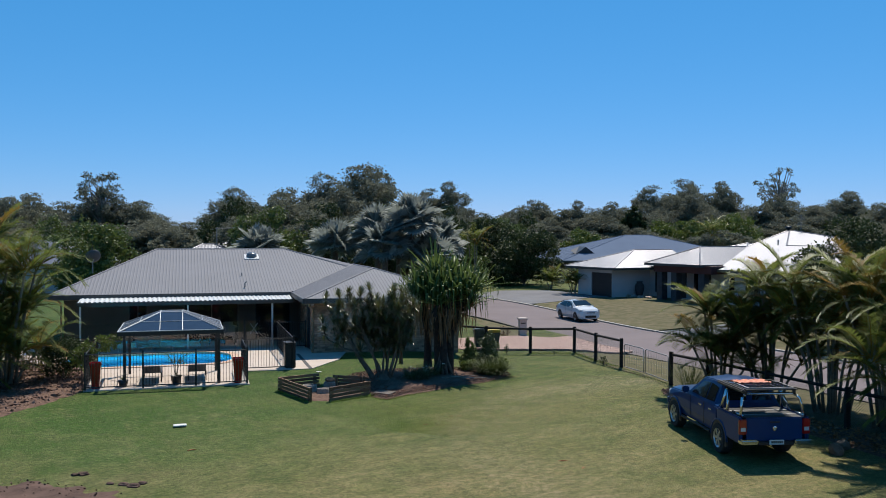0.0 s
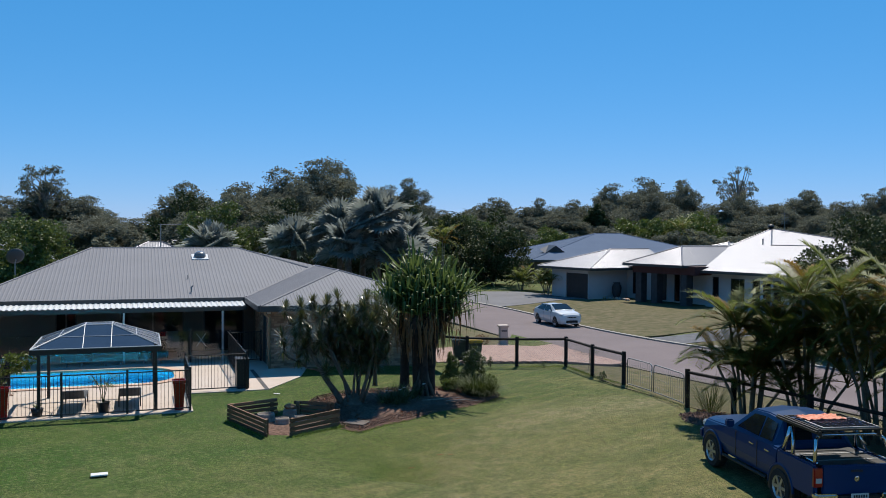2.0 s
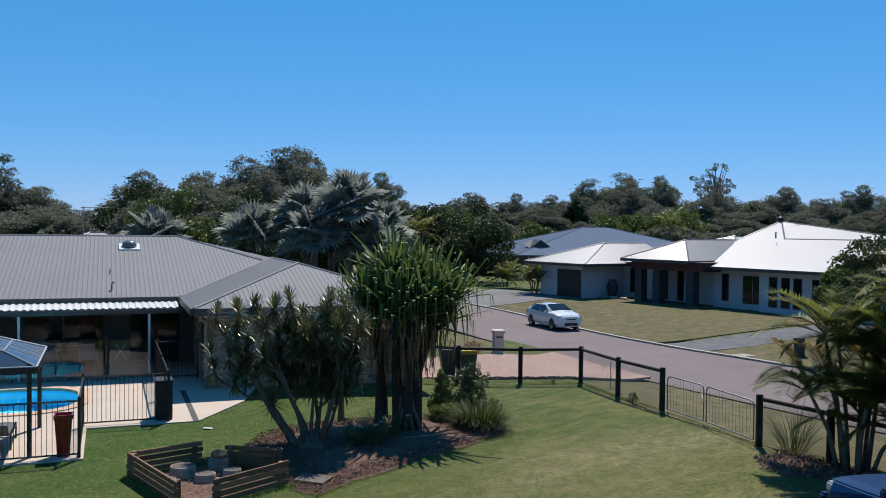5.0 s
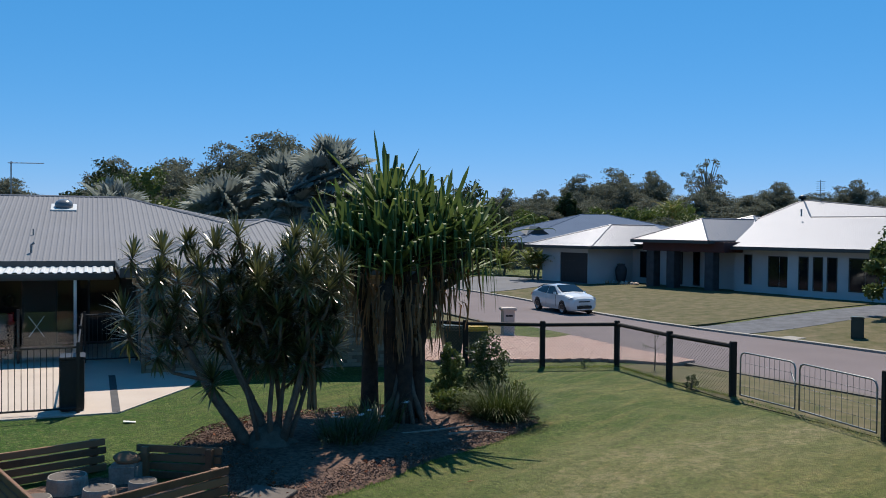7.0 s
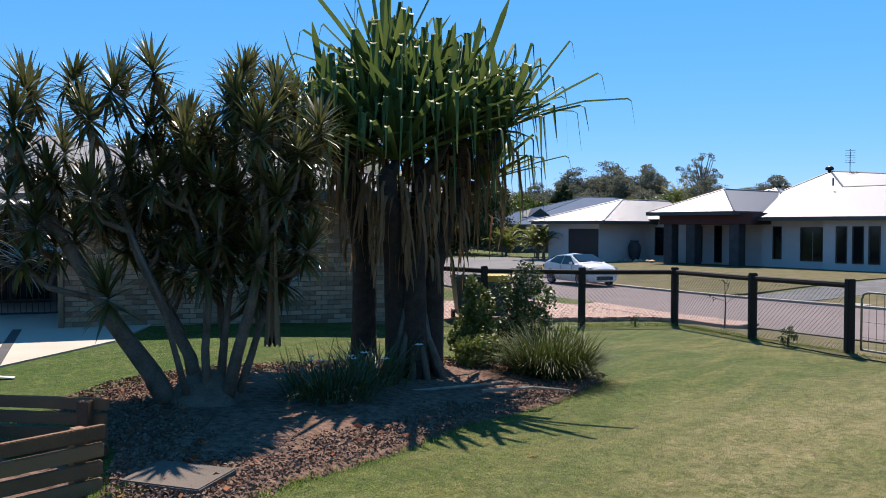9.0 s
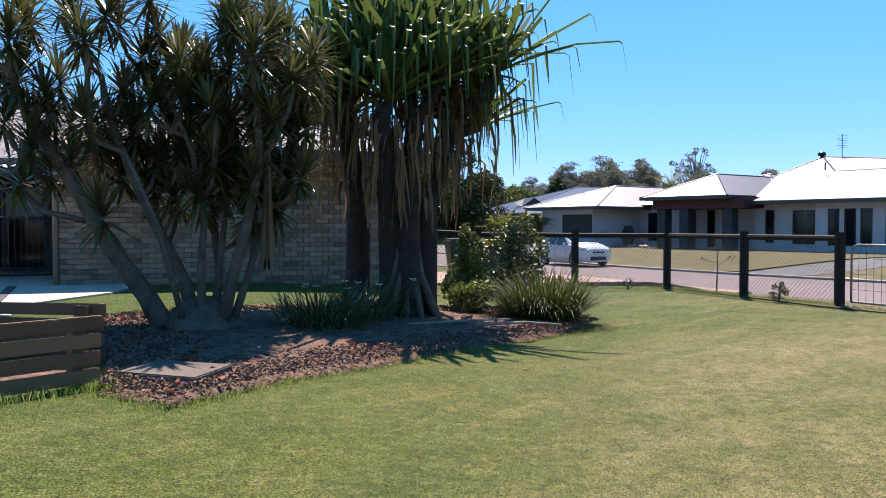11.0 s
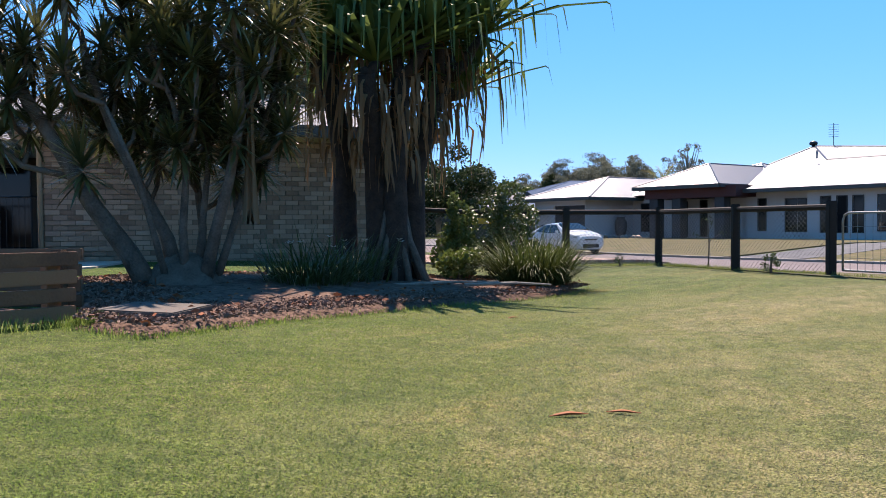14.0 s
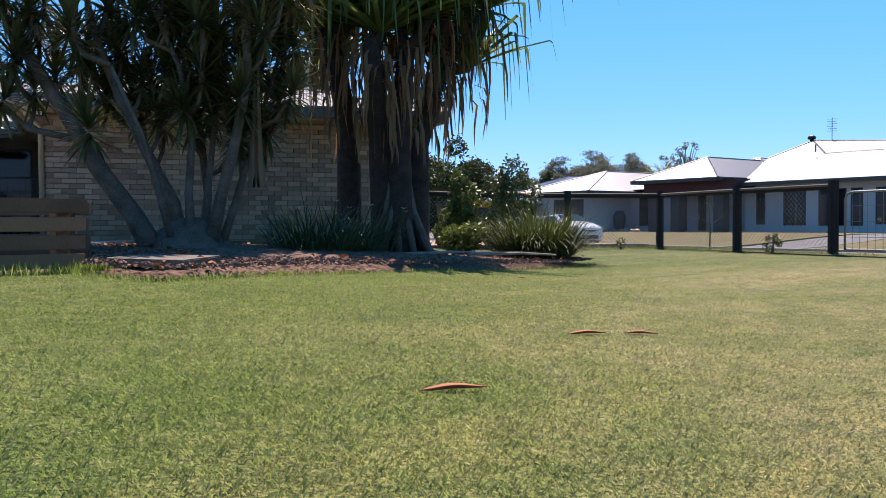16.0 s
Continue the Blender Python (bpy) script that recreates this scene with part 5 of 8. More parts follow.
def crown_clumps(rng, blobs, per_m3, size, L, ragged=0.0):
    """Leaves spread through a set of ellipsoids, thickest towards the outside, with gaps; ragged: tufts that break the outline."""
    for (x, y, z, rx, ry, rz) in blobs:
        n = max(30, int(per_m3 * rx * ry * rz))
        q = 2.2 / max(rx, 0.3)
        tufts = [Vector((rng.gauss(0, 1), rng.gauss(0, 1), rng.gauss(0.25, 0.8))).normalized() for _ in range(9)]
        for _ in range(n):
            d = Vector((rng.gauss(0, 1), rng.gauss(0, 1), rng.gauss(0, 1))).normalized()
            r = rng.uniform(0.35, 1.08) ** 0.6
            if ragged:
                u = max(0.0, max(d.dot(v) for v in tufts) - 0.80) * 5
                r *= 0.78 + ragged * u * rng.random()
            p = (x + d.x * rx * r, y + d.y * ry * r, z + d.z * rz * r)
            if noise.noise((p[0] * q, p[1] * q, p[2] * q)) < (-0.12 if ragged else -0.18):
                continue
            L.leaf(p, size * rng.uniform(0.6, 1.3), rng)


def tree(label, m, height, spread, trunk_h, mat, bark, seed, blobs=16, leaf=0.5, dense=90, airy=0.55, category="tree", group=""):
    rng = random.Random(seed)
    t = thing("tree", label, category, m, group)
    bm = bmesh.new()
    r0 = height * 0.022
    tips = []
    lean = Vector((rng.uniform(-0.06, 0.06), rng.uniform(-0.06, 0.06), 1))
    trunk = [Vector((0, 0, -0.2)), lean * trunk_h * 0.5, lean * trunk_h, lean * (trunk_h + (height - trunk_h) * 0.55)]
    tube(bm, trunk, [r0 * 1.3, r0, r0 * 0.8, r0 * 0.3], 8)
    for i in range(blobs):
        a = i * 2.4 + rng.uniform(-0.5, 0.5)
        k = math.sqrt((i + 0.5) / blobs)
        h = trunk_h + (height - trunk_h) * rng.uniform(0.15, 0.95) * (1.12 - 0.45 * k)
        h = min(h, height * 0.93)
        tip = Vector((math.cos(a) * spread * k * 0.85, math.sin(a) * spread * k * 0.85, h))
        base = trunk[2].lerp(trunk[3], rng.uniform(0, 0.7)) if i % 3 else trunk[1].lerp(trunk[2], 0.8)
        mid = base.lerp(tip, 0.5) + Vector((rng.uniform(-.4, .4), rng.uniform(-.4, .4), 0.05 * height))
        tube(bm, [base, mid, tip], [r0 * 0.45, r0 * 0.3, r0 * 0.1], 5, False)
        tips.append(tip)
    part("trunk", bm, bark, t, smooth=True)
    L = Leaves()
    crown_clumps(rng, [(p.x, p.y, p.z, spread * airy * rng.uniform(0.55, 0.95), spread * airy * rng.uniform(0.55, 0.95), spread * airy * rng.uniform(0.45, 0.78)) for p in tips], dense / (spread * airy) ** 3 * 6, leaf, L, 0.55)
    L.mesh("crown", mat, t)
    return t


def gum_variant(seed, height=15, spread=4.2):
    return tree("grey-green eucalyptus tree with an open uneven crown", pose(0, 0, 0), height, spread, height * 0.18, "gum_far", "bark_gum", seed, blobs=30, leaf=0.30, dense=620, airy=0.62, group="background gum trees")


def skyline(px):
    """Top of the far tree line by bearing: metres above eye level at 100 m."""
    ref = ((-300, 5.2), (0, 5.0), (45, 3.3), (75, 2.6), (100, 3.0), (120, 3.6), (150, 3.8), (180, 3.7), (195, 3.6), (230, 3.3), (275, 2.9), (310, 1.5), (340, 1.0), (368, 0.8), (374, 3.1), (400, 4.4), (440, 5.0), (480, 5.9), (520, 5.2),
           (545, 6.5), (575, 7.3), (630, 7.5), (660, 6.5), (690, 4.7), (720, 4.1), (765, 4.8), (800, 3.5), (860, 2.6), (900, 3.3), (950, 2.9), (990, 3.3), (1020, 4.6), (1060, 3.7), (1095, 4.1), (1130, 4.4), (1160, 5.0), (1190, 5.4),
           (1230, 4.8), (1270, 5.3), (1300, 4.4), (1325, 3.9), (1440, 3.9), (1480, 4.4), (1568, 4.1), (1700, 4.6), (2000, 4.3))
    for (a, ha), (b, hb) in zip(ref, ref[1:]):
        if a <= px <= b:
            return ha + (hb - ha) * (px - a) / (b - a)
    return 4.2


def far_woods():
    rng = random.Random(5)
    variants = [gum_variant(11 + i, 15, 4.0 + 0.5 * (i % 3)) for i in range(5)]
    px, i = -260.0, 0
    while px < 1950:
        close = 368 < px < 700
        base = 128 if close else 165 if px < 368 else 285
        for back, k in ((1.0, 1.0), (0.87, 0.72), (0.74, 0.40)):
            at = px + rng.uniform(-12, 12)
            b = (at - 784) / 1539
            d = base * back + rng.uniform(-7, 7)
            h = 5.5 + skyline(px) * d / 100 * (k + rng.uniform(-0.07, 0.04)) * (1.16 if px > 700 else 1.0)
            if k < 1 and rng.random() < 0.10:
                continue
            s = h / 14.4
            wide = max(s, 0.5 + 0.36 * d / 128) * rng.uniform(0.9, 1.25)
            m = pose(0.5 + b * d, 0.9 + d, 0, 0, 0, rng.uniform(0, 360)) @ Matrix.Diagonal((wide, wide, s, 1))
            v = variants[i % 5]
            if i < 5:
                v.matrix_basis = m
            else:
                copy_thing(v, m)
            i += 1
        px += 25
    bushes = [tree("low scrubby tree at the edge of the far woods", pose(0, 0, 0), 6, 3.2, 0.6, "gum_far", "bark_gum", 300 + k, blobs=18, leaf=0.30, dense=360, airy=0.5, group="scrub along the woods") for k in range(2)]
    px, i = -240.0, 0
    while px < 1950:
        d = rng.uniform(112, 124) if px < 720 else rng.uniform(178, 196)
        s = rng.uniform(0.8, 1.2)
        m = pose(0.5 + (px - 784) / 1539 * d, 0.9 + d, 0, 0, 0, rng.uniform(0, 360)) @ Matrix.Diagonal((s * 1.4, s * 1.3, s, 1))
        if i < 2:
            bushes[i].matrix_basis = m
        else:
            copy_thing(bushes[i % 2], m)
        i += 1
        px += 60
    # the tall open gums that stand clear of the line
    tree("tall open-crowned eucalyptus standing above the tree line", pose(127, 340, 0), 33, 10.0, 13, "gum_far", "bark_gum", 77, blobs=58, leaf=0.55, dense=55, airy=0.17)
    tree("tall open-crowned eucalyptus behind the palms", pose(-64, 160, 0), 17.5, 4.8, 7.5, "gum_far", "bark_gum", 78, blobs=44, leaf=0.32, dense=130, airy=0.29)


far_woods()

# nearer trees between the houses
for x, y, h, sp, mat, seed, label in (
        (8.2, 93, 7.3, 3.9, "mango", 1, "dense dark green mango tree"), (4.0, 99, 7.6, 4.0, "mango", 2, "dense dark green mango tree"), (18.6, 123.5, 6.4, 2.7, "light_green", 3, "bright green rounded tree"),
        (51.5, 200, 10.6, 5.5, "light_green", 4, "light green broad tree behind the roofs"), (64, 200, 9.4, 7.5, "light_green", 5, "light green broad tree behind the roofs"), (45, 215, 12.5, 3.2, "mango", 6, "narrow dark tree behind the roofs"),
        (21.1, 45.5, 6.3, 3.0, "mango", 7, "leafy street tree with glossy green leaves"), (25.5, 48.0, 6.0, 3.0, "mango", 8, "leafy street tree with glossy green leaves"), (29.0, 43.0, 6.4, 3.3, "mango", 18, "leafy street tree with glossy green leaves"),
        (-29.5, 73, 6.2, 3.6, "broad", 10, "green tree behind the house"), (-17.5, 84, 9.0, 3.5, "broad", 12, "green tree behind the house"),
        (-39, 88, 8.0, 4.0, "broad", 14, "green tree behind the house"), (-24, 100, 10, 4, "mango", 15, "dark tree behind the house"), (-10, 84, 8.5, 4, "mango", 16, "dark tree behind the fan palms"),
        (-3, 88, 8.5, 4, "mango", 17, "dark tree behind the fan palms"), (-46, 76, 11, 4.5, "mango", 19, "dark tree behind the house"), (1.0, 88, 6.0, 3.0, "broad", 20, "green tree beside the street bend"), (-7, 96, 8.0, 4.0, "broad", 22, "green tree behind the fan palms"), (6.5, 104, 8.5, 4.0, "broad", 23, "green tree beyond the street bend"), (-14, 98, 8.5, 4.0, "mango", 24, "dark tree behind the house"), (0.0, 103, 9.0, 4.2, "mango", 25, "dark tree beyond the street bend"), (22.0, 53.0, 4.5, 1.5, "broad", 26, "small olive-green tree in the front yard across the street")):
    tree(label, pose(x, y, ground_z(x, y)), h, sp, h * (0.02 if mat == "mango" and y > 60 else 0.14), mat, "bark_grey", 100 + seed, blobs=34 if mat == "mango" and y > 60 else 24, leaf=0.16 if y < 60 else 0.27 if y < 150 else 0.5, dense=700 if y < 60 else 430, airy=0.5)


def frond(L, R, base, d, length, leaflet, n, droop, rng, width=0.045):
    """A feather frond: arching midrib with leaflets along both sides."""
    p, d = Vector(base), Vector(d).normalized()
    pts = [p.copy()]
    seg = 7
    dirs = []
    for i in range(seg):
        dirs.append(d.copy())
        p = p + d * length / seg
        d = (d + Vector((0, 0, -droop * (0.3 + i / seg)))).normalized()
        pts.append(p.copy())
    dirs.append(d)
    tube(R, pts, [0.018, 0.016, 0.014, 0.012, 0.010, 0.007, 0.005, 0.003], 4, False)
    for i in range(n):
        t = 0.16 + 0.84 * i / n
        k = min(int(t * seg), seg - 1)
        q = pts[k].lerp(pts[k + 1], t * seg - k)
        dd = dirs[k]
        side = dd.cross(Vector((0, 0, 1)))
        side = side.normalized() if side.length > 1e-3 else Vector((1, 0, 0))
        ll = leaflet * (0.55 + 0.9 * t * (1.35 - t)) * rng.uniform(0.85, 1.1)
        for s in (1, -1):
            L.blade(q, side * s + dd * 0.7 + Vector((0, 0, rng.uniform(0.0, 0.45))), ll, width, 0.38, 2)


def cane_palm(label, m, stems, h0, h1, spread, seed, length=1.9, yellow=0.18):
    rng = random.Random(seed)
    t = thing("palm", label, "palm", m, "golden cane palms")
    L, D, R = Leaves(), Leaves(), bmesh.new()
    for i in range(stems):
        a, r = i * 2.4 + rng.uniform(-0.4, 0.4), spread * math.sqrt((i + 0.4) / stems)
        base = Vector((math.cos(a) * r * 0.35, math.sin(a) * r * 0.35, -0.05))
        h = rng.uniform(h0, h1)
        top = Vector((math.cos(a) * r, math.sin(a) * r, h))
        mid = base.lerp(top, 0.5) - Vector((math.cos(a), math.sin(a), 0)) * r * 0.12
        part("stem", tube(bmesh.new(), [base, base.lerp(mid, 0.5), mid, mid.lerp(top, 0.5), top], [0.055, 0.048, 0.044, 0.04, 0.036], 7), "cane", t, smooth=True)
        for k in range(11):
            b = k * 2.4 + rng.uniform(-0.3, 0.3)
            el = rng.uniform(0.5, 2.4) if k < 8 else rng.uniform(0.0, 0.5)
            d = (math.cos(b), math.sin(b), el)
            frond(D if rng.random() < yellow else L, R, top + Vector((0, 0, rng.uniform(-0.1, 0.12))), d, length * rng.uniform(0.8, 1.15), 0.42, 56, rng.uniform(0.20, 0.40), rng, 0.024)
    part("crown_core", R, "cane_leaf_dry", t)
    L.mesh("frond_crown", "cane_leaf", t, smooth=True)
    if D.n:
        D.mesh("dry_frond_crown", "cane_leaf_dry", t)
    return t


gz = ground_z
# the last two clumps, rooted out of view, are added to shade the corner
for x, y, n, h0, h1, sp, seed in ((9.6, 30.3, 9, 1.2, 3.0, 1.0, 1), (11.0, 29.6, 11, 1.4, 3.7, 1.2, 2), (12.2, 27.8, 11, 1.5, 4.0, 1.2, 3), (12.9, 25.4, 11, 1.5, 4.0, 1.2, 4), (13.8, 23.0, 10, 1.5, 3.9, 1.2, 5), (13.6, 20.4, 10, 1.5, 3.9, 1.2, 11), (11.9, 21.9, 9, 1.4, 3.7, 1.1, 12)):
    cane_palm("golden cane palm clump with arching green and yellow fronds", pose(x, y, gz(x, y)), n + (3 if x > 11.5 else 2), h0 - 0.2, h1, sp * (1.3 if x > 11.5 else 1.0), 200 + seed, 1.7 if x > 11.5 else 1.45, 0.15)
for x, y, n, h0, h1, sp, seed in ((-14.7, 30.2, 10, 1.2, 3.8, 1.2, 6), (-16.5, 31.5, 11, 1.2, 4.4, 1.4, 7), (-17.4, 34.5, 9, 1.4, 4.6, 1.4, 8), (-15.8, 27.6, 8, 0.8, 3.2, 1.2, 9), (-19.5, 30.5, 8, 1.5, 4.8, 1.3, 10)):
    cane_palm("tall golden cane palm clump beside the pool fence", pose(x, y, gz(x, y)), n + 4, h0 - 0.4, h1 + (1.3 if x < -16 else 0.2), sp * 1.1, 200 + seed, 1.8, 0.13)
for x, y, seed in ((10.2, 86.5, 21), (12.2, 84.5, 22), (11.6, 80.0, 23)):
    cane_palm("feathery green palm clump beside the garage", pose(x, y, gz(x, y)), 4, 0.6, 1.4, 0.9, 200 + seed, 1.5, 0.05)
cane_palm("feathery green palm between the far roofs", pose(36.5, 122, 0), 3, 5.0, 6.0, 0.6, 231, 2.4, 0.05)
cane_palm("feathery green palm beside the street bend", pose(2.6, 83, 0), 3, 4.2, 5.2, 0.8, 232, 2.2, 0.05)


def fan_palm(m, trunk, radius, seed, n=32):
    rng = random.Random(seed)
    t = thing("palm", "silvery blue-grey fan palm behind the house", "palm", m, "silver fan palms")
    part("trunk", tube(bmesh.new(), [(0, 0, -0.1), (0.05, 0, trunk * 0.5), (0, 0.05, trunk)], [0.26, 0.22, 0.2], 10), "bark_grey", t, smooth=True)
    L, R = Leaves(), bmesh.new()
    for i in range(n):
        a = i * 2.4 + rng.uniform(-0.25, 0.25)
        el = 1.40 - 1.75 * (i / n) ** 1.1 + rng.uniform(-0.12, 0.12)
        d = Vector((math.cos(a) * math.cos(el), math.sin(a) * math.cos(el), math.sin(el)))
        stalk = radius * rng.uniform(0.36, 0.56)
        o = Vector((0, 0, trunk))
        p = o + d * stalk
        tube(R, [o, p], [0.04, 0.025], 4, False)
        side = d.cross(Vector((rng.gauss(0, 0.6), rng.gauss(0, 0.6), 1))).normalized()
        up = side.cross(d).normalized()
        # the blade tips back from the stalk and its rays fan out in a shallow cup
        tip = (d * math.cos(0.25) - up * math.sin(0.25)).normalized()
        face = side.cross(tip).normalized()
        L.fan(p, tip, side, face, radius * rng.uniform(0.50, 0.60), rng)
    part("crown_core", R, "bismarck", t)
    L.mesh("fan_leaves", "bismarck", t)


for x, y, tr, r, seed in ((-2.4, 63.5, 5.7, 2.5, 1), (-5.0, 65.5, 5.2, 2.4, 2), (-8.2, 66.0, 4.0, 2.4, 3), (-0.5, 66.5, 4.9, 2.3, 4), (-13.6, 64.5, 3.6, 2.3, 5), (-3.6, 68.5, 5.2, 2.5, 6), (-4.3, 63.0, 4.0, 2.3, 8), (-1.2, 64.0, 3.6, 2.3, 9)):
    fan_palm(pose(x, y, gz(x, y), 0, 0, seed * 40), tr, r, seed)


# ---- garden bed with dracaena and pandanus ----
BED = [(-3.35, 31.5), (-2.75, 30.6), (-2.25, 29.7), (-2.05, 28.55), (-1.52, 28.2), (-1.18, 28.75), (-0.85, 29.25), (-0.24, 29.98), (0.56, 31.25), (1.95, 32.85), (2.8, 34.2), (2.65, 35.2), (1.6, 35.8), (0.3, 35.2), (-0.8, 34.6), (-1.75, 34.05), (-2.45, 33.6), (-3.12, 32.6)]


def inside(x, y, poly):
    return sum(1 for a, b in clip_poly_line(poly, y) if a < x < b) > 0


def garden_bed(outline, centre, label, rise, rings=9):
    line = []
    for i in range(len(outline)):
        a, b = outline[i], outline[(i + 1) % len(outline)]
        for k in range(5):
            t = k / 5
            line.append((a[0] + (b[0] - a[0]) * t + 0.05 * noise.noise((a[0] + t * 7, a[1], 3)), a[1] + (b[1] - a[1]) * t + 0.06 * noise.noise((a[0], a[1] + t * 7, 5))))
    vs, fs = [(*centre, gz(*centre) + rise)], []
    n = len(line)
    for r in range(1, rings + 1):
        t = r / rings
        for x, y in line:
            px, py = centre[0] + (x - centre[0]) * t, centre[1] + (y - centre[1]) * t
            z = gz(px, py) + rise * (1 - t ** 3) + 0.03 * noise.noise((px * 2.5, py * 2.5, 0)) - (0.02 if r == rings else 0) + 0.012
            vs.append((px, py, z))
    for i in range(n):
        fs.append((0, 1 + i, 1 + (i + 1) % n))
    for r in range(rings - 1):
        for i in range(n):
            a, b = 1 + r * n + i, 1 + r * n + (i + 1) % n
            fs.append((a, a + n, b + n, b))
    return tagged(raw("garden_bed", vs, fs, "mulch", smooth=True), label, "garden bed", kind="structure")


BED_C = (-0.6, 32.3)
garden_bed(BED, BED_C, "bark-mulched garden bed in the lawn", 0.10)


def bed_z(x, y):
    return gz(x, y) + 0.07


def chips(name, outline, count, seed, zf, size=(0.03, 0.10), label="scattered bark chips and dry leaf litter", mat="chip"):
    rng = random.Random(seed)
    L = Leaves()
    x0, x1 = min(p[0] for p in outline), max(p[0] for p in outline)
    y0, y1 = min(p[1] for p in outline), max(p[1] for p in outline)
    while L.n < count * 4:
        x, y = rng.uniform(x0, x1), rng.uniform(y0, y1)
        if inside(x, y, outline):
            L.leaf((x, y, zf(x, y) + rng.uniform(0.0, 0.35) * size[1]), rng.uniform(*size), rng, 0.75)
    ob = L.mesh(name, mat, None)
    tagged(ob, label, "mulch", kind="stuff")


chips("bark_chips", BED, 62000, 4, bed_z, (0.012, 0.045))
chips("leaf_litter", BED, 420, 6, lambda x, y: bed_z(x, y) + 0.015, (0.03, 0.085), "reddish dry leaves fallen on the mulch", "litter")


def dracaena():
    rng = random.Random(31)
    o = Vector((-1.9, 31.6, gz(-1.9, 31.6)))
    t = thing("dracaena", "many-stemmed dracaena tree with dark spiky leaf heads", "tree", Matrix.Translation(o))
    # main stems rise from one root crown; the thick pale one leans out on the patio side
    stems = [([(-0.26, -0.1, -0.1), (-0.5, -0.16, 0.38), (-0.82, -0.22, 0.85), (-1.06, -0.26, 1.3), (-1.38, -0.3, 1.85), (-1.62, -0.25, 2.3)], 0.088),
             ([(-0.05, 0.0, -0.1), (-0.16, -0.05, 0.5), (-0.38, -0.1, 0.95), (-0.62, -0.1, 1.45), (-0.86, 0.0, 2.05), (-0.98, 0.1, 2.5)], 0.056),
             ([(0.02, -0.15, -0.1), (0.0, -0.2, 0.6), (0.05, -0.25, 1.15), (-0.05, -0.3, 1.75), (-0.28, -0.35, 2.3)], 0.038),
             ([(0.14, -0.12, -0.1), (0.3, -0.25, 0.55), (0.45, -0.36, 1.05), (0.58, -0.42, 1.65), (0.56, -0.45, 2.35), (0.42, -0.42, 2.7)], 0.054),
             ([(0.2, 0.0, -0.1), (0.4, 0.0, 0.5), (0.54, 0.05, 1.0), (0.72, 0.12, 1.6), (0.9, 0.15, 2.2)], 0.036),
             ([(0.05, 0.15, -0.1), (0.1, 0.3, 0.6), (0.0, 0.45, 1.3), (-0.12, 0.6, 2.0), (-0.2, 0.6, 2.6)], 0.040),
             ([(-0.12, 0.15, -0.1), (-0.32, 0.35, 0.7), (-0.7, 0.5, 1.4), (-1.15, 0.55, 2.0)], 0.036),
             ([(0.1, -0.02, -0.1), (0.16, -0.05, 0.7), (0.22, 0.0, 1.3), (0.16, 0.1, 2.0), (0.2, 0.05, 2.6)], 0.032),
             ([(-0.1, -0.2, -0.1), (-0.22, -0.4, 0.55), (-0.34, -0.52, 1.1), (-0.58, -0.6, 1.7)], 0.030)]
    nodes = []
    for pts, r in stems:
        pts = [Vector(p) for p in pts]
        n = len(pts)
        part("stem", tube(bmesh.new(), pts, [r * (1.35 - 0.85 * (i / (n - 1)) ** 0.7) for i in range(n)], 9), "bark_grey", t, smooth=True)
        for a, b in zip(pts, pts[1:]):
            nodes += [a.lerp(b, k / 4) for k in range(4)]
        nodes.append(pts[-1])
    nodes = [p for p in nodes if p.z > 0.45]
    rb = lathe(bmesh.new(), [(0.52, -0.12), (0.44, 0.02), (0.34, 0.14), (0.25, 0.26), (0.14, 0.36), (0.0, 0.38)], 28)
    for v in rb.verts:
        k = 1 + 0.28 * noise.noise((v.co.x * 5, v.co.y * 5, v.co.z * 3)) + 0.10 * math.cos(9 * math.atan2(v.co.y, v.co.x))
        v.co.x, v.co.y = v.co.x * k, v.co.y * k
    part("root_crown", rb, "bark_grey", t, "swollen grey root crown", smooth=True)
    # leaf heads fill three rounded lobes, with a lower dark one on the street side
    lobes = [((-1.22, -0.05, 2.3), (0.80, 0.85, 0.74), 18), ((-0.32, 0.2, 2.2), (0.6, 0.8, 0.65), 20), ((0.5, 0.0, 2.4), (0.6, 0.75, 0.85), 25), ((0.45, 0.35, 1.5), (0.45, 0.45, 0.7), 28), ((-0.3, 0.45, 1.8), (0.9, 0.45, 0.6), 25), ((-1.4, -0.1, 1.7), (0.72, 0.6, 0.4), 6), ((0.35, 0.1, 1.5), (0.75, 0.55, 0.42), 12)]
    heads = [Vector(p) for p in ((-2.05, -0.1, 2.8), (-0.45, -0.2, 3.12), (-1.32, 0.0, 3.05), (-2.1, -0.2, 1.95), (0.3, -0.2, 3.08), (0.72, -0.1, 3.05), (-0.85, -0.3, 2.95))]
    for c, r, n in lobes:
        made = tries = 0
        while made < n and tries < 4000:
            tries += 1
            d = Vector((rng.gauss(0, 1), rng.gauss(-0.15, 1), rng.gauss(0.15, 1))).normalized() * rng.uniform(0.55, 1.0)
            e = Vector((c[0] + d.x * r[0], c[1] + d.y * r[1], c[2] + d.z * r[2]))
            if e.z > 1.05 and all((e - h).length > 0.31 for h in heads):
                heads.append(e)
                made += 1
    heads.sort(key=lambda h: h.z)
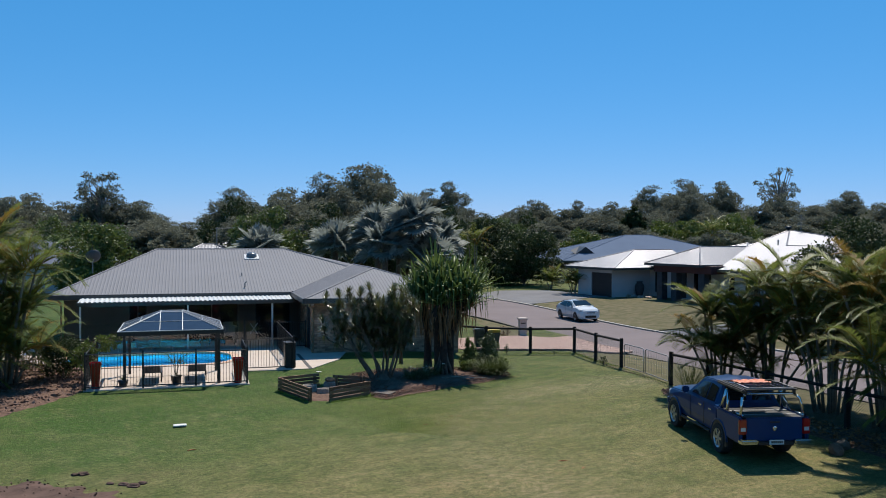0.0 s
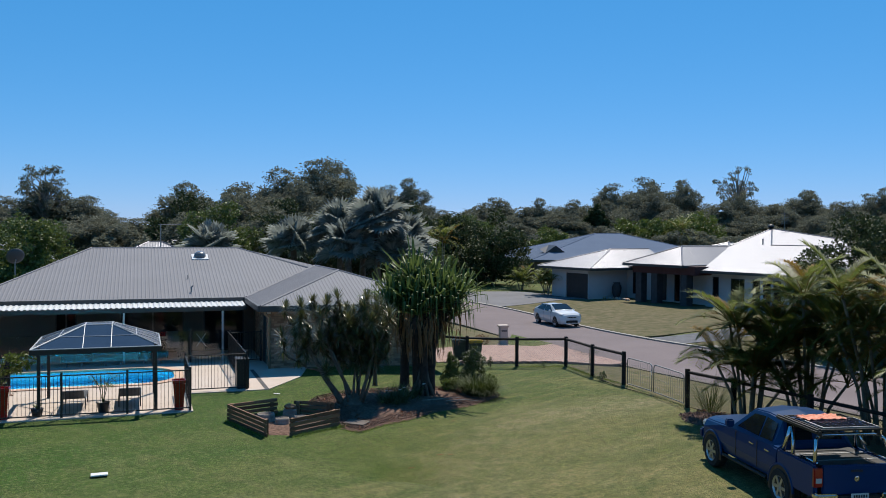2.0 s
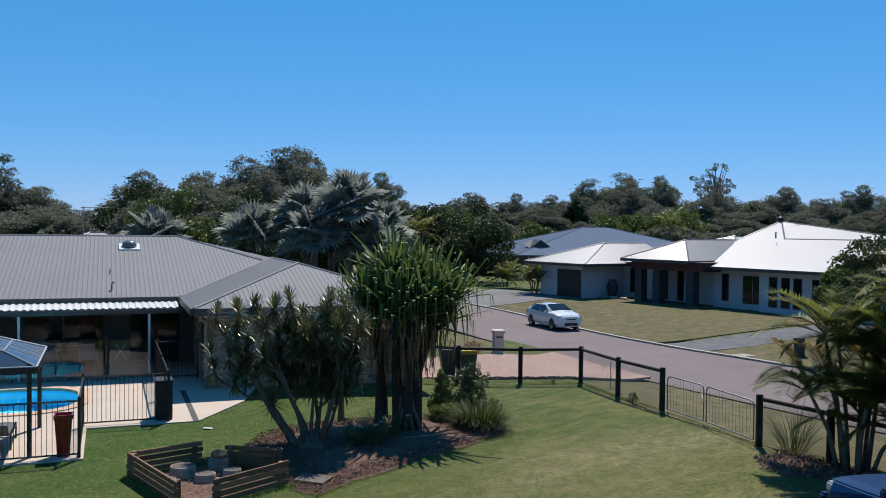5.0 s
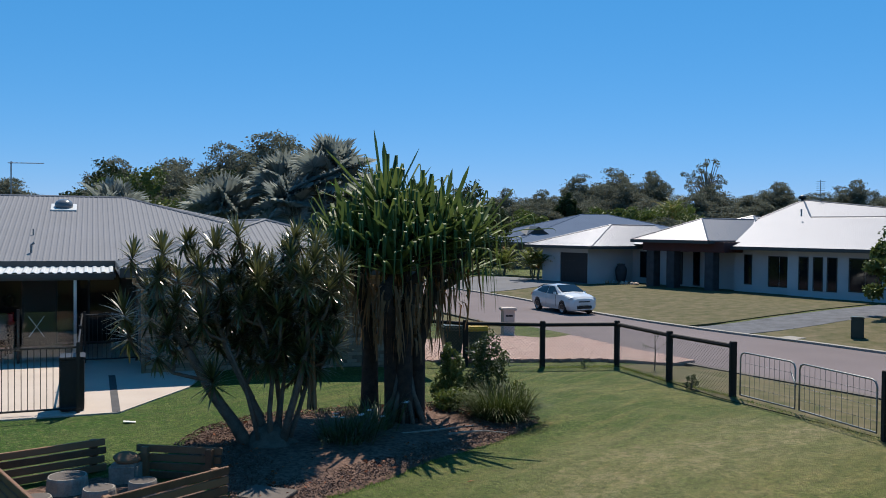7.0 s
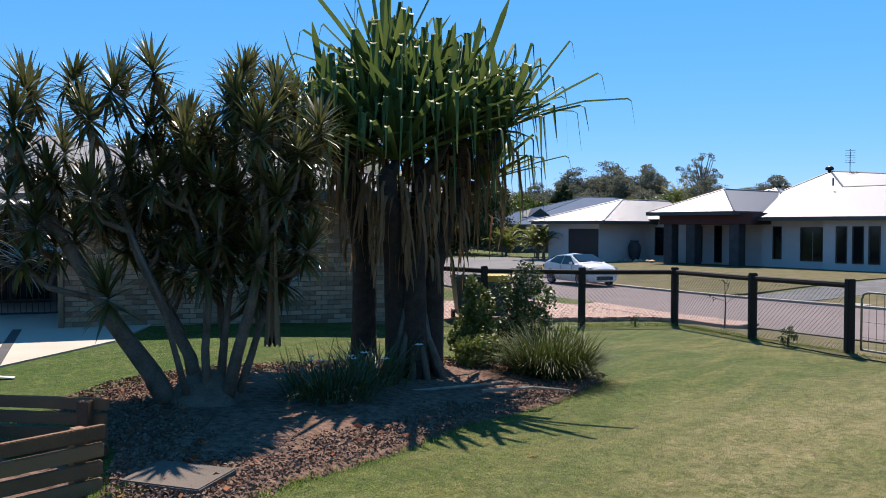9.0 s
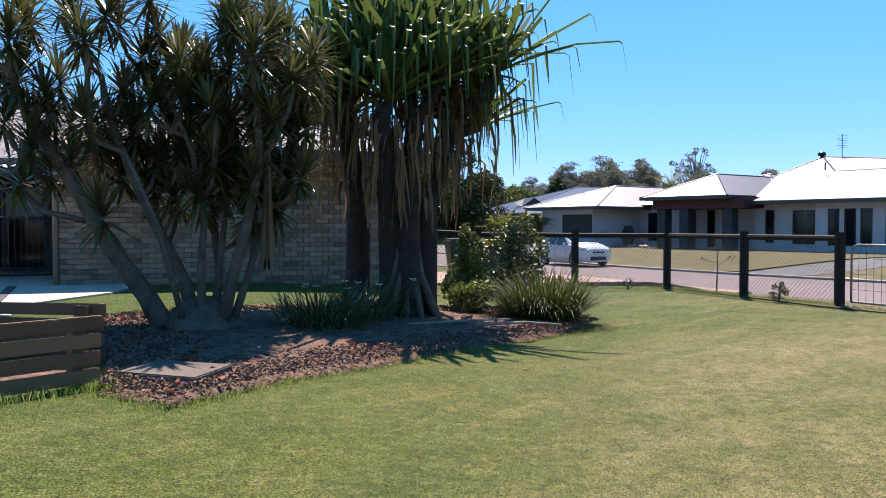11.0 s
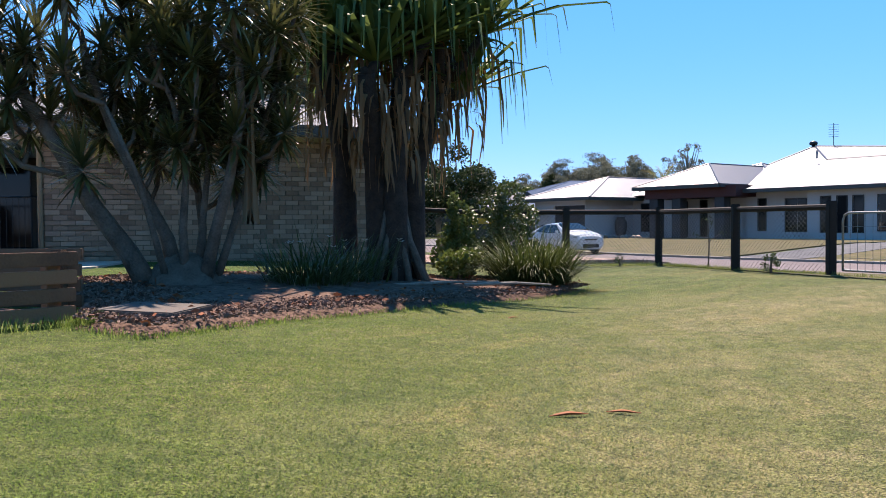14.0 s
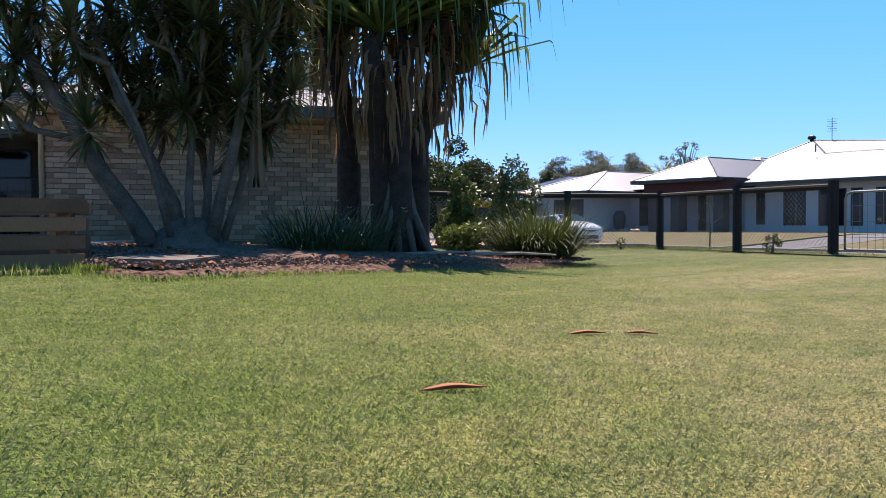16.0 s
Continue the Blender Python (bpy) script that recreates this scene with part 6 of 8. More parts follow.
    for e in heads:
        low = [p for p in nodes if p.z < e.z - 0.22] or nodes
        s = min(low, key=lambda p: (p - e).length + 0.35 * abs(p.x - e.x))
        knee = s.lerp(e, 0.5) + Vector(((e.x - s.x) * 0.15, (e.y - s.y) * 0.15, -0.06 * (e - s).length))
        neck = knee.lerp(e, 0.6) + Vector((0, 0, 0.02))
        w = 0.017 + 0.014 * min(1.0, (e - s).length)
        part("branch", tube(bmesh.new(), [s, knee, neck, e], [w * 1.15, w, w * 0.9, w * 0.8], 6), "bark_grey", t, smooth=True)
        nodes += [knee, neck, s.lerp(knee, 0.5)]
    L, D = Leaves(), Leaves()
    for h in heads + [Vector((-0.72, -0.75, 1.05))]:
        ax = Vector((rng.gauss(0, 0.4), rng.gauss(-0.1, 0.4), 1)).normalized()
        size = rng.uniform(0.30, 0.43)
        s1 = ax.orthogonal().normalized()
        s2 = ax.cross(s1)
        n = 72
        for k in range(n):
            a = k * 2.4
            el = 1.5 - 2.15 * (k / n) ** 0.85
            d = (s1 * math.cos(a) + s2 * math.sin(a)) * math.cos(el) + ax * math.sin(el)
            L.blade(h + ax * 0.16 * (1 - k / n), d, size * rng.uniform(0.8, 1.1), 0.036, 0.13, 4)
        if rng.random() < 0.3:
            for k in range(12):
                a = rng.uniform(0, 6.28)
                D.blade(h - ax * 0.08, (math.cos(a) * 0.6, math.sin(a) * 0.6, -0.7), size * 0.8, 0.026, 0.3, 2)
    L.mesh("leaves", "dracaena", t, smooth=True)
    D.mesh("dead_leaves", "dead_leaf", t)


dracaena()


def pandanus():
    rng = random.Random(8)
    o = Vector((0.0, 33.55, gz(0.0, 33.55)))
    t = thing("pandanus", "screw pine with long strappy leaves, dead skirts and prop roots", "tree", Matrix.Translation(o))
    crowns = []
    trunks = [((-0.40, 0.4, 0), (-0.4, 0.35, 1.6), (-0.62, 0.2, 2.75)), ((0.22, -0.1, 0), (0.2, -0.05, 1.4), (0.30, 0.0, 2.5)), ((0.02, 0.1, 0), (-0.02, 0.0, 1.4), (-0.15, -0.35, 2.5)), ((0.42, 0.35, 0), (0.46, 0.35, 1.4), (0.78, 0.45, 2.5))]
    for a, b, c in trunks:
        a, b, c = Vector(a), Vector(b), Vector(c)
        bm = tube(bmesh.new(), [a - Vector((0, 0, 0.1)), a.lerp(b, 0.25), a.lerp(b, 0.5), a.lerp(b, 0.75), b, b.lerp(c, 0.5), c], [0.19, 0.165, 0.15, 0.145, 0.135, 0.125, 0.11], 14)
        for v in bm.verts:
            k = 1 + 0.16 * noise.noise((v.co.x * 7, v.co.y * 7, v.co.z * 5))
            core = a.lerp(b, min(1.0, max(0.0, v.co.z / b.z)))
            v.co.x, v.co.y = core.x + (v.co.x - core.x) * k, core.y + (v.co.y - core.y) * k
        part("trunk", bm, "bark_dark", t, smooth=True)
    for k in range(17):
        an, r = k * 2.4, math.sqrt((k + 0.3) / 17)
        e = Vector((0.15 + 1.4 * r * math.cos(an), 0.55 + 0.75 * r * math.sin(an), 3.52 - 0.65 * r * r + rng.uniform(-0.42, 0.24)))
        c = Vector(min((q[2] for q in trunks), key=lambda q: (Vector(q) - e).length))
        part("branch", tube(bmesh.new(), [c, c.lerp(e, 0.5) + Vector((0, 0, -0.08)), e], [0.09, 0.075, 0.06], 8), "bark_dark", t, smooth=True)
        crowns.append(e)
    for k in range(13):
        an = k * 0.52
        r = rng.uniform(0.34, 0.5)
        q = Vector((0.18 + math.cos(an) * r, -0.05 + math.sin(an) * r * 0.8, -0.08))
        part("prop_root", tube(bmesh.new(), [q, q.lerp(Vector((0.2, -0.05, 0.9)), 0.6) + Vector((0, 0, 0.05)), (0.2 + 0.08 * math.cos(an), -0.05 + 0.08 * math.sin(an), rng.uniform(0.7, 1.15))], [0.045, 0.04, 0.035], 6), "bark_grey", t, smooth=True)
    L, D, B = Leaves(), Leaves(), Leaves()
    for c in crowns:
        out = (c - Vector((0.2, 0, c.z))).length
        n = 42
        for k in range(n):
            a = k * 2.4 + rng.uniform(-0.15, 0.15)
            el = 1.45 - 1.4 * (k / n) ** 0.85
            d = Vector((math.cos(a) * math.cos(el), math.sin(a) * math.cos(el), math.sin(el)))
            ln, w = rng.uniform(1.0, 1.65), rng.uniform(0.070, 0.112)
            if k < 18:
                L.strap(c, d, ln * 0.98, w, rng.uniform(0.66, 0.9) if rng.random() < 0.88 else 1.0, rng.uniform(0.0, 0.05))
            elif k < 34:
                L.strap(c, d, ln, w, rng.uniform(0.6, 0.88) if rng.random() < 0.8 or out > 0.8 else 1.0, rng.uniform(0.02, 0.12))
            else:
                L.strap(c, d + Vector((0, 0, 0.15)), ln * 1.2, w * 0.9, rng.uniform(0.55, 0.85), rng.uniform(0.05, 0.2))
        # brown skirt under each head
        for k in range(15 if out < 0.95 else 9):
            a = rng.uniform(0, 6.28)
            q = c + Vector((math.cos(a) * 0.1, math.sin(a) * 0.1, rng.uniform(-0.5, 0.0)))
            (B if rng.random() < 0.75 else D).tatter(q, a, rng.uniform(0.5, 1.35), rng.uniform(0.03, 0.06), rng)
    # old leaves wrapped round the trunks
    for a, b, c in trunks:
        for k in range(64 if c[0] > 0.5 else 46):
            u = rng.random()
            q = Vector(b).lerp(Vector(c), 0.1 + 0.95 * u)
            an = rng.uniform(0, 6.28)
            q += Vector((math.cos(an), math.sin(an), 0)) * 0.13
            (B if rng.random() < 0.8 else D).tatter(q, an, rng.uniform(0.4, 1.1) * (0.6 + 0.5 * u), rng.uniform(0.03, 0.06), rng)
    # long hanging straps on the street side
    for k in range(46):
        an = rng.uniform(-0.75, 0.8)
        c = crowns[rng.randrange(len(crowns))] * 0.5 + Vector((0.85, 0.15, 3.0)) * 0.5
        L.strap(c, (math.cos(an), math.sin(an), rng.uniform(-0.02, 0.55)), rng.uniform(1.3, 2.1), rng.uniform(0.05, 0.08), rng.uniform(0.32, 0.55), rng.uniform(0.04, 0.22))
    L.mesh("leaves", "pandanus", t)
    D.mesh("dead_leaves", "dead_leaf", t, "hanging pale dead leaves")
    B.mesh("leaf_skirt", "skin_brown", t, "skirt of dark brown dead leaves")


pandanus()


def strappy_clump(label, x, y, radius, height, n, seed, mat="strappy", flowers=0, lean=1.0, droop=1.0):
    rng = random.Random(seed)
    t = thing("grass_clump", label, "plant", pose(x, y, bed_z(x, y) - 0.03))
    tufts = [Leaves() for _ in range(7)]
    for k in range(n):
        a, r = rng.uniform(0, 6.28), radius * 0.55 * math.sqrt(rng.random())
        p = (math.cos(a) * r, math.sin(a) * r, 0)
        b = a + rng.gauss(0, 0.5)
        L = tufts[0] if r < radius * 0.2 else tufts[1 + int(a / 6.28 * 6) % 6]
        L.blade(p, (math.cos(b) * rng.uniform(0.1, 0.8) * lean, math.sin(b) * rng.uniform(0.1, 0.8) * lean, 1), height * rng.uniform(0.7, 1.4), 0.013, droop * rng.uniform(0.08, 0.32), 5)
    for L in tufts:
        L.mesh("leaf_tuft", mat, t)
    for k in range(flowers):
        a = rng.uniform(0, 6.28)
        p = Vector((math.cos(a) * radius * 0.6 + 0.25, math.sin(a) * radius * 0.4 - 0.2, height * rng.uniform(0.75, 1.0)))
        st = part("flower_stalk", tube(bmesh.new(), [(p.x * 0.7, p.y * 0.7, 0), p], 0.006, 5), mat, t)
        fb = bmesh.new()
        for j in range(6):
            an = j * math.pi / 3
            c = Vector((math.cos(an), math.sin(an), 0.35))
            q = [fb.verts.new(p + c * 0.005), fb.verts.new(p + c * 0.03 + Vector((-math.sin(an), math.cos(an), 0)) * 0.014), fb.verts.new(p + c * 0.055), fb.verts.new(p + c * 0.03 - Vector((-math.sin(an), math.cos(an), 0)) * 0.014)]
            fb.faces.new(q)
        part("blossom", fb, "flower", st)


strappy_clump("clump of strappy green leaves at the bed's edge", 2.05, 34.25, 0.82, 0.72, 1500, 51, "strappy", 0, 1.6, 1.6)
strappy_clump("dark strappy lily clump with small white flowers", -0.75, 31.9, 0.75, 0.55, 420, 52, "shrub", 7, 1.5, 1.6)
strappy_clump("dark strappy lily clump under the screw pine", -0.35, 32.9, 0.6, 0.55, 320, 53, "shrub", 2, 1.4, 1.5)
strappy_clump("spiky grass-tree tuft beside the gate post", 8.95, 31.7, 0.5, 1.1, 160, 54, "strappy", 0, 1.6)


def shrub(label, x, y, blobs, leaf, dense, seed, mat="shrub", z=None, tall=1.0):
    rng = random.Random(seed)
    base = bed_z(x, y) - 0.05 if z is None else z
    t = thing("shrub", label, "shrub", pose(x, y, base) @ Matrix.Diagonal((1, 1, tall, 1)))
    bm = bmesh.new()
    for b in blobs:
        tube(bm, [(0, 0, -0.02), (b[0] * 0.4, b[1] * 0.4, b[2] * 0.5), (b[0], b[1], b[2])], [0.022, 0.015, 0.006], 5, False)
    part("stems", bm, "bark_grey", t)
    L = Leaves()
    crown_clumps(rng, blobs, dense / (blobs[0][3] * blobs[0][4] * blobs[0][5]), leaf, L)
    L.mesh("foliage", mat, t)


shrub("upright leafy green shrub in the garden bed", 1.2, 35.4, [(0, 0, 0.5, 0.3, 0.3, 0.35), (0.05, 0, 0.85, 0.24, 0.24, 0.3), (-0.02, 0.02, 1.1, 0.15, 0.15, 0.2), (-0.15, -0.1, 0.35, 0.25, 0.25, 0.25)], 0.065, 2600, 61, "broad", None, 0.98)
shrub("tall dark green shrub in the garden bed", 1.95, 35.7, [(0, 0, 0.55, 0.46, 0.40, 0.4), (0.10, 0, 0.95, 0.40, 0.36, 0.35), (-0.12, 0.0, 1.15, 0.28, 0.25, 0.25), (0.08, 0.0, 1.3, 0.24, 0.22, 0.28), (-0.2, -0.1, 0.4, 0.36, 0.3, 0.3), (0.06, 0, 1.52, 0.1, 0.1, 0.16)], 0.06, 3000, 62, "shrub", None, 0.94)
shrub("low bright green leafy shrub", 1.12, 34.75, [(0, 0, 0.26, 0.3, 0.28, 0.22), (0.18, 0.05, 0.3, 0.22, 0.2, 0.18)], 0.075, 1300, 63, "light_green")
shrub("small green shrub behind the grass clump", 2.5, 35.3, [(0, 0, 0.3, 0.28, 0.28, 0.25)], 0.075, 900, 64, "light_green")
shrub("tiny shrub by the chain-link fence", 6.86, 37.3, [(0, 0, 0.17, 0.17, 0.17, 0.16), (0.06, 0.02, 0.28, 0.08, 0.08, 0.1)], 0.04, 600, 65, z=0.0)
shrub("tiny shrub by the chain-link fence", 5.2, 40.45, [(0, 0, 0.13, 0.1, 0.1, 0.13)], 0.04, 200, 66, z=0.0)
shrub("tiny shrub by the chain-link fence", 3.0, 40.3, [(0, 0, 0.16, 0.12, 0.12, 0.16), (0.02, 0, 0.34, 0.06, 0.06, 0.1)], 0.05, 240, 67, z=0.05)
shrub("clipped round dark green shrub by the pool fence", -13.3, 31.6, [(0, 0, 0.75, 0.95, 0.9, 0.75), (0.2, -0.2, 0.9, 0.7, 0.7, 0.55)], 0.075, 7000, 68, "mango")
shrub("low brownish shrub beside the letterbox", *sunk(3.25, 47.2), [(0, 0, 0.25, 0.42, 0.4, 0.28)], 0.08, 600, 69, "dead_leaf", gz(*sunk(3.25, 47.2)))
shrub("leafy shrub under the palms", 14.5, 20.5, [(0, 0, 0.6, 0.9, 0.9, 0.6), (0.5, 0.4, 0.8, 0.7, 0.7, 0.5)], 0.14, 1500, 70, "broad", 0.0)
shrub("climbing shrub on the pool fence corner", -12.2, 30.6, [(0, 0, 0.9, 0.5, 0.4, 0.35), (0.6, 0.1, 1.35, 0.6, 0.35, 0.3), (1.0, 0.0, 1.5, 0.4, 0.25, 0.2)], 0.11, 700, 71, "light_green")

sap = thing("sapling", "bare young sapling beside the fence", "sapling", pose(6.95, 40.1, 0.0))
part("stem", tube(bmesh.new(), [(0, 0, -0.05), (0.02, 0, 0.45), (0.0, 0.02, 0.95)], [0.018, 0.014, 0.006], 6), "bark_grey", sap)
for a, b in (((0.015, 0, 0.5), (0.3, 0.05, 0.68)), ((0.015, 0, 0.55), (-0.26, 0, 0.64)), ((0.01, 0, 0.7), (0.14, 0.1, 0.9))):
    part("twig", tube(bmesh.new(), [a, b], [0.008, 0.004], 5), "bark_grey", sap)
SL = Leaves()
srng = random.Random(2)
for c in ((0.3, 0.05, 0.68), (-0.26, 0, 0.64), (0.14, 0.1, 0.9), (0, 0.02, 0.95)):
    for k in range(9):
        SL.leaf(Vector(c) + Vector((srng.gauss(0, 0.04), srng.gauss(0, 0.04), srng.gauss(0, 0.03))), 0.06, srng)
SL.mesh("foliage", "shrub", sap)

# beds along the boundaries
LEFT_BED = [(-12.2, 24.9), (-11.75, 27.2), (-11.5, 29.0), (-11.9, 30.6), (-12.6, 33.5), (-17.5, 36.5), (-21, 33), (-18.5, 26), (-15, 23.5)]
garden_bed(LEFT_BED, (-14.6, 29.6), "bark-mulched bed under the palms by the pool", 0.08)
chips("bark_chips", LEFT_BED, 4500, 9, bed_z, (0.05, 0.16))
RIGHT_BED = [(8.5, 31.7), (8.35, 30.4), (8.9, 28.2), (10.0, 25.8), (11.0, 22.5), (12.0, 19.5), (15.2, 17.5), (13.4, 21.4), (11.8, 25.2), (10.45, 28.5), (9.4, 31.0)]
garden_bed(RIGHT_BED, (10.6, 26.6), "bark-mulched bed under the palms along the fence", 0.06)
# sparse brown litter replaces the chips to suggest the dark under the palms
chips("leaf_litter", RIGHT_BED, 2600, 10, bed_z, (0.05, 0.16), "brown dry palm litter standing in for the palms' shade", "skin_brown")
SOIL = [(-10.2, 18.7), (-9.3, 19.05), (-8.8, 18.8), (-8.25, 19.2), (-7.7, 18.75), (-7.2, 18.85), (-6.8, 18.4), (-6.3, 18.5), (-5.8, 17.9), (-5.2, 18.1), (-4.7, 17.55), (-4.1, 17.3), (-3.9, 16.5), (-6, 13), (-11, 12.5), (-13, 17)]
garden_bed(SOIL, (-7.9, 16.4), "bare brown soil patch at the lawn's edge", 0.03).data.materials[0] = M["soil"]
chips("soil_clods", SOIL, 1800, 11, lambda x, y: gz(x, y) + 0.035, (0.03, 0.09), "crumbly brown clods of soil", "soil")

mb = bmesh.new()
bmesh.ops.create_grid(mb, x_segments=60, y_segments=60, size=1.0)
for v in mb.verts:
    r = v.co.length
    v.co.z = gz(8.55 + v.co.x * 0.8, 30.75 + v.co.y * 1.0) + 0.13 * max(-0.4, 1 - r * r * (1.1 + 0.5 * noise.noise(v.co * 2))) + 0.07 * noise.noise(v.co * 9) + 0.06 * noise.noise(v.co * 24)
    v.co.x, v.co.y = 8.55 + v.co.x * 0.8, 30.75 + v.co.y
tagged(to_object("mulch_heap", mb, "pink_mulch"), "low heap of pinkish bark mulch under the palms", "mulch", kind="stuff")

# crumbs of earth scuffed out on the grass beside the soil
rng = random.Random(77)
for x, y in ((-6.05, 18.75), (-5.95, 18.95), (-7.6, 19.5), (-7.45, 19.55), (-6.6, 18.9), (-6.3, 18.85)):
    cb = bmesh.new()
    bmesh.ops.create_icosphere(cb, subdivisions=2, radius=rng.uniform(0.05, 0.11))
    for v in cb.verts:
        v.co *= 1 + 0.5 * noise.noise(v.co * 14 + Vector((x, y, 0)))
    tagged(to_object("clod", cb, "soil"), "crumbly clod of brown soil on the grass", "clod", "clods beside the soil").matrix_basis = pose(x, y, gz(x, y) + 0.02) @ Matrix.Diagonal((1.4, 1, 0.5, 1))


# ---- vehicles ----
def loft(bm, stations):
    """A body from half sections (y, z) at stations along x, mirrored."""
    rings = []
    for x, half in stations:
        pts = [(x, y, z) for y, z in half] + [(x, -y, z) for y, z in reversed(half[1:-1])]
        rings.append([bm.verts.new(p) for p in pts])
    n = len(rings[0])
    for a, b in zip(rings, rings[1:]):
        for i in range(n):
            bm.faces.new((a[i], a[(i + 1) % n], b[(i + 1) % n], b[i]))
    bm.faces.new(rings[0])
    bm.faces.new(rings[-1][::-1])
    bmesh.ops.recalc_face_normals(bm, faces=bm.faces)
    es = [e for e in bm.edges if e.calc_face_angle(0) > 0.5]
    bmesh.ops.bevel(bm, geom=es, offset=0.025, segments=2, affect="EDGES", clamp_overlap=True)
    return bm


def panel(pts, thick=0.01, lift=0.006, shrink=0.0):
    """A thin flat plate through corner points, raised off the surface along its normal."""
    P = [Vector(p) for p in pts]
    c = sum(P, Vector()) / len(P)
    n = (P[1] - P[0]).cross(P[2] - P[0]).normalized()
    P = [p + (c - p) * shrink for p in P]
    bm = bmesh.new()
    hi = [bm.verts.new(p + n * lift) for p in P]
    lo = [bm.verts.new(p + n * (lift - thick)) for p in P]
    bm.faces.new(hi)
    bm.faces.new(lo[::-1])
    for i in range(len(P)):
        j = (i + 1) % len(P)
        bm.faces.new((lo[i], lo[j], hi[j], hi[i]))
    bmesh.ops.recalc_face_normals(bm, faces=bm.faces)
    return bm


def wheel(parent, x, y, r, w, rim_r, spokes=6):
    out = 1 if y > 0 else -1
    m = pose(x, y, r, -90 * out, 0, 0)
    tyre = bmesh.new()
    lathe(tyre, [(rim_r, -w / 2), (r * 0.93, -w / 2), (r, -w / 2 + 0.035), (r, w / 2 - 0.035), (r * 0.93, w / 2), (rim_r, w / 2), (rim_r, -w / 2)], 28)
    wh = new("wheel")
    wh.parent = parent
    wh.matrix_basis = m
    part("tyre", tyre, "tyre", wh, smooth=False)
    rim = bmesh.new()
    lathe(rim, [(rim_r * 0.80, w * 0.36), (rim_r, w * 0.52), (rim_r, -w * 0.4), (rim_r * 0.9, -w * 0.4), (rim_r * 0.80, w * 0.36)], 28)
    lathe(rim, [(0.0, w * 0.40), (rim_r * 0.24, w * 0.48), (rim_r * 0.26, w * 0.2), (0.0, w * 0.2)], 14)
    for k in range(spokes):
        a = 2 * math.pi * k / spokes
        box(rim, rim_r * 0.15, rim_r * 0.93, -rim_r * 0.13, rim_r * 0.13, w * 0.36, w * 0.47, m=Matrix.Rotation(a, 4, "Z"))
    part("rim", rim, "alloy", wh)
    part("brake_disc", lathe(bmesh.new(), [(0.0, 0.0), (rim_r * 0.8, 0.0), (rim_r * 0.8, 0.02), (0.0, 0.02)], 20), "black_plastic", wh)


def arch(parent, x, y, r, mat, depth=0.03):
    """Wheel-arch lip and dark well."""
    s = 1 if y > 0 else -1
    bm = bmesh.new()
    tube(bm, [(x + r * math.cos(a), y, r * math.sin(a) + 0.38) for a in [math.pi * k / 14 for k in range(15)]], depth, 6)
    part("wheel_arch", bm, mat, parent, smooth=True)
    wb_ = bmesh.new()
    vs = [(x + r * math.cos(math.pi * k / 14), 0.38 + r * math.sin(math.pi * k / 14)) for k in range(15)] + [(x - r, 0.25), (x + r, 0.25)]
    a = [wb_.verts.new((px, y + s * 0.012, pz)) for px, pz in vs]
    b = [wb_.verts.new((px, y - s * 0.03, pz)) for px, pz in vs]
    wb_.faces.new(a)
    wb_.faces.new(b[::-1])
    for i in range(len(a)):
        j = (i + 1) % len(a)
        wb_.faces.new((b[i], b[j], a[j], a[i]))
    bmesh.ops.recalc_face_normals(wb_, faces=wb_.faces)
    part("wheel_well", wb_, "black_plastic", parent)


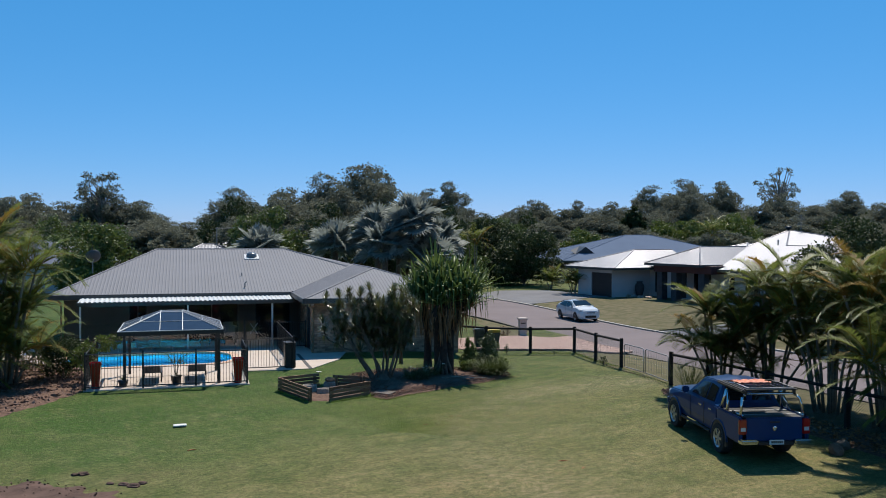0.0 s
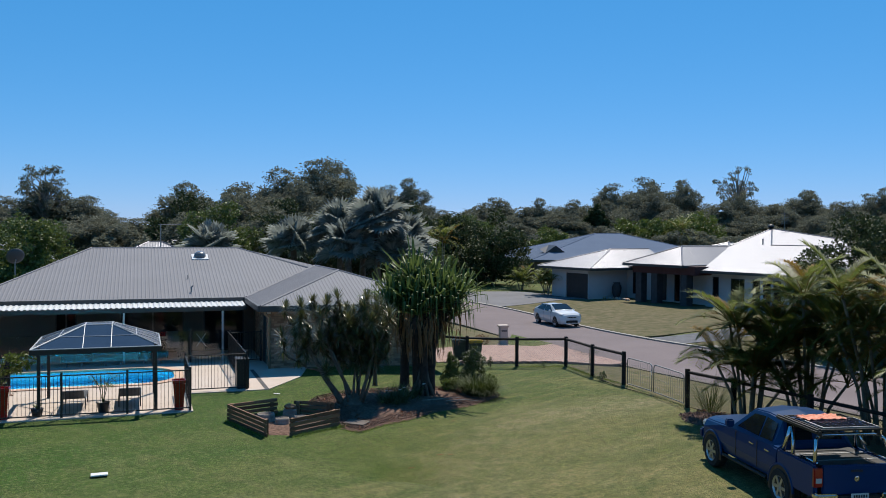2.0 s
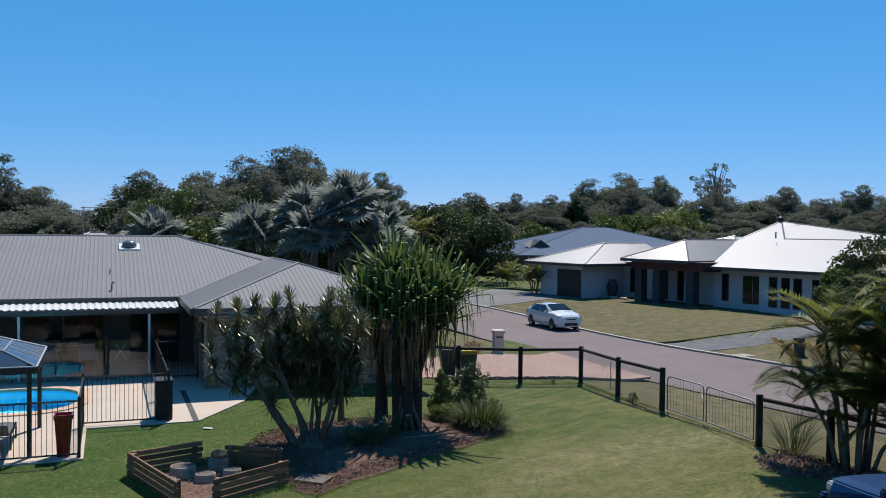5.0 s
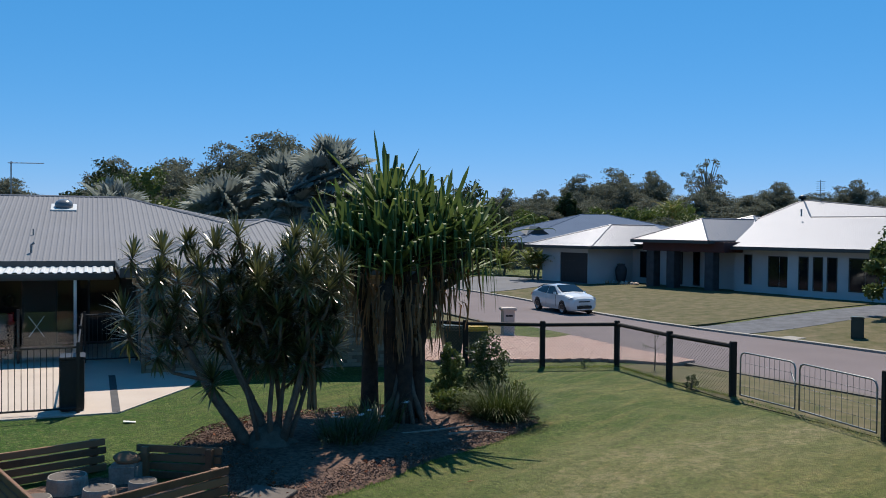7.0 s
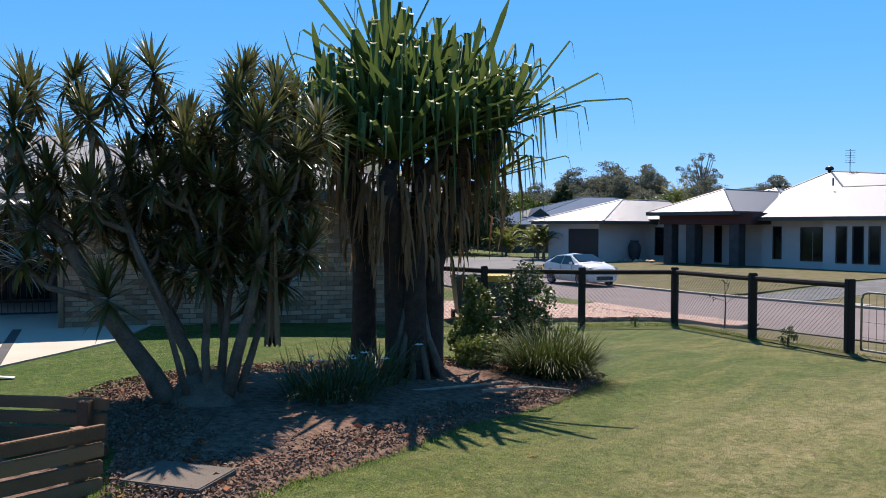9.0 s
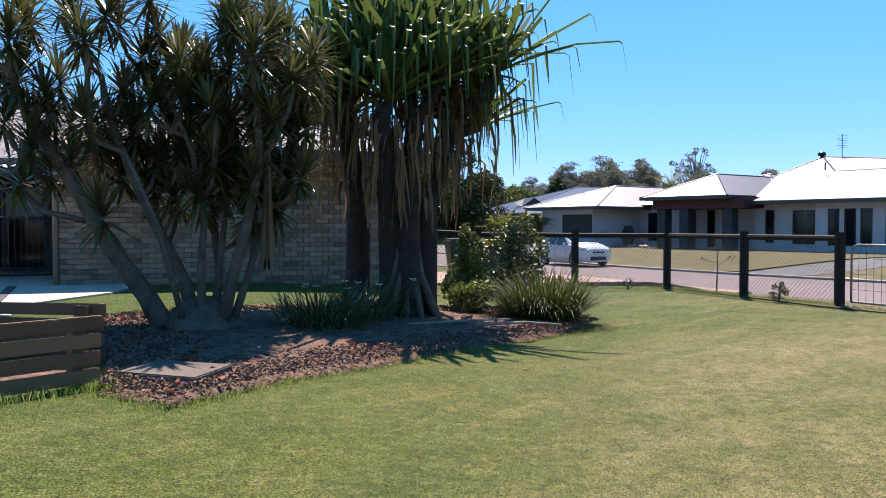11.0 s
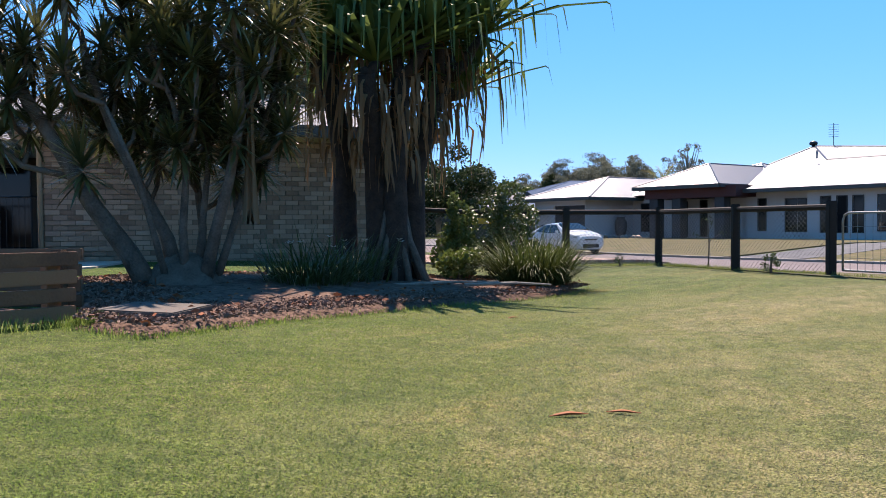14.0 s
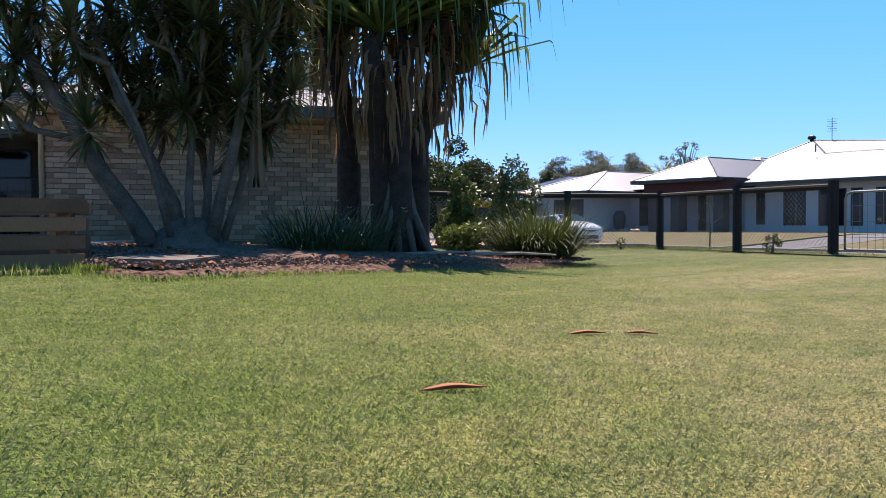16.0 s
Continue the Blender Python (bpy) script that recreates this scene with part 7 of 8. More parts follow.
def ute():
    rear, front = Vector((8.08, 22.83)), Vector((7.74, 25.8))
    ang = math.degrees(math.atan2(front.y - rear.y, front.x - rear.x))
    u = thing("utility_truck", "blue dual-cab utility truck with chrome bars parked on the lawn", "pickup truck", pose(rear.x, rear.y, gz(rear.x, rear.y), 0, 0, ang))
    S = [(3.78, [(0, .50), (.55, .50), (.68, .64), (.68, .82), (.62, .96), (.45, .99), (0, 1.01)]),
         (3.45, [(0, .44), (.76, .44), (.85, .66), (.86, .86), (.78, 1.03), (.58, 1.09), (0, 1.11)]),
         (2.6, [(0, .44), (.79, .44), (.87, .70), (.87, .92), (.83, 1.09), (.68, 1.16), (0, 1.19)]),
         (2.2, [(0, .44), (.80, .44), (.87, .70), (.87, .92), (.84, 1.12), (.72, 1.19), (0, 1.23)]),
         (1.5, [(0, .44), (.80, .44), (.87, .70), (.87, .92), (.84, 1.12), (.61, 1.66), (0, 1.72)]),
         (0.9, [(0, .44), (.80, .44), (.87, .70), (.87, .92), (.84, 1.12), (.61, 1.70), (0, 1.76)]),
         (0.36, [(0, .44), (.80, .44), (.87, .70), (.87, .92), (.84, 1.12), (.60, 1.66), (0, 1.72)]),
         (0.16, [(0, .44), (.80, .44), (.87, .70), (.87, .92), (.84, 1.12), (.66, 1.20), (0, 1.22)])]
    part("cab_body", loft(bmesh.new(), S), "car_blue", u, "glossy blue cab", smooth=False)
    for s in (1, -1):
        front_pane = [(1.88, s * .80, 1.20), (0.96, s * .815, 1.19), (0.96, s * .64, 1.60), (1.40, s * .645, 1.57)]
        part("side_window", panel(front_pane if s > 0 else front_pane[::-1], lift=0.012), "car_glass", u)
        part("side_window", panel([(0.90, s * .815, 1.19), (0.42, s * .81, 1.20), (0.46, s * .655, 1.56), (0.90, s * .64, 1.60)] if s > 0 else [(0.90, s * .64, 1.60), (0.46, s * .655, 1.56), (0.42, s * .81, 1.20), (0.90, s * .815, 1.19)], lift=0.014), "car_glass", u)
        for x in (1.85, 0.93):
            part("door_gap", boxes((x - 0.006, x + 0.006, s * 0.872 - 0.006, s * 0.872 + 0.006, 0.55, 1.1)), "black_plastic", u)
        for x in (1.15, 0.52):
            part("door_handle", boxes((x - 0.09, x + 0.09, s * 0.88 - 0.012, s * 0.88 + 0.012, 0.98, 1.01), bevel=0.006), "chrome", u)
        part("side_step", tube(bmesh.new(), [(2.45, s * 0.86, 0.42), (0.55, s * 0.86, 0.42)], 0.035, 8), "black_metal", u)
        part("mirror", boxes((1.92, 2.06, s * 0.86, s * 1.04, 1.16, 1.34), bevel=0.03), "car_blue", u)
        part("tub_side", boxes((-1.18, 0.14, s * 0.78, s * 0.875, 0.50, 1.13), bevel=0.03), "car_blue", u)
        arch(u, 2.99, s * 0.865, 0.46, "car_blue")
        arch(u, 0.0, s * 0.865, 0.46, "car_blue")
        wheel(u, 2.99, s * 0.77, 0.38, 0.26, 0.24)
        wheel(u, 0.0, s * 0.77, 0.38, 0.26, 0.24)
        tl = part("tail_light", boxes((-1.205, -1.13, s * 0.70, s * 0.882, 0.72, 1.08), bevel=0.015), "lamp_red", u, "red tail light")
        part("reverse_lens", boxes((-1.212, -1.2, s * 0.73, s * 0.85, 0.80, 0.89)), "lamp_clear", tl)
        part("rear_bumper_end", boxes((-1.32, -1.10, s * 0.45, s * 0.88, 0.50, 0.62), bevel=0.03), "chrome", u)
        part("headlight", boxes((3.46, 3.66, s * 0.60, s * 0.80, 0.82, 0.98), bevel=0.03), "lamp_clear", u)
        # sports bar hoops and rack legs
        part("sports_bar", tube(bmesh.new(), [(0.02, s * 0.80, 1.13), (-0.06, s * 0.70, 1.60), (-0.10, s * 0.66, 1.64), (-0.34, s * 0.80, 1.15)], 0.038, 8), "chrome", u, smooth=True)
        part("rack_leg", tube(bmesh.new(), [(-1.08, s * 0.80, 1.13), (-0.98, s * 0.72, 1.55), (-0.94, s * 0.66, 1.60)], 0.035, 8), "chrome", u, smooth=True)
        part("tub_rail", tube(bmesh.new(), [(-1.12, s * 0.76, 1.15), (-0.55, s * 0.76, 1.16)], 0.022, 8), "chrome", u, smooth=True)
    part("windscreen", panel([(2.12, 0.68, 1.24), (2.12, -0.68, 1.24), (1.52, -0.57, 1.67), (1.52, 0.57, 1.67)], lift=-0.002, thick=-0.02), "car_glass", u)
    part("rear_window", panel([(0.195, -0.60, 1.27), (0.195, 0.60, 1.27), (0.335, 0.55, 1.62), (0.335, -0.55, 1.62)], lift=-0.012, thick=-0.02), "car_glass", u)
    part("tailgate", boxes((-1.19, -1.12, -0.70, 0.70, 0.56, 1.12), bevel=0.02), "car_blue", u)
    part("tailgate_handle", boxes((-1.203, -1.188, -0.12, 0.12, 0.99, 1.03), bevel=0.004), "black_plastic", u)
    part("tub_floor", boxes((-1.13, 0.14, -0.79, 0.79, 0.55, 0.62)), "black_plastic", u)
    part("tonneau", boxes((-1.10, 0.12, -0.74, 0.74, 1.085, 1.11), bevel=0.01), "black_plastic", u, "dark soft tonneau cover")
    for x in (-0.78, -0.3):
        part("tonneau_strap", boxes((x - 0.02, x + 0.02, -0.73, 0.73, 1.112, 1.12)), "galv", u)
    part("rear_bumper", boxes((-1.28, -1.12, -0.45, 0.45, 0.48, 0.56), bevel=0.02), "black_plastic", u)
    plate = part("number_plate", boxes((-1.305, -1.285, -0.18, 0.18, 0.50, 0.61), bevel=0.004), "plate", u, "white number plate")
    for k in range(6):
        part("plate_mark", boxes((-1.309, -1.304, -0.145 + k * 0.05, -0.112 + k * 0.05, 0.53, 0.585)), "black_plastic", plate)
    part("badge", lathe(bmesh.new(), [(0.0, 0), (0.055, 0), (0.055, 0.012), (0.03, 0.016), (0.0, 0.012)], 16), "chrome", u).matrix_basis = pose(-1.192, 0, 0.86, 0, -90, 0)
    # rear hoop, rack, solar panel, cloth and awning
    part("rear_hoop", tube(bmesh.new(), [(-0.94, -0.66, 1.60), (-0.90, -0.58, 1.64), (-0.90, 0.58, 1.64), (-0.94, 0.66, 1.60)], 0.035, 8), "chrome", u, smooth=True)
    rack = part("roof_rack", boxes((-1.05, 0.3, 0.60, 0.64, 1.74, 1.77), (-1.05, 0.3, -0.64, -0.60, 1.74, 1.77), (-1.05, -1.0, -0.60, 0.60, 1.74, 1.77), (-0.32, -0.27, -0.60, 0.60, 1.74, 1.77), (0.25, 0.3, -0.60, 0.60, 1.74, 1.77)), "black_metal", u)
    for x, z in ((-0.93, 1.62), (-0.12, 1.62)):
        for s in (1, -1):
            part("rack_foot", boxes((x - 0.03, x + 0.03, s * 0.58, s * 0.64, z, 1.745)), "black_metal", u)
    sp = part("solar_panel", boxes((-1.0, -0.2, -0.58, 0.58, 1.772, 1.80)), "galv", u, "solar panel on the rack")
    for i in range(4):
        for j in range(6):
            part("solar_cell", boxes((-0.975 + i * 0.19, -0.80 + i * 0.19, -0.545 + j * 0.184, -0.375 + j * 0.184, 1.80, 1.804)), "solar", sp)
    part("awning", boxes((-1.08, 0.42, 0.66, 0.76, 1.68, 1.77), bevel=0.03), "black_plastic", u, "black roll-out awning bag")
    cb = bmesh.new()
    bmesh.ops.create_grid(cb, x_segments=14, y_segments=18, size=0.5)
    for v in cb.verts:
        v.co = (-0.20 + v.co.x * (0.42 + 0.12 * noise.noise((v.co.y * 3, 2, 0))), 0.14 + v.co.y * 0.85 + 0.10 * noise.noise((v.co.x * 4, 1, 0)), 1.80 + 0.06 * abs(noise.noise((v.co.x * 9, v.co.y * 9, 4))) + 0.012)
    bmesh.ops.solidify(cb, geom=cb.faces[:], thickness=0.015)
    part("cloth", cb, "orange_cloth", u, "crumpled orange cloth on the rack", smooth=True)
    part("front_bumper", boxes((3.76, 3.94, -0.75, 0.75, 0.48, 0.72), bevel=0.04), "car_blue", u)


ute()


def sedan():
    u = thing("sedan", "white four-door sedan standing at the kerb", "car", pose(9.1, 60.25, 0.02 - DIP, 0, 0, -72) @ Matrix.Diagonal((0.92, 0.92, 0.93, 1)))
    S = [(2.14, [(0, .25), (.48, .25), (.62, .42), (.62, .60), (.57, .74), (.38, .79), (0, .81)]),
         (1.98, [(0, .20), (.70, .22), (.80, .42), (.80, .64), (.73, .85), (.5, .91), (0, .93)]),
         (1.5, [(0, .18), (.74, .2), (.84, .45), (.85, .68), (.80, .95), (.60, 1.01), (0, 1.04)]),
         (1.08, [(0, .18), (.74, .2), (.84, .45), (.85, .68), (.81, .98), (.68, 1.05), (0, 1.09)]),
         (0.22, [(0, .18), (.74, .2), (.84, .45), (.85, .68), (.80, .95), (.57, 1.38), (0, 1.43)]),
         (-0.45, [(0, .18), (.74, .2), (.84, .45), (.85, .70), (.80, .97), (.57, 1.40), (0, 1.45)]),
         (-1.15, [(0, .18), (.74, .2), (.84, .45), (.85, .72), (.79, 1.0), (.55, 1.33), (0, 1.38)]),
         (-1.75, [(0, .2), (.74, .22), (.83, .47), (.84, .74), (.77, 1.02), (.62, 1.10), (0, 1.13)]),
         (-1.98, [(0, .25), (.70, .27), (.80, .5), (.80, .74), (.72, .98), (.58, 1.05), (0, 1.07)]),
         (-2.16, [(0, .32), (.58, .34), (.70, .52), (.70, .72), (.64, .90), (.5, .95), (0, .96)])]
    part("body", loft(bmesh.new(), S), "car_white", u, "glossy white body")
    part("windscreen", panel([(1.0, 0.64, 1.105), (1.0, -0.64, 1.105), (0.28, -0.54, 1.40), (0.28, 0.54, 1.40)], lift=-0.03, thick=-0.05), "car_glass", u)
    part("rear_window", panel([(-1.22, 0.50, 1.34), (-1.22, -0.50, 1.34), (-1.70, -0.57, 1.15), (-1.70, 0.57, 1.15)], lift=-0.03, thick=-0.05), "car_glass", u)
    for s in (1, -1):
        a = [(0.86, s * .80, 0.965), (-0.28, s * .80, 0.95), (-0.28, s * .605, 1.345), (0.18, s * .60, 1.335)]
        b = [(-0.34, s * .80, 0.95), (-1.46, s * .775, 1.03), (-1.08, s * .585, 1.31), (-0.34, s * .605, 1.345)]
        for w in (a, b):
            part("side_window", panel(w if s > 0 else w[::-1], lift=0.012), "car_glass", u)
        part("headlight", boxes((1.76, 2.06, s * 0.50, s * 0.775, 0.70, 0.87), bevel=0.05), "lamp_clear", u)
        part("tail_light", boxes((-2.14, -1.95, s * 0.50, s * 0.76, 0.74, 0.90), bevel=0.03), "lamp_red", u)
        part("fog_light", boxes((2.02, 2.12, s * 0.52, s * 0.64, 0.36, 0.48), bevel=0.02), "black_plastic", u)
        part("mirror", boxes((0.62, 0.76, s * 0.84, s * 0.98, 0.97, 1.09), bevel=0.03), "car_white", u)
        part("door_handle", boxes((-0.22, -0.06, s * 0.845, s * 0.865, 0.83, 0.86)), "car_white", u)
        for x in (0.68, -0.31):
            part("door_gap", boxes((x - 0.006, x + 0.006, s * 0.852 - 0.004, s * 0.852 + 0.004, 0.35, 0.93)), "black_plastic", u)
        arch(u, 1.32, s * 0.838, 0.34, "car_white", 0.02)
        arch(u, -1.25, s * 0.838, 0.34, "car_white", 0.02)
        wheel(u, 1.32, s * 0.76, 0.31, 0.19, 0.21, 7)
        wheel(u, -1.25, s * 0.76, 0.31, 0.19, 0.21, 7)
    part("grille", boxes((2.08, 2.16, -0.44, 0.44, 0.30, 0.48), bevel=0.02), "black_plastic", u)
    part("grille", boxes((2.08, 2.15, -0.34, 0.34, 0.62, 0.72), bevel=0.02), "black_plastic", u)
    part("number_plate", boxes((2.155, 2.17, -0.18, 0.18, 0.49, 0.59)), "plate", u)


sedan()


# ---- fire pit of slatted timber panels round stumps ----
def pit_panel(p, q, h, seed, z):
    rng = random.Random(seed)
    p, q = Vector((*p, 0)), Vector((*q, 0))
    d = q - p
    L = d.length
    m = Matrix.Translation((p.x, p.y, z)) @ Matrix.Rotation(math.atan2(d.y, d.x), 4, "Z")
    t = thing("timber_screen", "low dark timber slat screen round the fire pit", "timber screen", m, "screens round the fire pit")
    n = 4
    pitch = h / n
    for i in range(n):
        part("slat", boxes((rng.uniform(-0.03, 0.0), L + rng.uniform(0, 0.03), -0.022, 0.022, i * pitch + 0.014, (i + 1) * pitch - 0.012), bevel=0.005), "pit_wood", t)
    for x in (0.12, L - 0.12):
        part("post", boxes((x - 0.045, x + 0.045, 0.023, 0.11, -0.1, h - 0.02), bevel=0.006), "pit_wood", t)


PA, PB, PD, PC, PK, PF, PE = (-5.2, 29.5), (-3.85, 27.55), (-3.25, 27.65), (-2.12, 28.85), (-2.35, 29.75), (-3.45, 30.0), (-4.0, 30.35)
pz = gz(-3.7, 29)
pit_panel(PA, PB, 0.46, 1, pz)
pit_panel(PA, PE, 0.46, 2, pz)
pit_panel(PK, PF, 0.46, 3, pz)
pit_panel(PD, PC, 0.46, 4, pz)
garden_bed([(-4.9, 29.4), (-3.85, 27.8), (-3.3, 27.7), (-2.3, 28.9), (-2.5, 29.6), (-3.5, 29.9), (-4.0, 30.1)], (-3.6, 29.0), "stony gravel floor of the fire pit", 0.03)
for x, y, r, h, seed in ((-4.15, 29.35, 0.28, 0.30, 1), (-3.65, 28.95, 0.22, 0.26, 2), (-3.2, 29.2, 0.2, 0.27, 3), (-4.3, 28.75, 0.2, 0.22, 4)):
    rng = random.Random(seed)
    st = thing("tree_stump", "sawn weathered log stump used as a seat", "stump", pose(x, y, gz(x, y)), "stump seats")
    r, h = r * 0.88, h - 0.07
    bm = lathe(bmesh.new(), [(r * 1.06, 0), (r, h * 0.5), (r * 0.98, h - 0.03), (r * 0.93, h)], 18)
    for v in bm.verts:
        k = 1 + 0.07 * noise.noise((v.co.x * 9, v.co.y * 9, seed))
        v.co.x, v.co.y = v.co.x * k, v.co.y * k
    part("log", bm, "stone", st)
    part("sawn_face", lathe(bmesh.new(), [(r * 0.86, h + 0.002), (r * 0.5, h + 0.006), (0, h + 0.004)], 18), "slab", st, "pale sawn end grain")
rk = bmesh.new()
bmesh.ops.create_icosphere(rk, subdivisions=3, radius=0.14)
for v in rk.verts:
    v.co *= 1 + 0.3 * noise.noise(v.co * 6)
tagged(to_object("rock", rk, "pit_wood"), "rounded reddish rock on the fire pit's edge", "rock").matrix_basis = pose(-3.55, 29.75, gz(-3.5, 29.7) + 0.33) @ Matrix.Diagonal((1.25, 1, 0.62, 1))
rock_post = thing("stone_block", "rough stone block carrying a rounded rock", "stone", pose(-3.55, 29.75, gz(-3.5, 29.7) - 0.03))
part("block", boxes((-0.18, 0.18, -0.16, 0.16, 0, 0.31), bevel=0.03), "stone", rock_post)
for x, y, a, w in ((-1.66, 29.02, -22, 0.60),):
    tagged(to_object("paving_slab", boxes((-w / 2, w / 2, -0.24, 0.24, 0, 0.045), bevel=0.008), "slab"), "flat grey concrete paving slab on the mulch", "paver").matrix_basis = pose(x, y, gz(x, y) + 0.060, 1.5, 1, a)
branch = thing("fallen_branch", "dead fallen branches lying on the mulch", "branch", pose(0.6, 32.6, bed_z(0.6, 32.6)))
part("stick", tube(bmesh.new(), [(-0.6, -0.1, 0.05), (0.1, 0.1, 0.07), (0.8, 0.55, 0.04)], [0.018, 0.016, 0.008], 6), "stone", branch)
part("stick", tube(bmesh.new(), [(0.3, -0.1, 0.05), (0.9, 0.1, 0.05), (1.3, 0.0, 0.03)], [0.02, 0.018, 0.01], 6), "stone", branch)
sheath = thing("dead_frond", "brown dead leaf sheath hanging in the dracaena", "leaf", pose(-1.26, 31.25, 1.05))
sb = bmesh.new()
bmesh.ops.create_grid(sb, x_segments=10, y_segments=8, size=0.5)
for v in sb.verts:
    w = 0.07 + 0.09 * (0.5 - v.co.y) ** 2
    v.co = (v.co.x * w, 0.03 * math.cos(v.co.x * 14) + 0.02 * v.co.y, 0.45 + v.co.y * 1.15 - 0.04 * abs(math.sin(v.co.x * 11)) * (0.5 - v.co.y))
bmesh.ops.solidify(sb, geom=sb.faces[:], thickness=0.006)
part("sheath", sb, "dead_leaf", sheath, smooth=True)


# ---- pool furniture ----
def tall_pot(u, v):
    t = thing("planter_pot", "tall tapered glossy red planter pot by the pool fence", "pot", HOUSE @ pose(u, v, DECK_Z), "red pots by the pool")
    bm = bmesh.new()
    for (w, z), (w2, z2) in zip([(0.13, 0), (0.155, 0.35), (0.19, 0.78), (0.205, 0.8)], [(0.155, 0.35), (0.19, 0.78), (0.205, 0.8), (0.205, 0.86)]):
        pass
    lathe(bm, [(0.17, 0), (0.19, 0.3), (0.235, 0.76), (0.26, 0.78), (0.26, 0.86), (0.22, 0.86), (0.21, 0.78), (0.0, 0.76)], 4)
    bmesh.ops.bevel(bm, geom=bm.edges[:], offset=0.012, segments=2, affect="EDGES", clamp_overlap=True)
    bmesh.ops.rotate(bm, cent=(0, 0, 0), matrix=Matrix.Rotation(radians(45), 3, "Z"), verts=bm.verts)
    part("pot", bm, "red_glaze", t)


tall_pot(-3.1, -6.05)
tall_pot(-7.7, -6.0)


def lounger(u, v):
    t = thing("sun_lounger", "grey sling sun lounger with a raised back", "sun lounger", HOUSE @ pose(u, v, DECK_Z, 0, 0, -90), "pool loungers")
    for s in (0.3, -0.3):
        part("side_rail", tube(bmesh.new(), [(-0.95, s, 0.32), (0.35, s, 0.32)], 0.018, 6), "black_metal", t)
        for x in (-0.85, 0.25):
            part("leg", tube(bmesh.new(), [(x, s, 0), (x, s, 0.32)], 0.018, 6), "black_metal", t)
    part("seat_sling", boxes((-0.95, 0.35, -0.29, 0.29, 0.325, 0.345)), "sling", t)
    b = part("back_sling", boxes((0, 0.6, -0.29, 0.29, -0.01, 0.012)), "sling", t)
    b.matrix_basis = pose(0.36, 0, 0.34, 0, -30, 0)


lounger(-5.95, -5.0)
lounger(-4.45, -5.0)
pp = thing("potted_plant", "spindly green plant in a black pot", "potted plant", HOUSE @ pose(-5.15, -5.9, DECK_Z))
part("pot", lathe(bmesh.new(), [(0.12, 0), (0.18, 0.28), (0.2, 0.3), (0.17, 0.3), (0.16, 0.26), (0, 0.26)], 16), "black_plastic", pp, smooth=True)
prng = random.Random(3)
PL = Leaves()
for k in range(7):
    a = k * 0.9
    e = Vector((math.cos(a) * 0.38, math.sin(a) * 0.25, 1.0 + 0.2 * prng.random()))
    part("stem", tube(bmesh.new(), [(0, 0, 0.25), (e.x * 0.3, e.y * 0.3, 0.75), e], [0.012, 0.009, 0.004], 5), "shrub", pp)
    for j in range(9):
        q = Vector((0, 0, 0.3)).lerp(e, 0.5 + 0.5 * j / 9)
        PL.blade(q, (math.cos(a + j) * 0.7, math.sin(a + j) * 0.7, 0.2), 0.2, 0.05, 0.4, 2)
PL.mesh("foliage", "light_green", pp)
p2 = thing("potted_plant", "small plant in a dark pot inside the fence", "potted plant", HOUSE @ pose(-6.85, -5.9, DECK_Z))
part("pot", lathe(bmesh.new(), [(0.12, 0), (0.17, 0.22), (0.15, 0.22), (0, 0.2)], 16), "black_plastic", p2, smooth=True)
PL = Leaves()
for k in range(26):
    PL.blade((0, 0, 0.2), (math.cos(k * 2.4), math.sin(k * 2.4), 1.0), 0.22, 0.03, 0.3, 2)
PL.mesh("foliage", "shrub", p2)
pump = thing("pump_cabinet", "black plastic pump cabinet at the fence corner", "cabinet", HOUSE @ pose(-0.98, -3.0, DECK_Z))
part("body", boxes((-0.2, 0.2, -0.3, 0.3, 0, 0.92), bevel=0.02), "black_plastic", pump)
part("lid", boxes((-0.22, 0.22, -0.32, 0.32, 0.92, 0.97), bevel=0.015), "black_plastic", pump)
bbq = thing("barbecue", "black hooded barbecue under the verandah", "barbecue", HOUSE @ pose(-6.45, 3.9, DECK_Z))
part("cart", boxes((-0.55, 0.55, -0.28, 0.28, 0.08, 0.85), bevel=0.015), "black_plastic", bbq)
part("hood", tube(bmesh.new(), [(-0.5, 0, 0.95), (0.5, 0, 0.95)], 0.26, 16), "black_metal", bbq, smooth=True)
part("handle", tube(bmesh.new(), [(-0.3, -0.3, 1.0), (0.3, -0.3, 1.0)], 0.015, 8), "chrome", bbq)
table = thing("outdoor_table", "dark outdoor dining table under the verandah", "table", HOUSE @ pose(-3.4, 5.2, DECK_Z))
part("tabletop", boxes((-0.9, 0.9, -0.45, 0.45, 0.70, 0.75), bevel=0.01), "dark_door", table)
for x in (-0.8, 0.8):
    for y in (-0.36, 0.36):
        part("leg", boxes((x - 0.04, x + 0.04, y - 0.04, y + 0.04, 0, 0.70)), "dark_door", table)


def outdoor_chair(u, v, a):
    c = thing("outdoor_chair", "dark outdoor dining chair under the verandah", "chair", HOUSE @ pose(u, v, DECK_Z, 0, 0, a), "verandah chairs")
    part("seat", boxes((-0.24, 0.24, -0.24, 0.24, 0.42, 0.46), bevel=0.01), "sling", c)
    part("backrest", boxes((-0.24, 0.24, 0.21, 0.24, 0.46, 0.9), bevel=0.01), "sling", c)
    for x in (-0.21, 0.21):
        for y in (-0.21, 0.21):
            part("leg", boxes((x - 0.02, x + 0.02, y - 0.02, y + 0.02, 0, 0.42)), "black_metal", c)


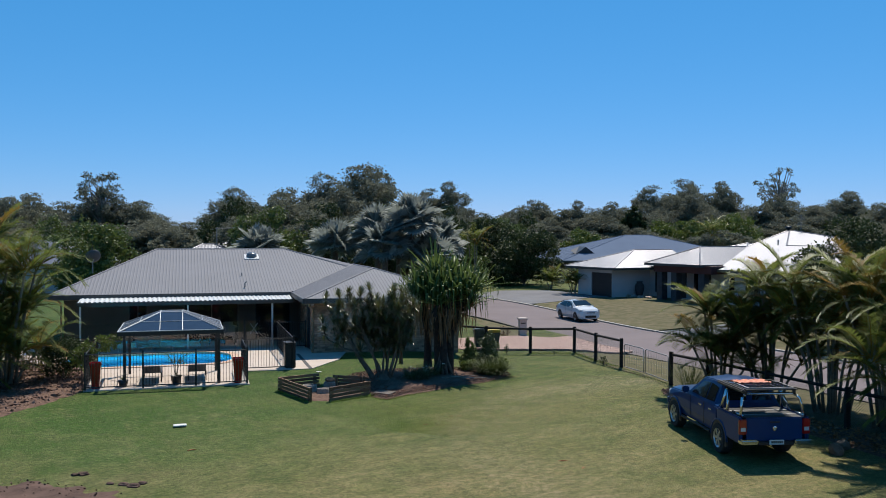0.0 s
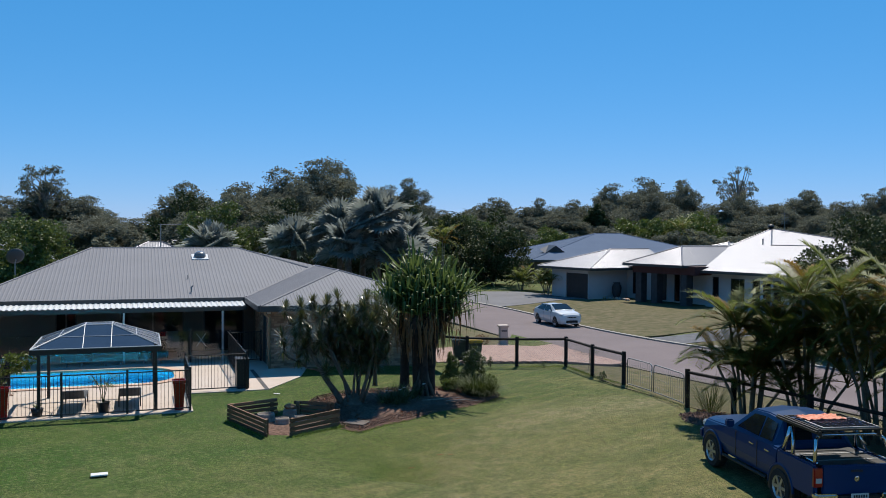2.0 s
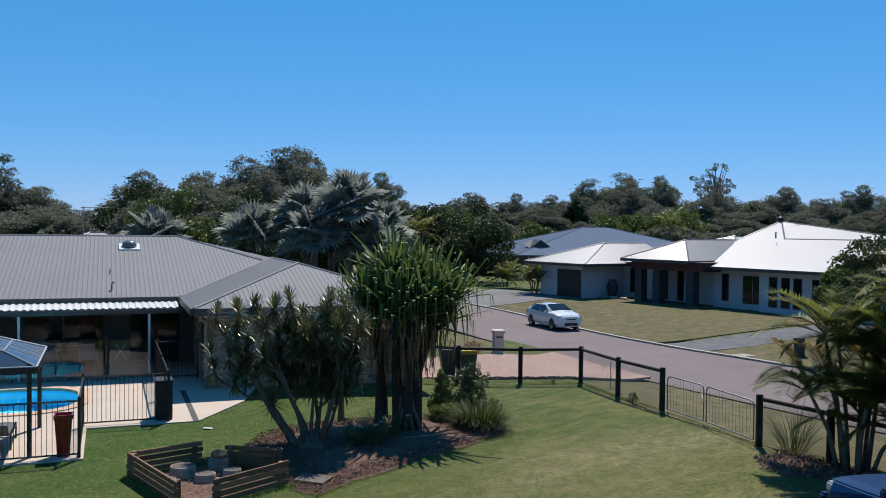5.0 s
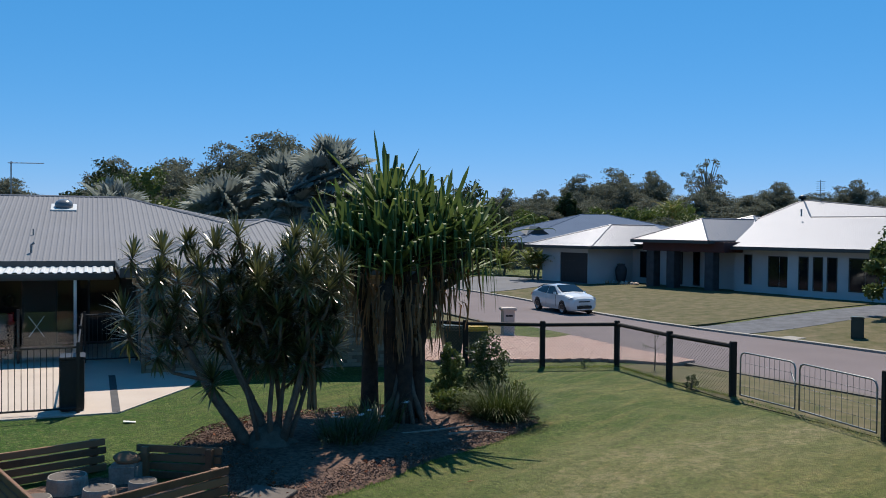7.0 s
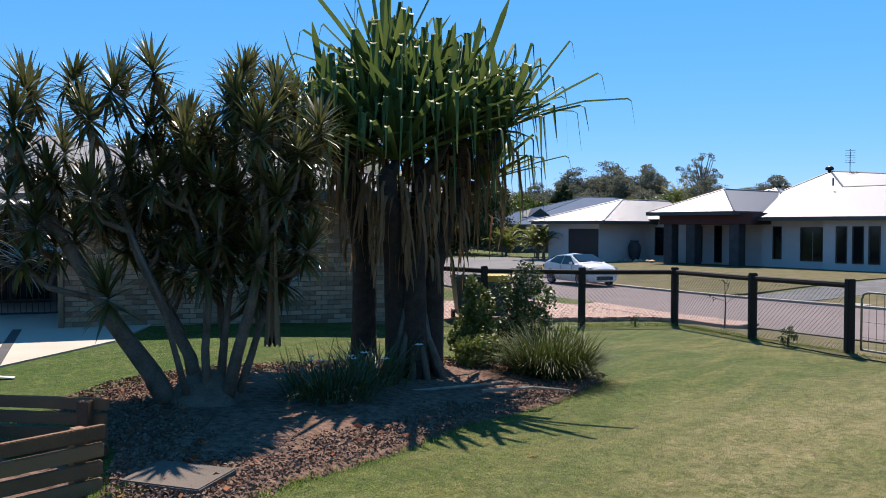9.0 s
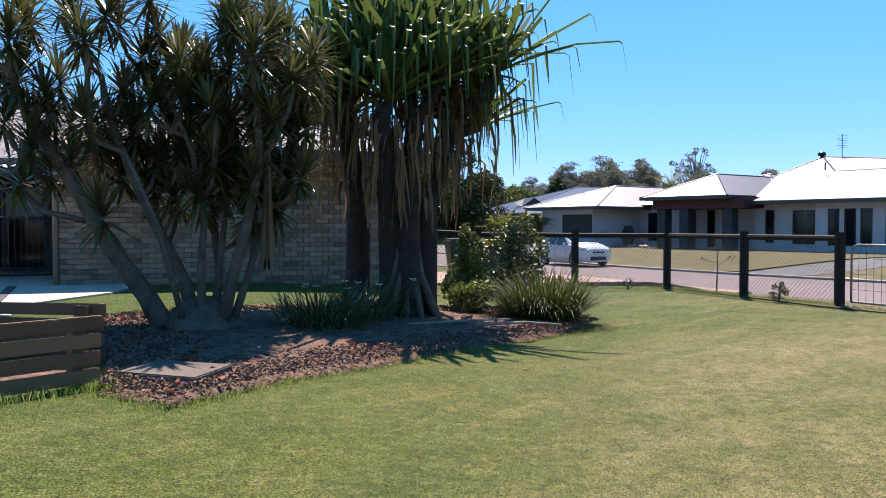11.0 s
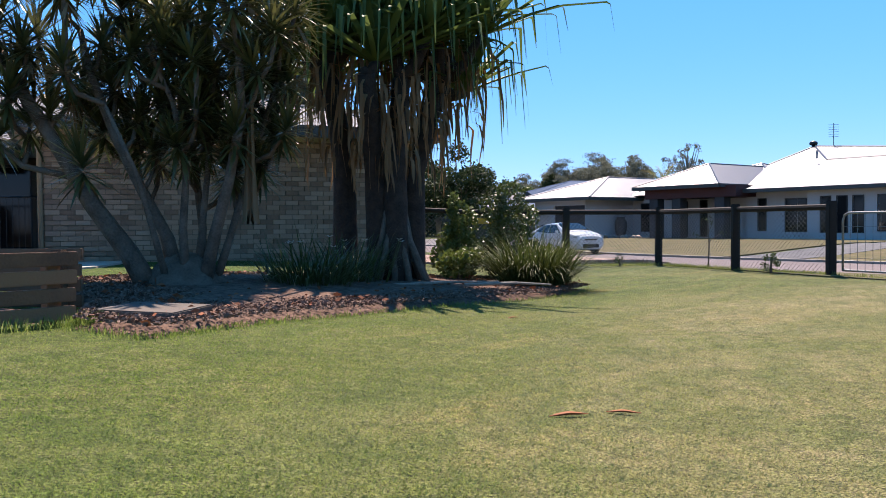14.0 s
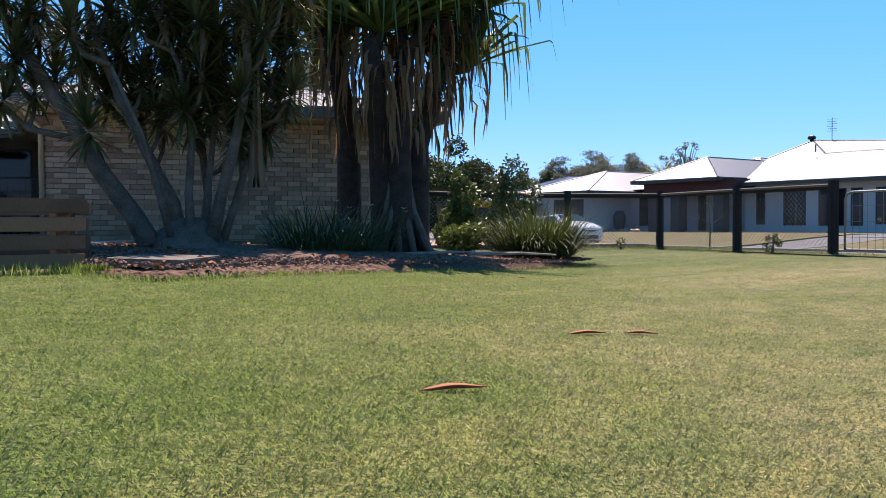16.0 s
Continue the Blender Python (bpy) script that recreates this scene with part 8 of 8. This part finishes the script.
for u, v, a in ((-4.0, 4.6, 180), (-2.9, 4.6, 180), (-4.0, 5.85, 0), (-2.9, 5.85, 0)):
    outdoor_chair(u, v, a)
drain = tagged(to_object("floor_drain", boxes((-0.32, -0.18, -3.6, 0.5, DECK_Z - 0.02, DECK_Z + 0.006)), "pillar"), "dark grated drain strip across the patio", "drain", kind="structure")
drain.matrix_basis = HOUSE


# ---- small street things ----
def wheelie_bin(x, y, lid, label):
    b = thing("wheelie_bin", label, "bin", pose(x, y, gz(x, y) + 0.04, 0, 0, 5), "bins behind the fence")
    bm = bmesh.new()
    lo = [bm.verts.new(p) for p in ((-0.2, -0.24, 0.1), (0.2, -0.24, 0.1), (0.2, 0.2, 0.1), (-0.2, 0.2, 0.1))]
    hi = [bm.verts.new(p) for p in ((-0.28, -0.33, 0.86), (0.28, -0.33, 0.86), (0.28, 0.33, 0.86), (-0.28, 0.33, 0.86))]
    bm.faces.new(lo[::-1])
    bm.faces.new(hi)
    for i in range(4):
        bm.faces.new((lo[i], lo[(i + 1) % 4], hi[(i + 1) % 4], hi[i]))
    bmesh.ops.bevel(bm, geom=bm.edges[:], offset=0.025, segments=2, affect="EDGES")
    part("body", bm, "bin_green", b)
    part("lid", boxes((-0.3, 0.3, -0.38, 0.36, 0.84, 0.97), bevel=0.04), lid, b)
    part("handle", tube(bmesh.new(), [(-0.24, 0.4, 0.88), (0.24, 0.4, 0.88)], 0.018, 8), "bin_green", b)
    for s in (-0.24, 0.24):
        part("wheel", tube(bmesh.new(), [(s - 0.03, 0.22, 0.1), (s + 0.03, 0.22, 0.1)], 0.1, 14), "tyre", b)


wheelie_bin(1.82, 41.5, "bin_green", "dark green wheelie bin behind the fence")
wheelie_bin(2.46, 41.45, "yellow_plastic", "dark green wheelie bin with a yellow lid")
lb = thing("letterbox", "pale beige rendered letterbox pillar beside the driveway", "letterbox", pose(*sunk(4.25, 47.0), gz(*sunk(4.25, 47.0)), 0, 0, 8))
part("pillar", boxes((-0.19, 0.19, -0.19, 0.19, 0, 0.92), bevel=0.012), "beige_render", lb)
part("cap", boxes((-0.25, 0.25, -0.25, 0.25, 0.92, 1.02), bevel=0.02), "beige_render", lb)
part("slot", boxes((-0.13, 0.13, -0.196, -0.188, 0.72, 0.78)), "black_plastic", lb)
part("plinth", boxes((-0.23, 0.23, -0.23, 0.23, -0.05, 0.1), bevel=0.01), "beige_render", lb)
ub = thing("service_pillar", "dark green electrical service pillar on the verge", "service box", pose(17.6, 48.9, gz(17.6, 48.9) + 0.02, 0, 0, -30))
part("cabinet", boxes((-0.22, 0.22, -0.2, 0.2, 0, 0.72), bevel=0.03), "bin_green", ub)
part("cap", boxes((-0.25, 0.25, -0.23, 0.23, 0.72, 0.8), bevel=0.03), "bin_green", ub)
urn = thing("garden_urn", "large dark glazed urn beside the house wall", "urn", H3 @ pose(0.45, 2.7, 0.03))
part("urn", lathe(bmesh.new(), [(0.22, 0), (0.24, 0.05), (0.37, 0.5), (0.40, 0.9), (0.33, 1.1), (0.24, 1.2), (0.28, 1.32), (0.23, 1.32), (0.2, 1.2), (0.0, 1.2)], 22), "pillar", urn, smooth=True)
rng = random.Random(12)
for i in range(7):
    rb = bmesh.new()
    bmesh.ops.create_icosphere(rb, subdivisions=1, radius=0.2)
    for v in rb.verts:
        v.co *= 1 + 0.35 * noise.noise(v.co * 7 + Vector((i, 0, 0)))
    tagged(to_object("rock", rb, "concrete" if i % 3 else "coping"), "pale edging rock beside the house", "rock").matrix_basis = H3 @ pose(0.0 + i * 0.45, 1.75 + 0.1 * (i % 2), 0.1) @ Matrix.Diagonal((1, 1, 0.7, 1))
sl = thing("street_lamp", "street lamp with a flat grey lantern on a slim pole", "street lamp", pose(24.4, 51.0, gz(24.4, 51.0)))
part("pole", tube(bmesh.new(), [(0, 0, 0), (0, 0, 4.2), (-0.15, 0, 4.42)], [0.07, 0.05, 0.04], 10), "galv", sl)
part("lantern", boxes((-0.95, -0.1, -0.16, 0.16, 4.4, 4.5), bevel=0.04), "poly_rib", sl)
for x, y, a, s in ((-6.77, 24.08, 20, 1.0),):
    tagged(to_object("board", boxes((-0.17, 0.17, -0.11, 0.11, 0, 0.03), bevel=0.008), "white_paint"), "white square board lying on the lawn", "board").matrix_basis = pose(x, y, gz(x, y) + 0.03, 0, 0, a)
note = tagged(to_object("paper_scrap", boxes((-0.1, 0.1, -0.05, 0.05, 0, 0.01)), "white_paint"), "small pale scrap lying on the lawn", "litter")
note.matrix_basis = pose(-4.45, 33.3, gz(-4.4, 33.3) + 0.02, 0, 6, 10)
for i, (x, y, r) in enumerate(((10.1, 22.6, 0.18), (10.5, 23.1, 0.15), (11.3, 21.2, 0.2))):
    rb = bmesh.new()
    bmesh.ops.create_icosphere(rb, subdivisions=2, radius=r)
    for v in rb.verts:
        v.co *= 1 + 0.35 * noise.noise(v.co * 5 + Vector((i * 3, 0, 0)))
    tagged(to_object("rock", rb, "bark_grey"), "weathered garden rock in the shade of the palms", "rock").matrix_basis = pose(x, y, bed_z(x, y) + r * 0.3)

# fallen leaves on the lawn
for x, y, a, ln in ((-0.20, 25.1, 8, 0.17), (0.5, 26.42, 6, 0.17), (0.75, 26.5, -20, 0.14), (2.2, 26.9, 60, 0.08), (1.0, 30.2, 30, 0.12), (-5.7, 21.6, 40, 0.25), (3.2, 21.8, 10, 0.25), (3.6, 21.2, 60, 0.2)):
    fb = bmesh.new()
    bmesh.ops.create_grid(fb, x_segments=10, y_segments=4, size=0.5)
    for v in fb.verts:
        w = ln * 0.16 * max(0.06, 1 - (2 * v.co.x) ** 2) * (1 - 0.3 * v.co.x)
        v.co = (v.co.x * ln, v.co.y * w + 0.003 * math.sin(v.co.x * 4), 0.35 * w * (2 * v.co.y) ** 2 + 0.001 * math.cos(v.co.x * 9))
    bmesh.ops.solidify(fb, geom=fb.faces[:], thickness=0.002)
    tagged(to_object("fallen_leaf", fb, "litter", True), "curled red-brown leaf fallen on the grass", "leaf").matrix_basis = pose(x, y, gz(x, y) + 0.010, 0, 0, a)


def grass(name, count, seed, height, width, mat, label):
    """Blades strewn over the lawn, ever sparser and broader away from the open middle."""
    rs = np.random.RandomState(seed)
    d = 1.0 + 15.0 * rs.uniform(0, 1, count) ** 1.7
    b = rs.normal(radians(6), radians(25), count)
    x, y = -0.4 + d * np.sin(b), 23.0 + d * np.cos(b)
    keep = rs.uniform(0, 1, count) < np.clip((16.0 - d) / 9.0, 0, 1) * np.clip((d - 0.9) / 0.9, 0, 1)
    keep &= ~np.array([(y[i] > 27.3 and (inside(x[i], y[i], BED) or inside(x[i], y[i], [PA, PB, PD, PC, PK, PF, PE]))) or (y[i] > 30 and x[i] > 6.2) for i in range(count)])
    x, y, d = x[keep], y[keep], d[keep]
    n = len(x)
    z = np.array([gz(a, b) for a, b in zip(x, y)]) - 0.002
    grow = 0.55 + d * 0.17
    h = height * rs.uniform(0.15, 1.2, n) ** 1.3
    w = width * rs.uniform(0.6, 1.3, n) * grow
    a = rs.uniform(0, 2 * np.pi, n)
    run = rs.uniform(0.3, 1.5, n) * height * grow ** 0.5
    c, s = np.cos(a), np.sin(a)
    v = np.zeros((n, 4, 3), np.float32)
    v[:, 0] = np.stack([x + s * w, y - c * w, z], 1)
    v[:, 1] = np.stack([x - s * w, y + c * w, z], 1)
    v[:, 2] = np.stack([x + c * run * 0.5 - s * w * 0.7, y + s * run * 0.5 + c * w * 0.7, z + h * 0.8], 1)
    v[:, 3] = np.stack([x + c * run, y + s * run, z + h], 1)
    f = np.arange(n * 4).reshape(n, 4)
    ob = raw(name, v.reshape(-1, 3), f, mat)
    tagged(ob, label, "grass", kind="stuff")


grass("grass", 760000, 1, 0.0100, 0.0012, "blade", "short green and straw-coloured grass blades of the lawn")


def fringe(name, lines, count, seed, label, tall=1.0):
    """Longer grass that the mower misses along edges."""
    rng = random.Random(seed)
    L = Leaves()
    for k in range(count):
        a, b = lines[rng.randrange(len(lines))]
        t = rng.random()
        x, y = a[0] + (b[0] - a[0]) * t + rng.gauss(0, 0.05), a[1] + (b[1] - a[1]) * t + rng.gauss(0, 0.06)
        L.blade((x, y, gz(x, y) - 0.005), (rng.gauss(0, 0.35), rng.gauss(0, 0.35), 1), tall * rng.uniform(0.04, 0.11), 0.006, rng.uniform(0.1, 0.5), 2)
    tagged(L.mesh(name, "blade", None), label, "grass", kind="stuff")


pit_front = [((-5.25, 29.4), (-3.85, 27.45)), ((-3.2, 27.5), (-2.05, 28.75)), ((-2.05, 28.75), (-1.9, 29.0))]
fringe("long_grass", pit_front, 2600, 3, "longer grass fringe at the foot of the timber screens")
fringe("long_grass", list(zip(BED[3:10], BED[4:11])), 2200, 4, "ragged longer grass along the bed's edge", 0.5)
fringe("long_grass", [((4.1, 40.5), (6.1, 40.65)), ((6.2, 40.5), (6.75, 38.3)), ((6.75, 38.3), (7.4, 36.4)), ((7.4, 36.3), (8.4, 32.5))], 4000, 5, "longer dry grass along the boundary fence")

# ---- bricks of the wing, pavers of the drive ----
def brick_wall(parent, face, u0, u1, z0, z1, name="brick"):
    """Stretcher courses: the ones by the corner as single bricks, the rest joined."""
    L, H, D, J = 0.23, 0.078, 0.03, 0.011
    me = bpy.data.meshes.new("brick")
    bm = boxes((0, L, 0, D, 0, H), bevel=0.004)
    bm.to_mesh(me)
    bm.free()
    me.materials.append(M["brick"])
    rest_v, rest_f, n, made = [], [], 0, 0
    cube = [(0, 0, 0), (1, 0, 0), (1, 1, 0), (0, 1, 0), (0, 0, 1), (1, 0, 1), (1, 1, 1), (0, 1, 1)]
    quads = [(0, 1, 5, 4), (1, 2, 6, 5), (2, 3, 7, 6), (3, 0, 4, 7), (4, 5, 6, 7), (3, 2, 1, 0)]
    rng = random.Random(3)
    rows = int((z1 - z0) / (H + J))
    for r in range(rows):
        z = z0 + r * (H + J)
        s = u0 - (0.12 if r % 2 else 0.0)
        while s < u1:
            a, b = max(s, u0), min(s + L, u1)
            off = rng.uniform(-0.003, 0.003)
            if b - a > 0.05:
                if b - a > L - 1e-4 and s < u0 + 2.75 and made < 300:
                    o = new(name, me)
                    o.parent = parent
                    o.matrix_basis = face @ pose(a, -D + off, z)
                    made += 1
                else:
                    for c in cube:
                        rest_v.append(tuple(face @ Vector((a + c[0] * (b - a), -D + off + c[1] * D, z + c[2] * H))))
                    rest_f += [tuple(n + i for i in q) for q in quads]
                    n += 8
            s += L + J
    ob = raw("bricks_rest", rest_v, rest_f, "brick_rest", parent)
    ob["kind"] = "stuff"


M["brick_rest"] = material("cream_brick_rest", (0.33, 0.205, 0.138), 0.9, 0, (0.22, 0.130, 0.088), 5, 60, 0.5, island=True, tint=(0.42, 0.285, 0.20), spec=0.2)
brick_wall(wing_wall, pose(0, 0.62, 0), 0.47, 7.0, 0.2, 2.44)
brick_wall(side_wall, pose(0.47, 0, 0, 0, 0, -90), -5.0, -0.62, 0.2, 2.44)


def pave(outline, z, parent):
    v, f, n = [], [], 0
    a = radians(28)
    ca, sa = math.cos(a), math.sin(a)
    L, W, J = 0.225, 0.110, 0.008
    cube = [(0, 0, 0), (1, 0, 0), (1, 1, 0), (0, 1, 0), (0, 0, 1), (1, 0, 1), (1, 1, 1), (0, 1, 1)]
    quads = [(0, 1, 5, 4), (1, 2, 6, 5), (2, 3, 7, 6), (3, 0, 4, 7), (4, 5, 6, 7)]
    rng = random.Random(9)
    cx, cy = 3.5, 44
    for j in range(-75, 76):
        for i in range(-40, 41):
            s, t = (i + 0.5 * (j % 2)) * (L + J), j * (W + J)
            x, y = cx + s * ca - t * sa, cy + s * sa + t * ca
            if not inside(x, y, outline):
                continue
            dz = rng.uniform(0, 0.004)
            for c in cube:
                ss, tt = s + (c[0] - 0.5) * L, t + (c[1] - 0.5) * W
                px, py = cx + ss * ca - tt * sa, cy + ss * sa + tt * ca
                v.append((px, py, z + dz + street_z(px, py) + (c[2] - 1) * 0.06))
            f += [tuple(n + k for k in q) for q in quads]
            n += 8
    ob = raw("pavers", v, f, "paver", parent)
    tagged(ob, "pink clay pavers", kind="stuff")


pave([sunk(*p) for p in home_drive_outline], 0.095, home_drive)
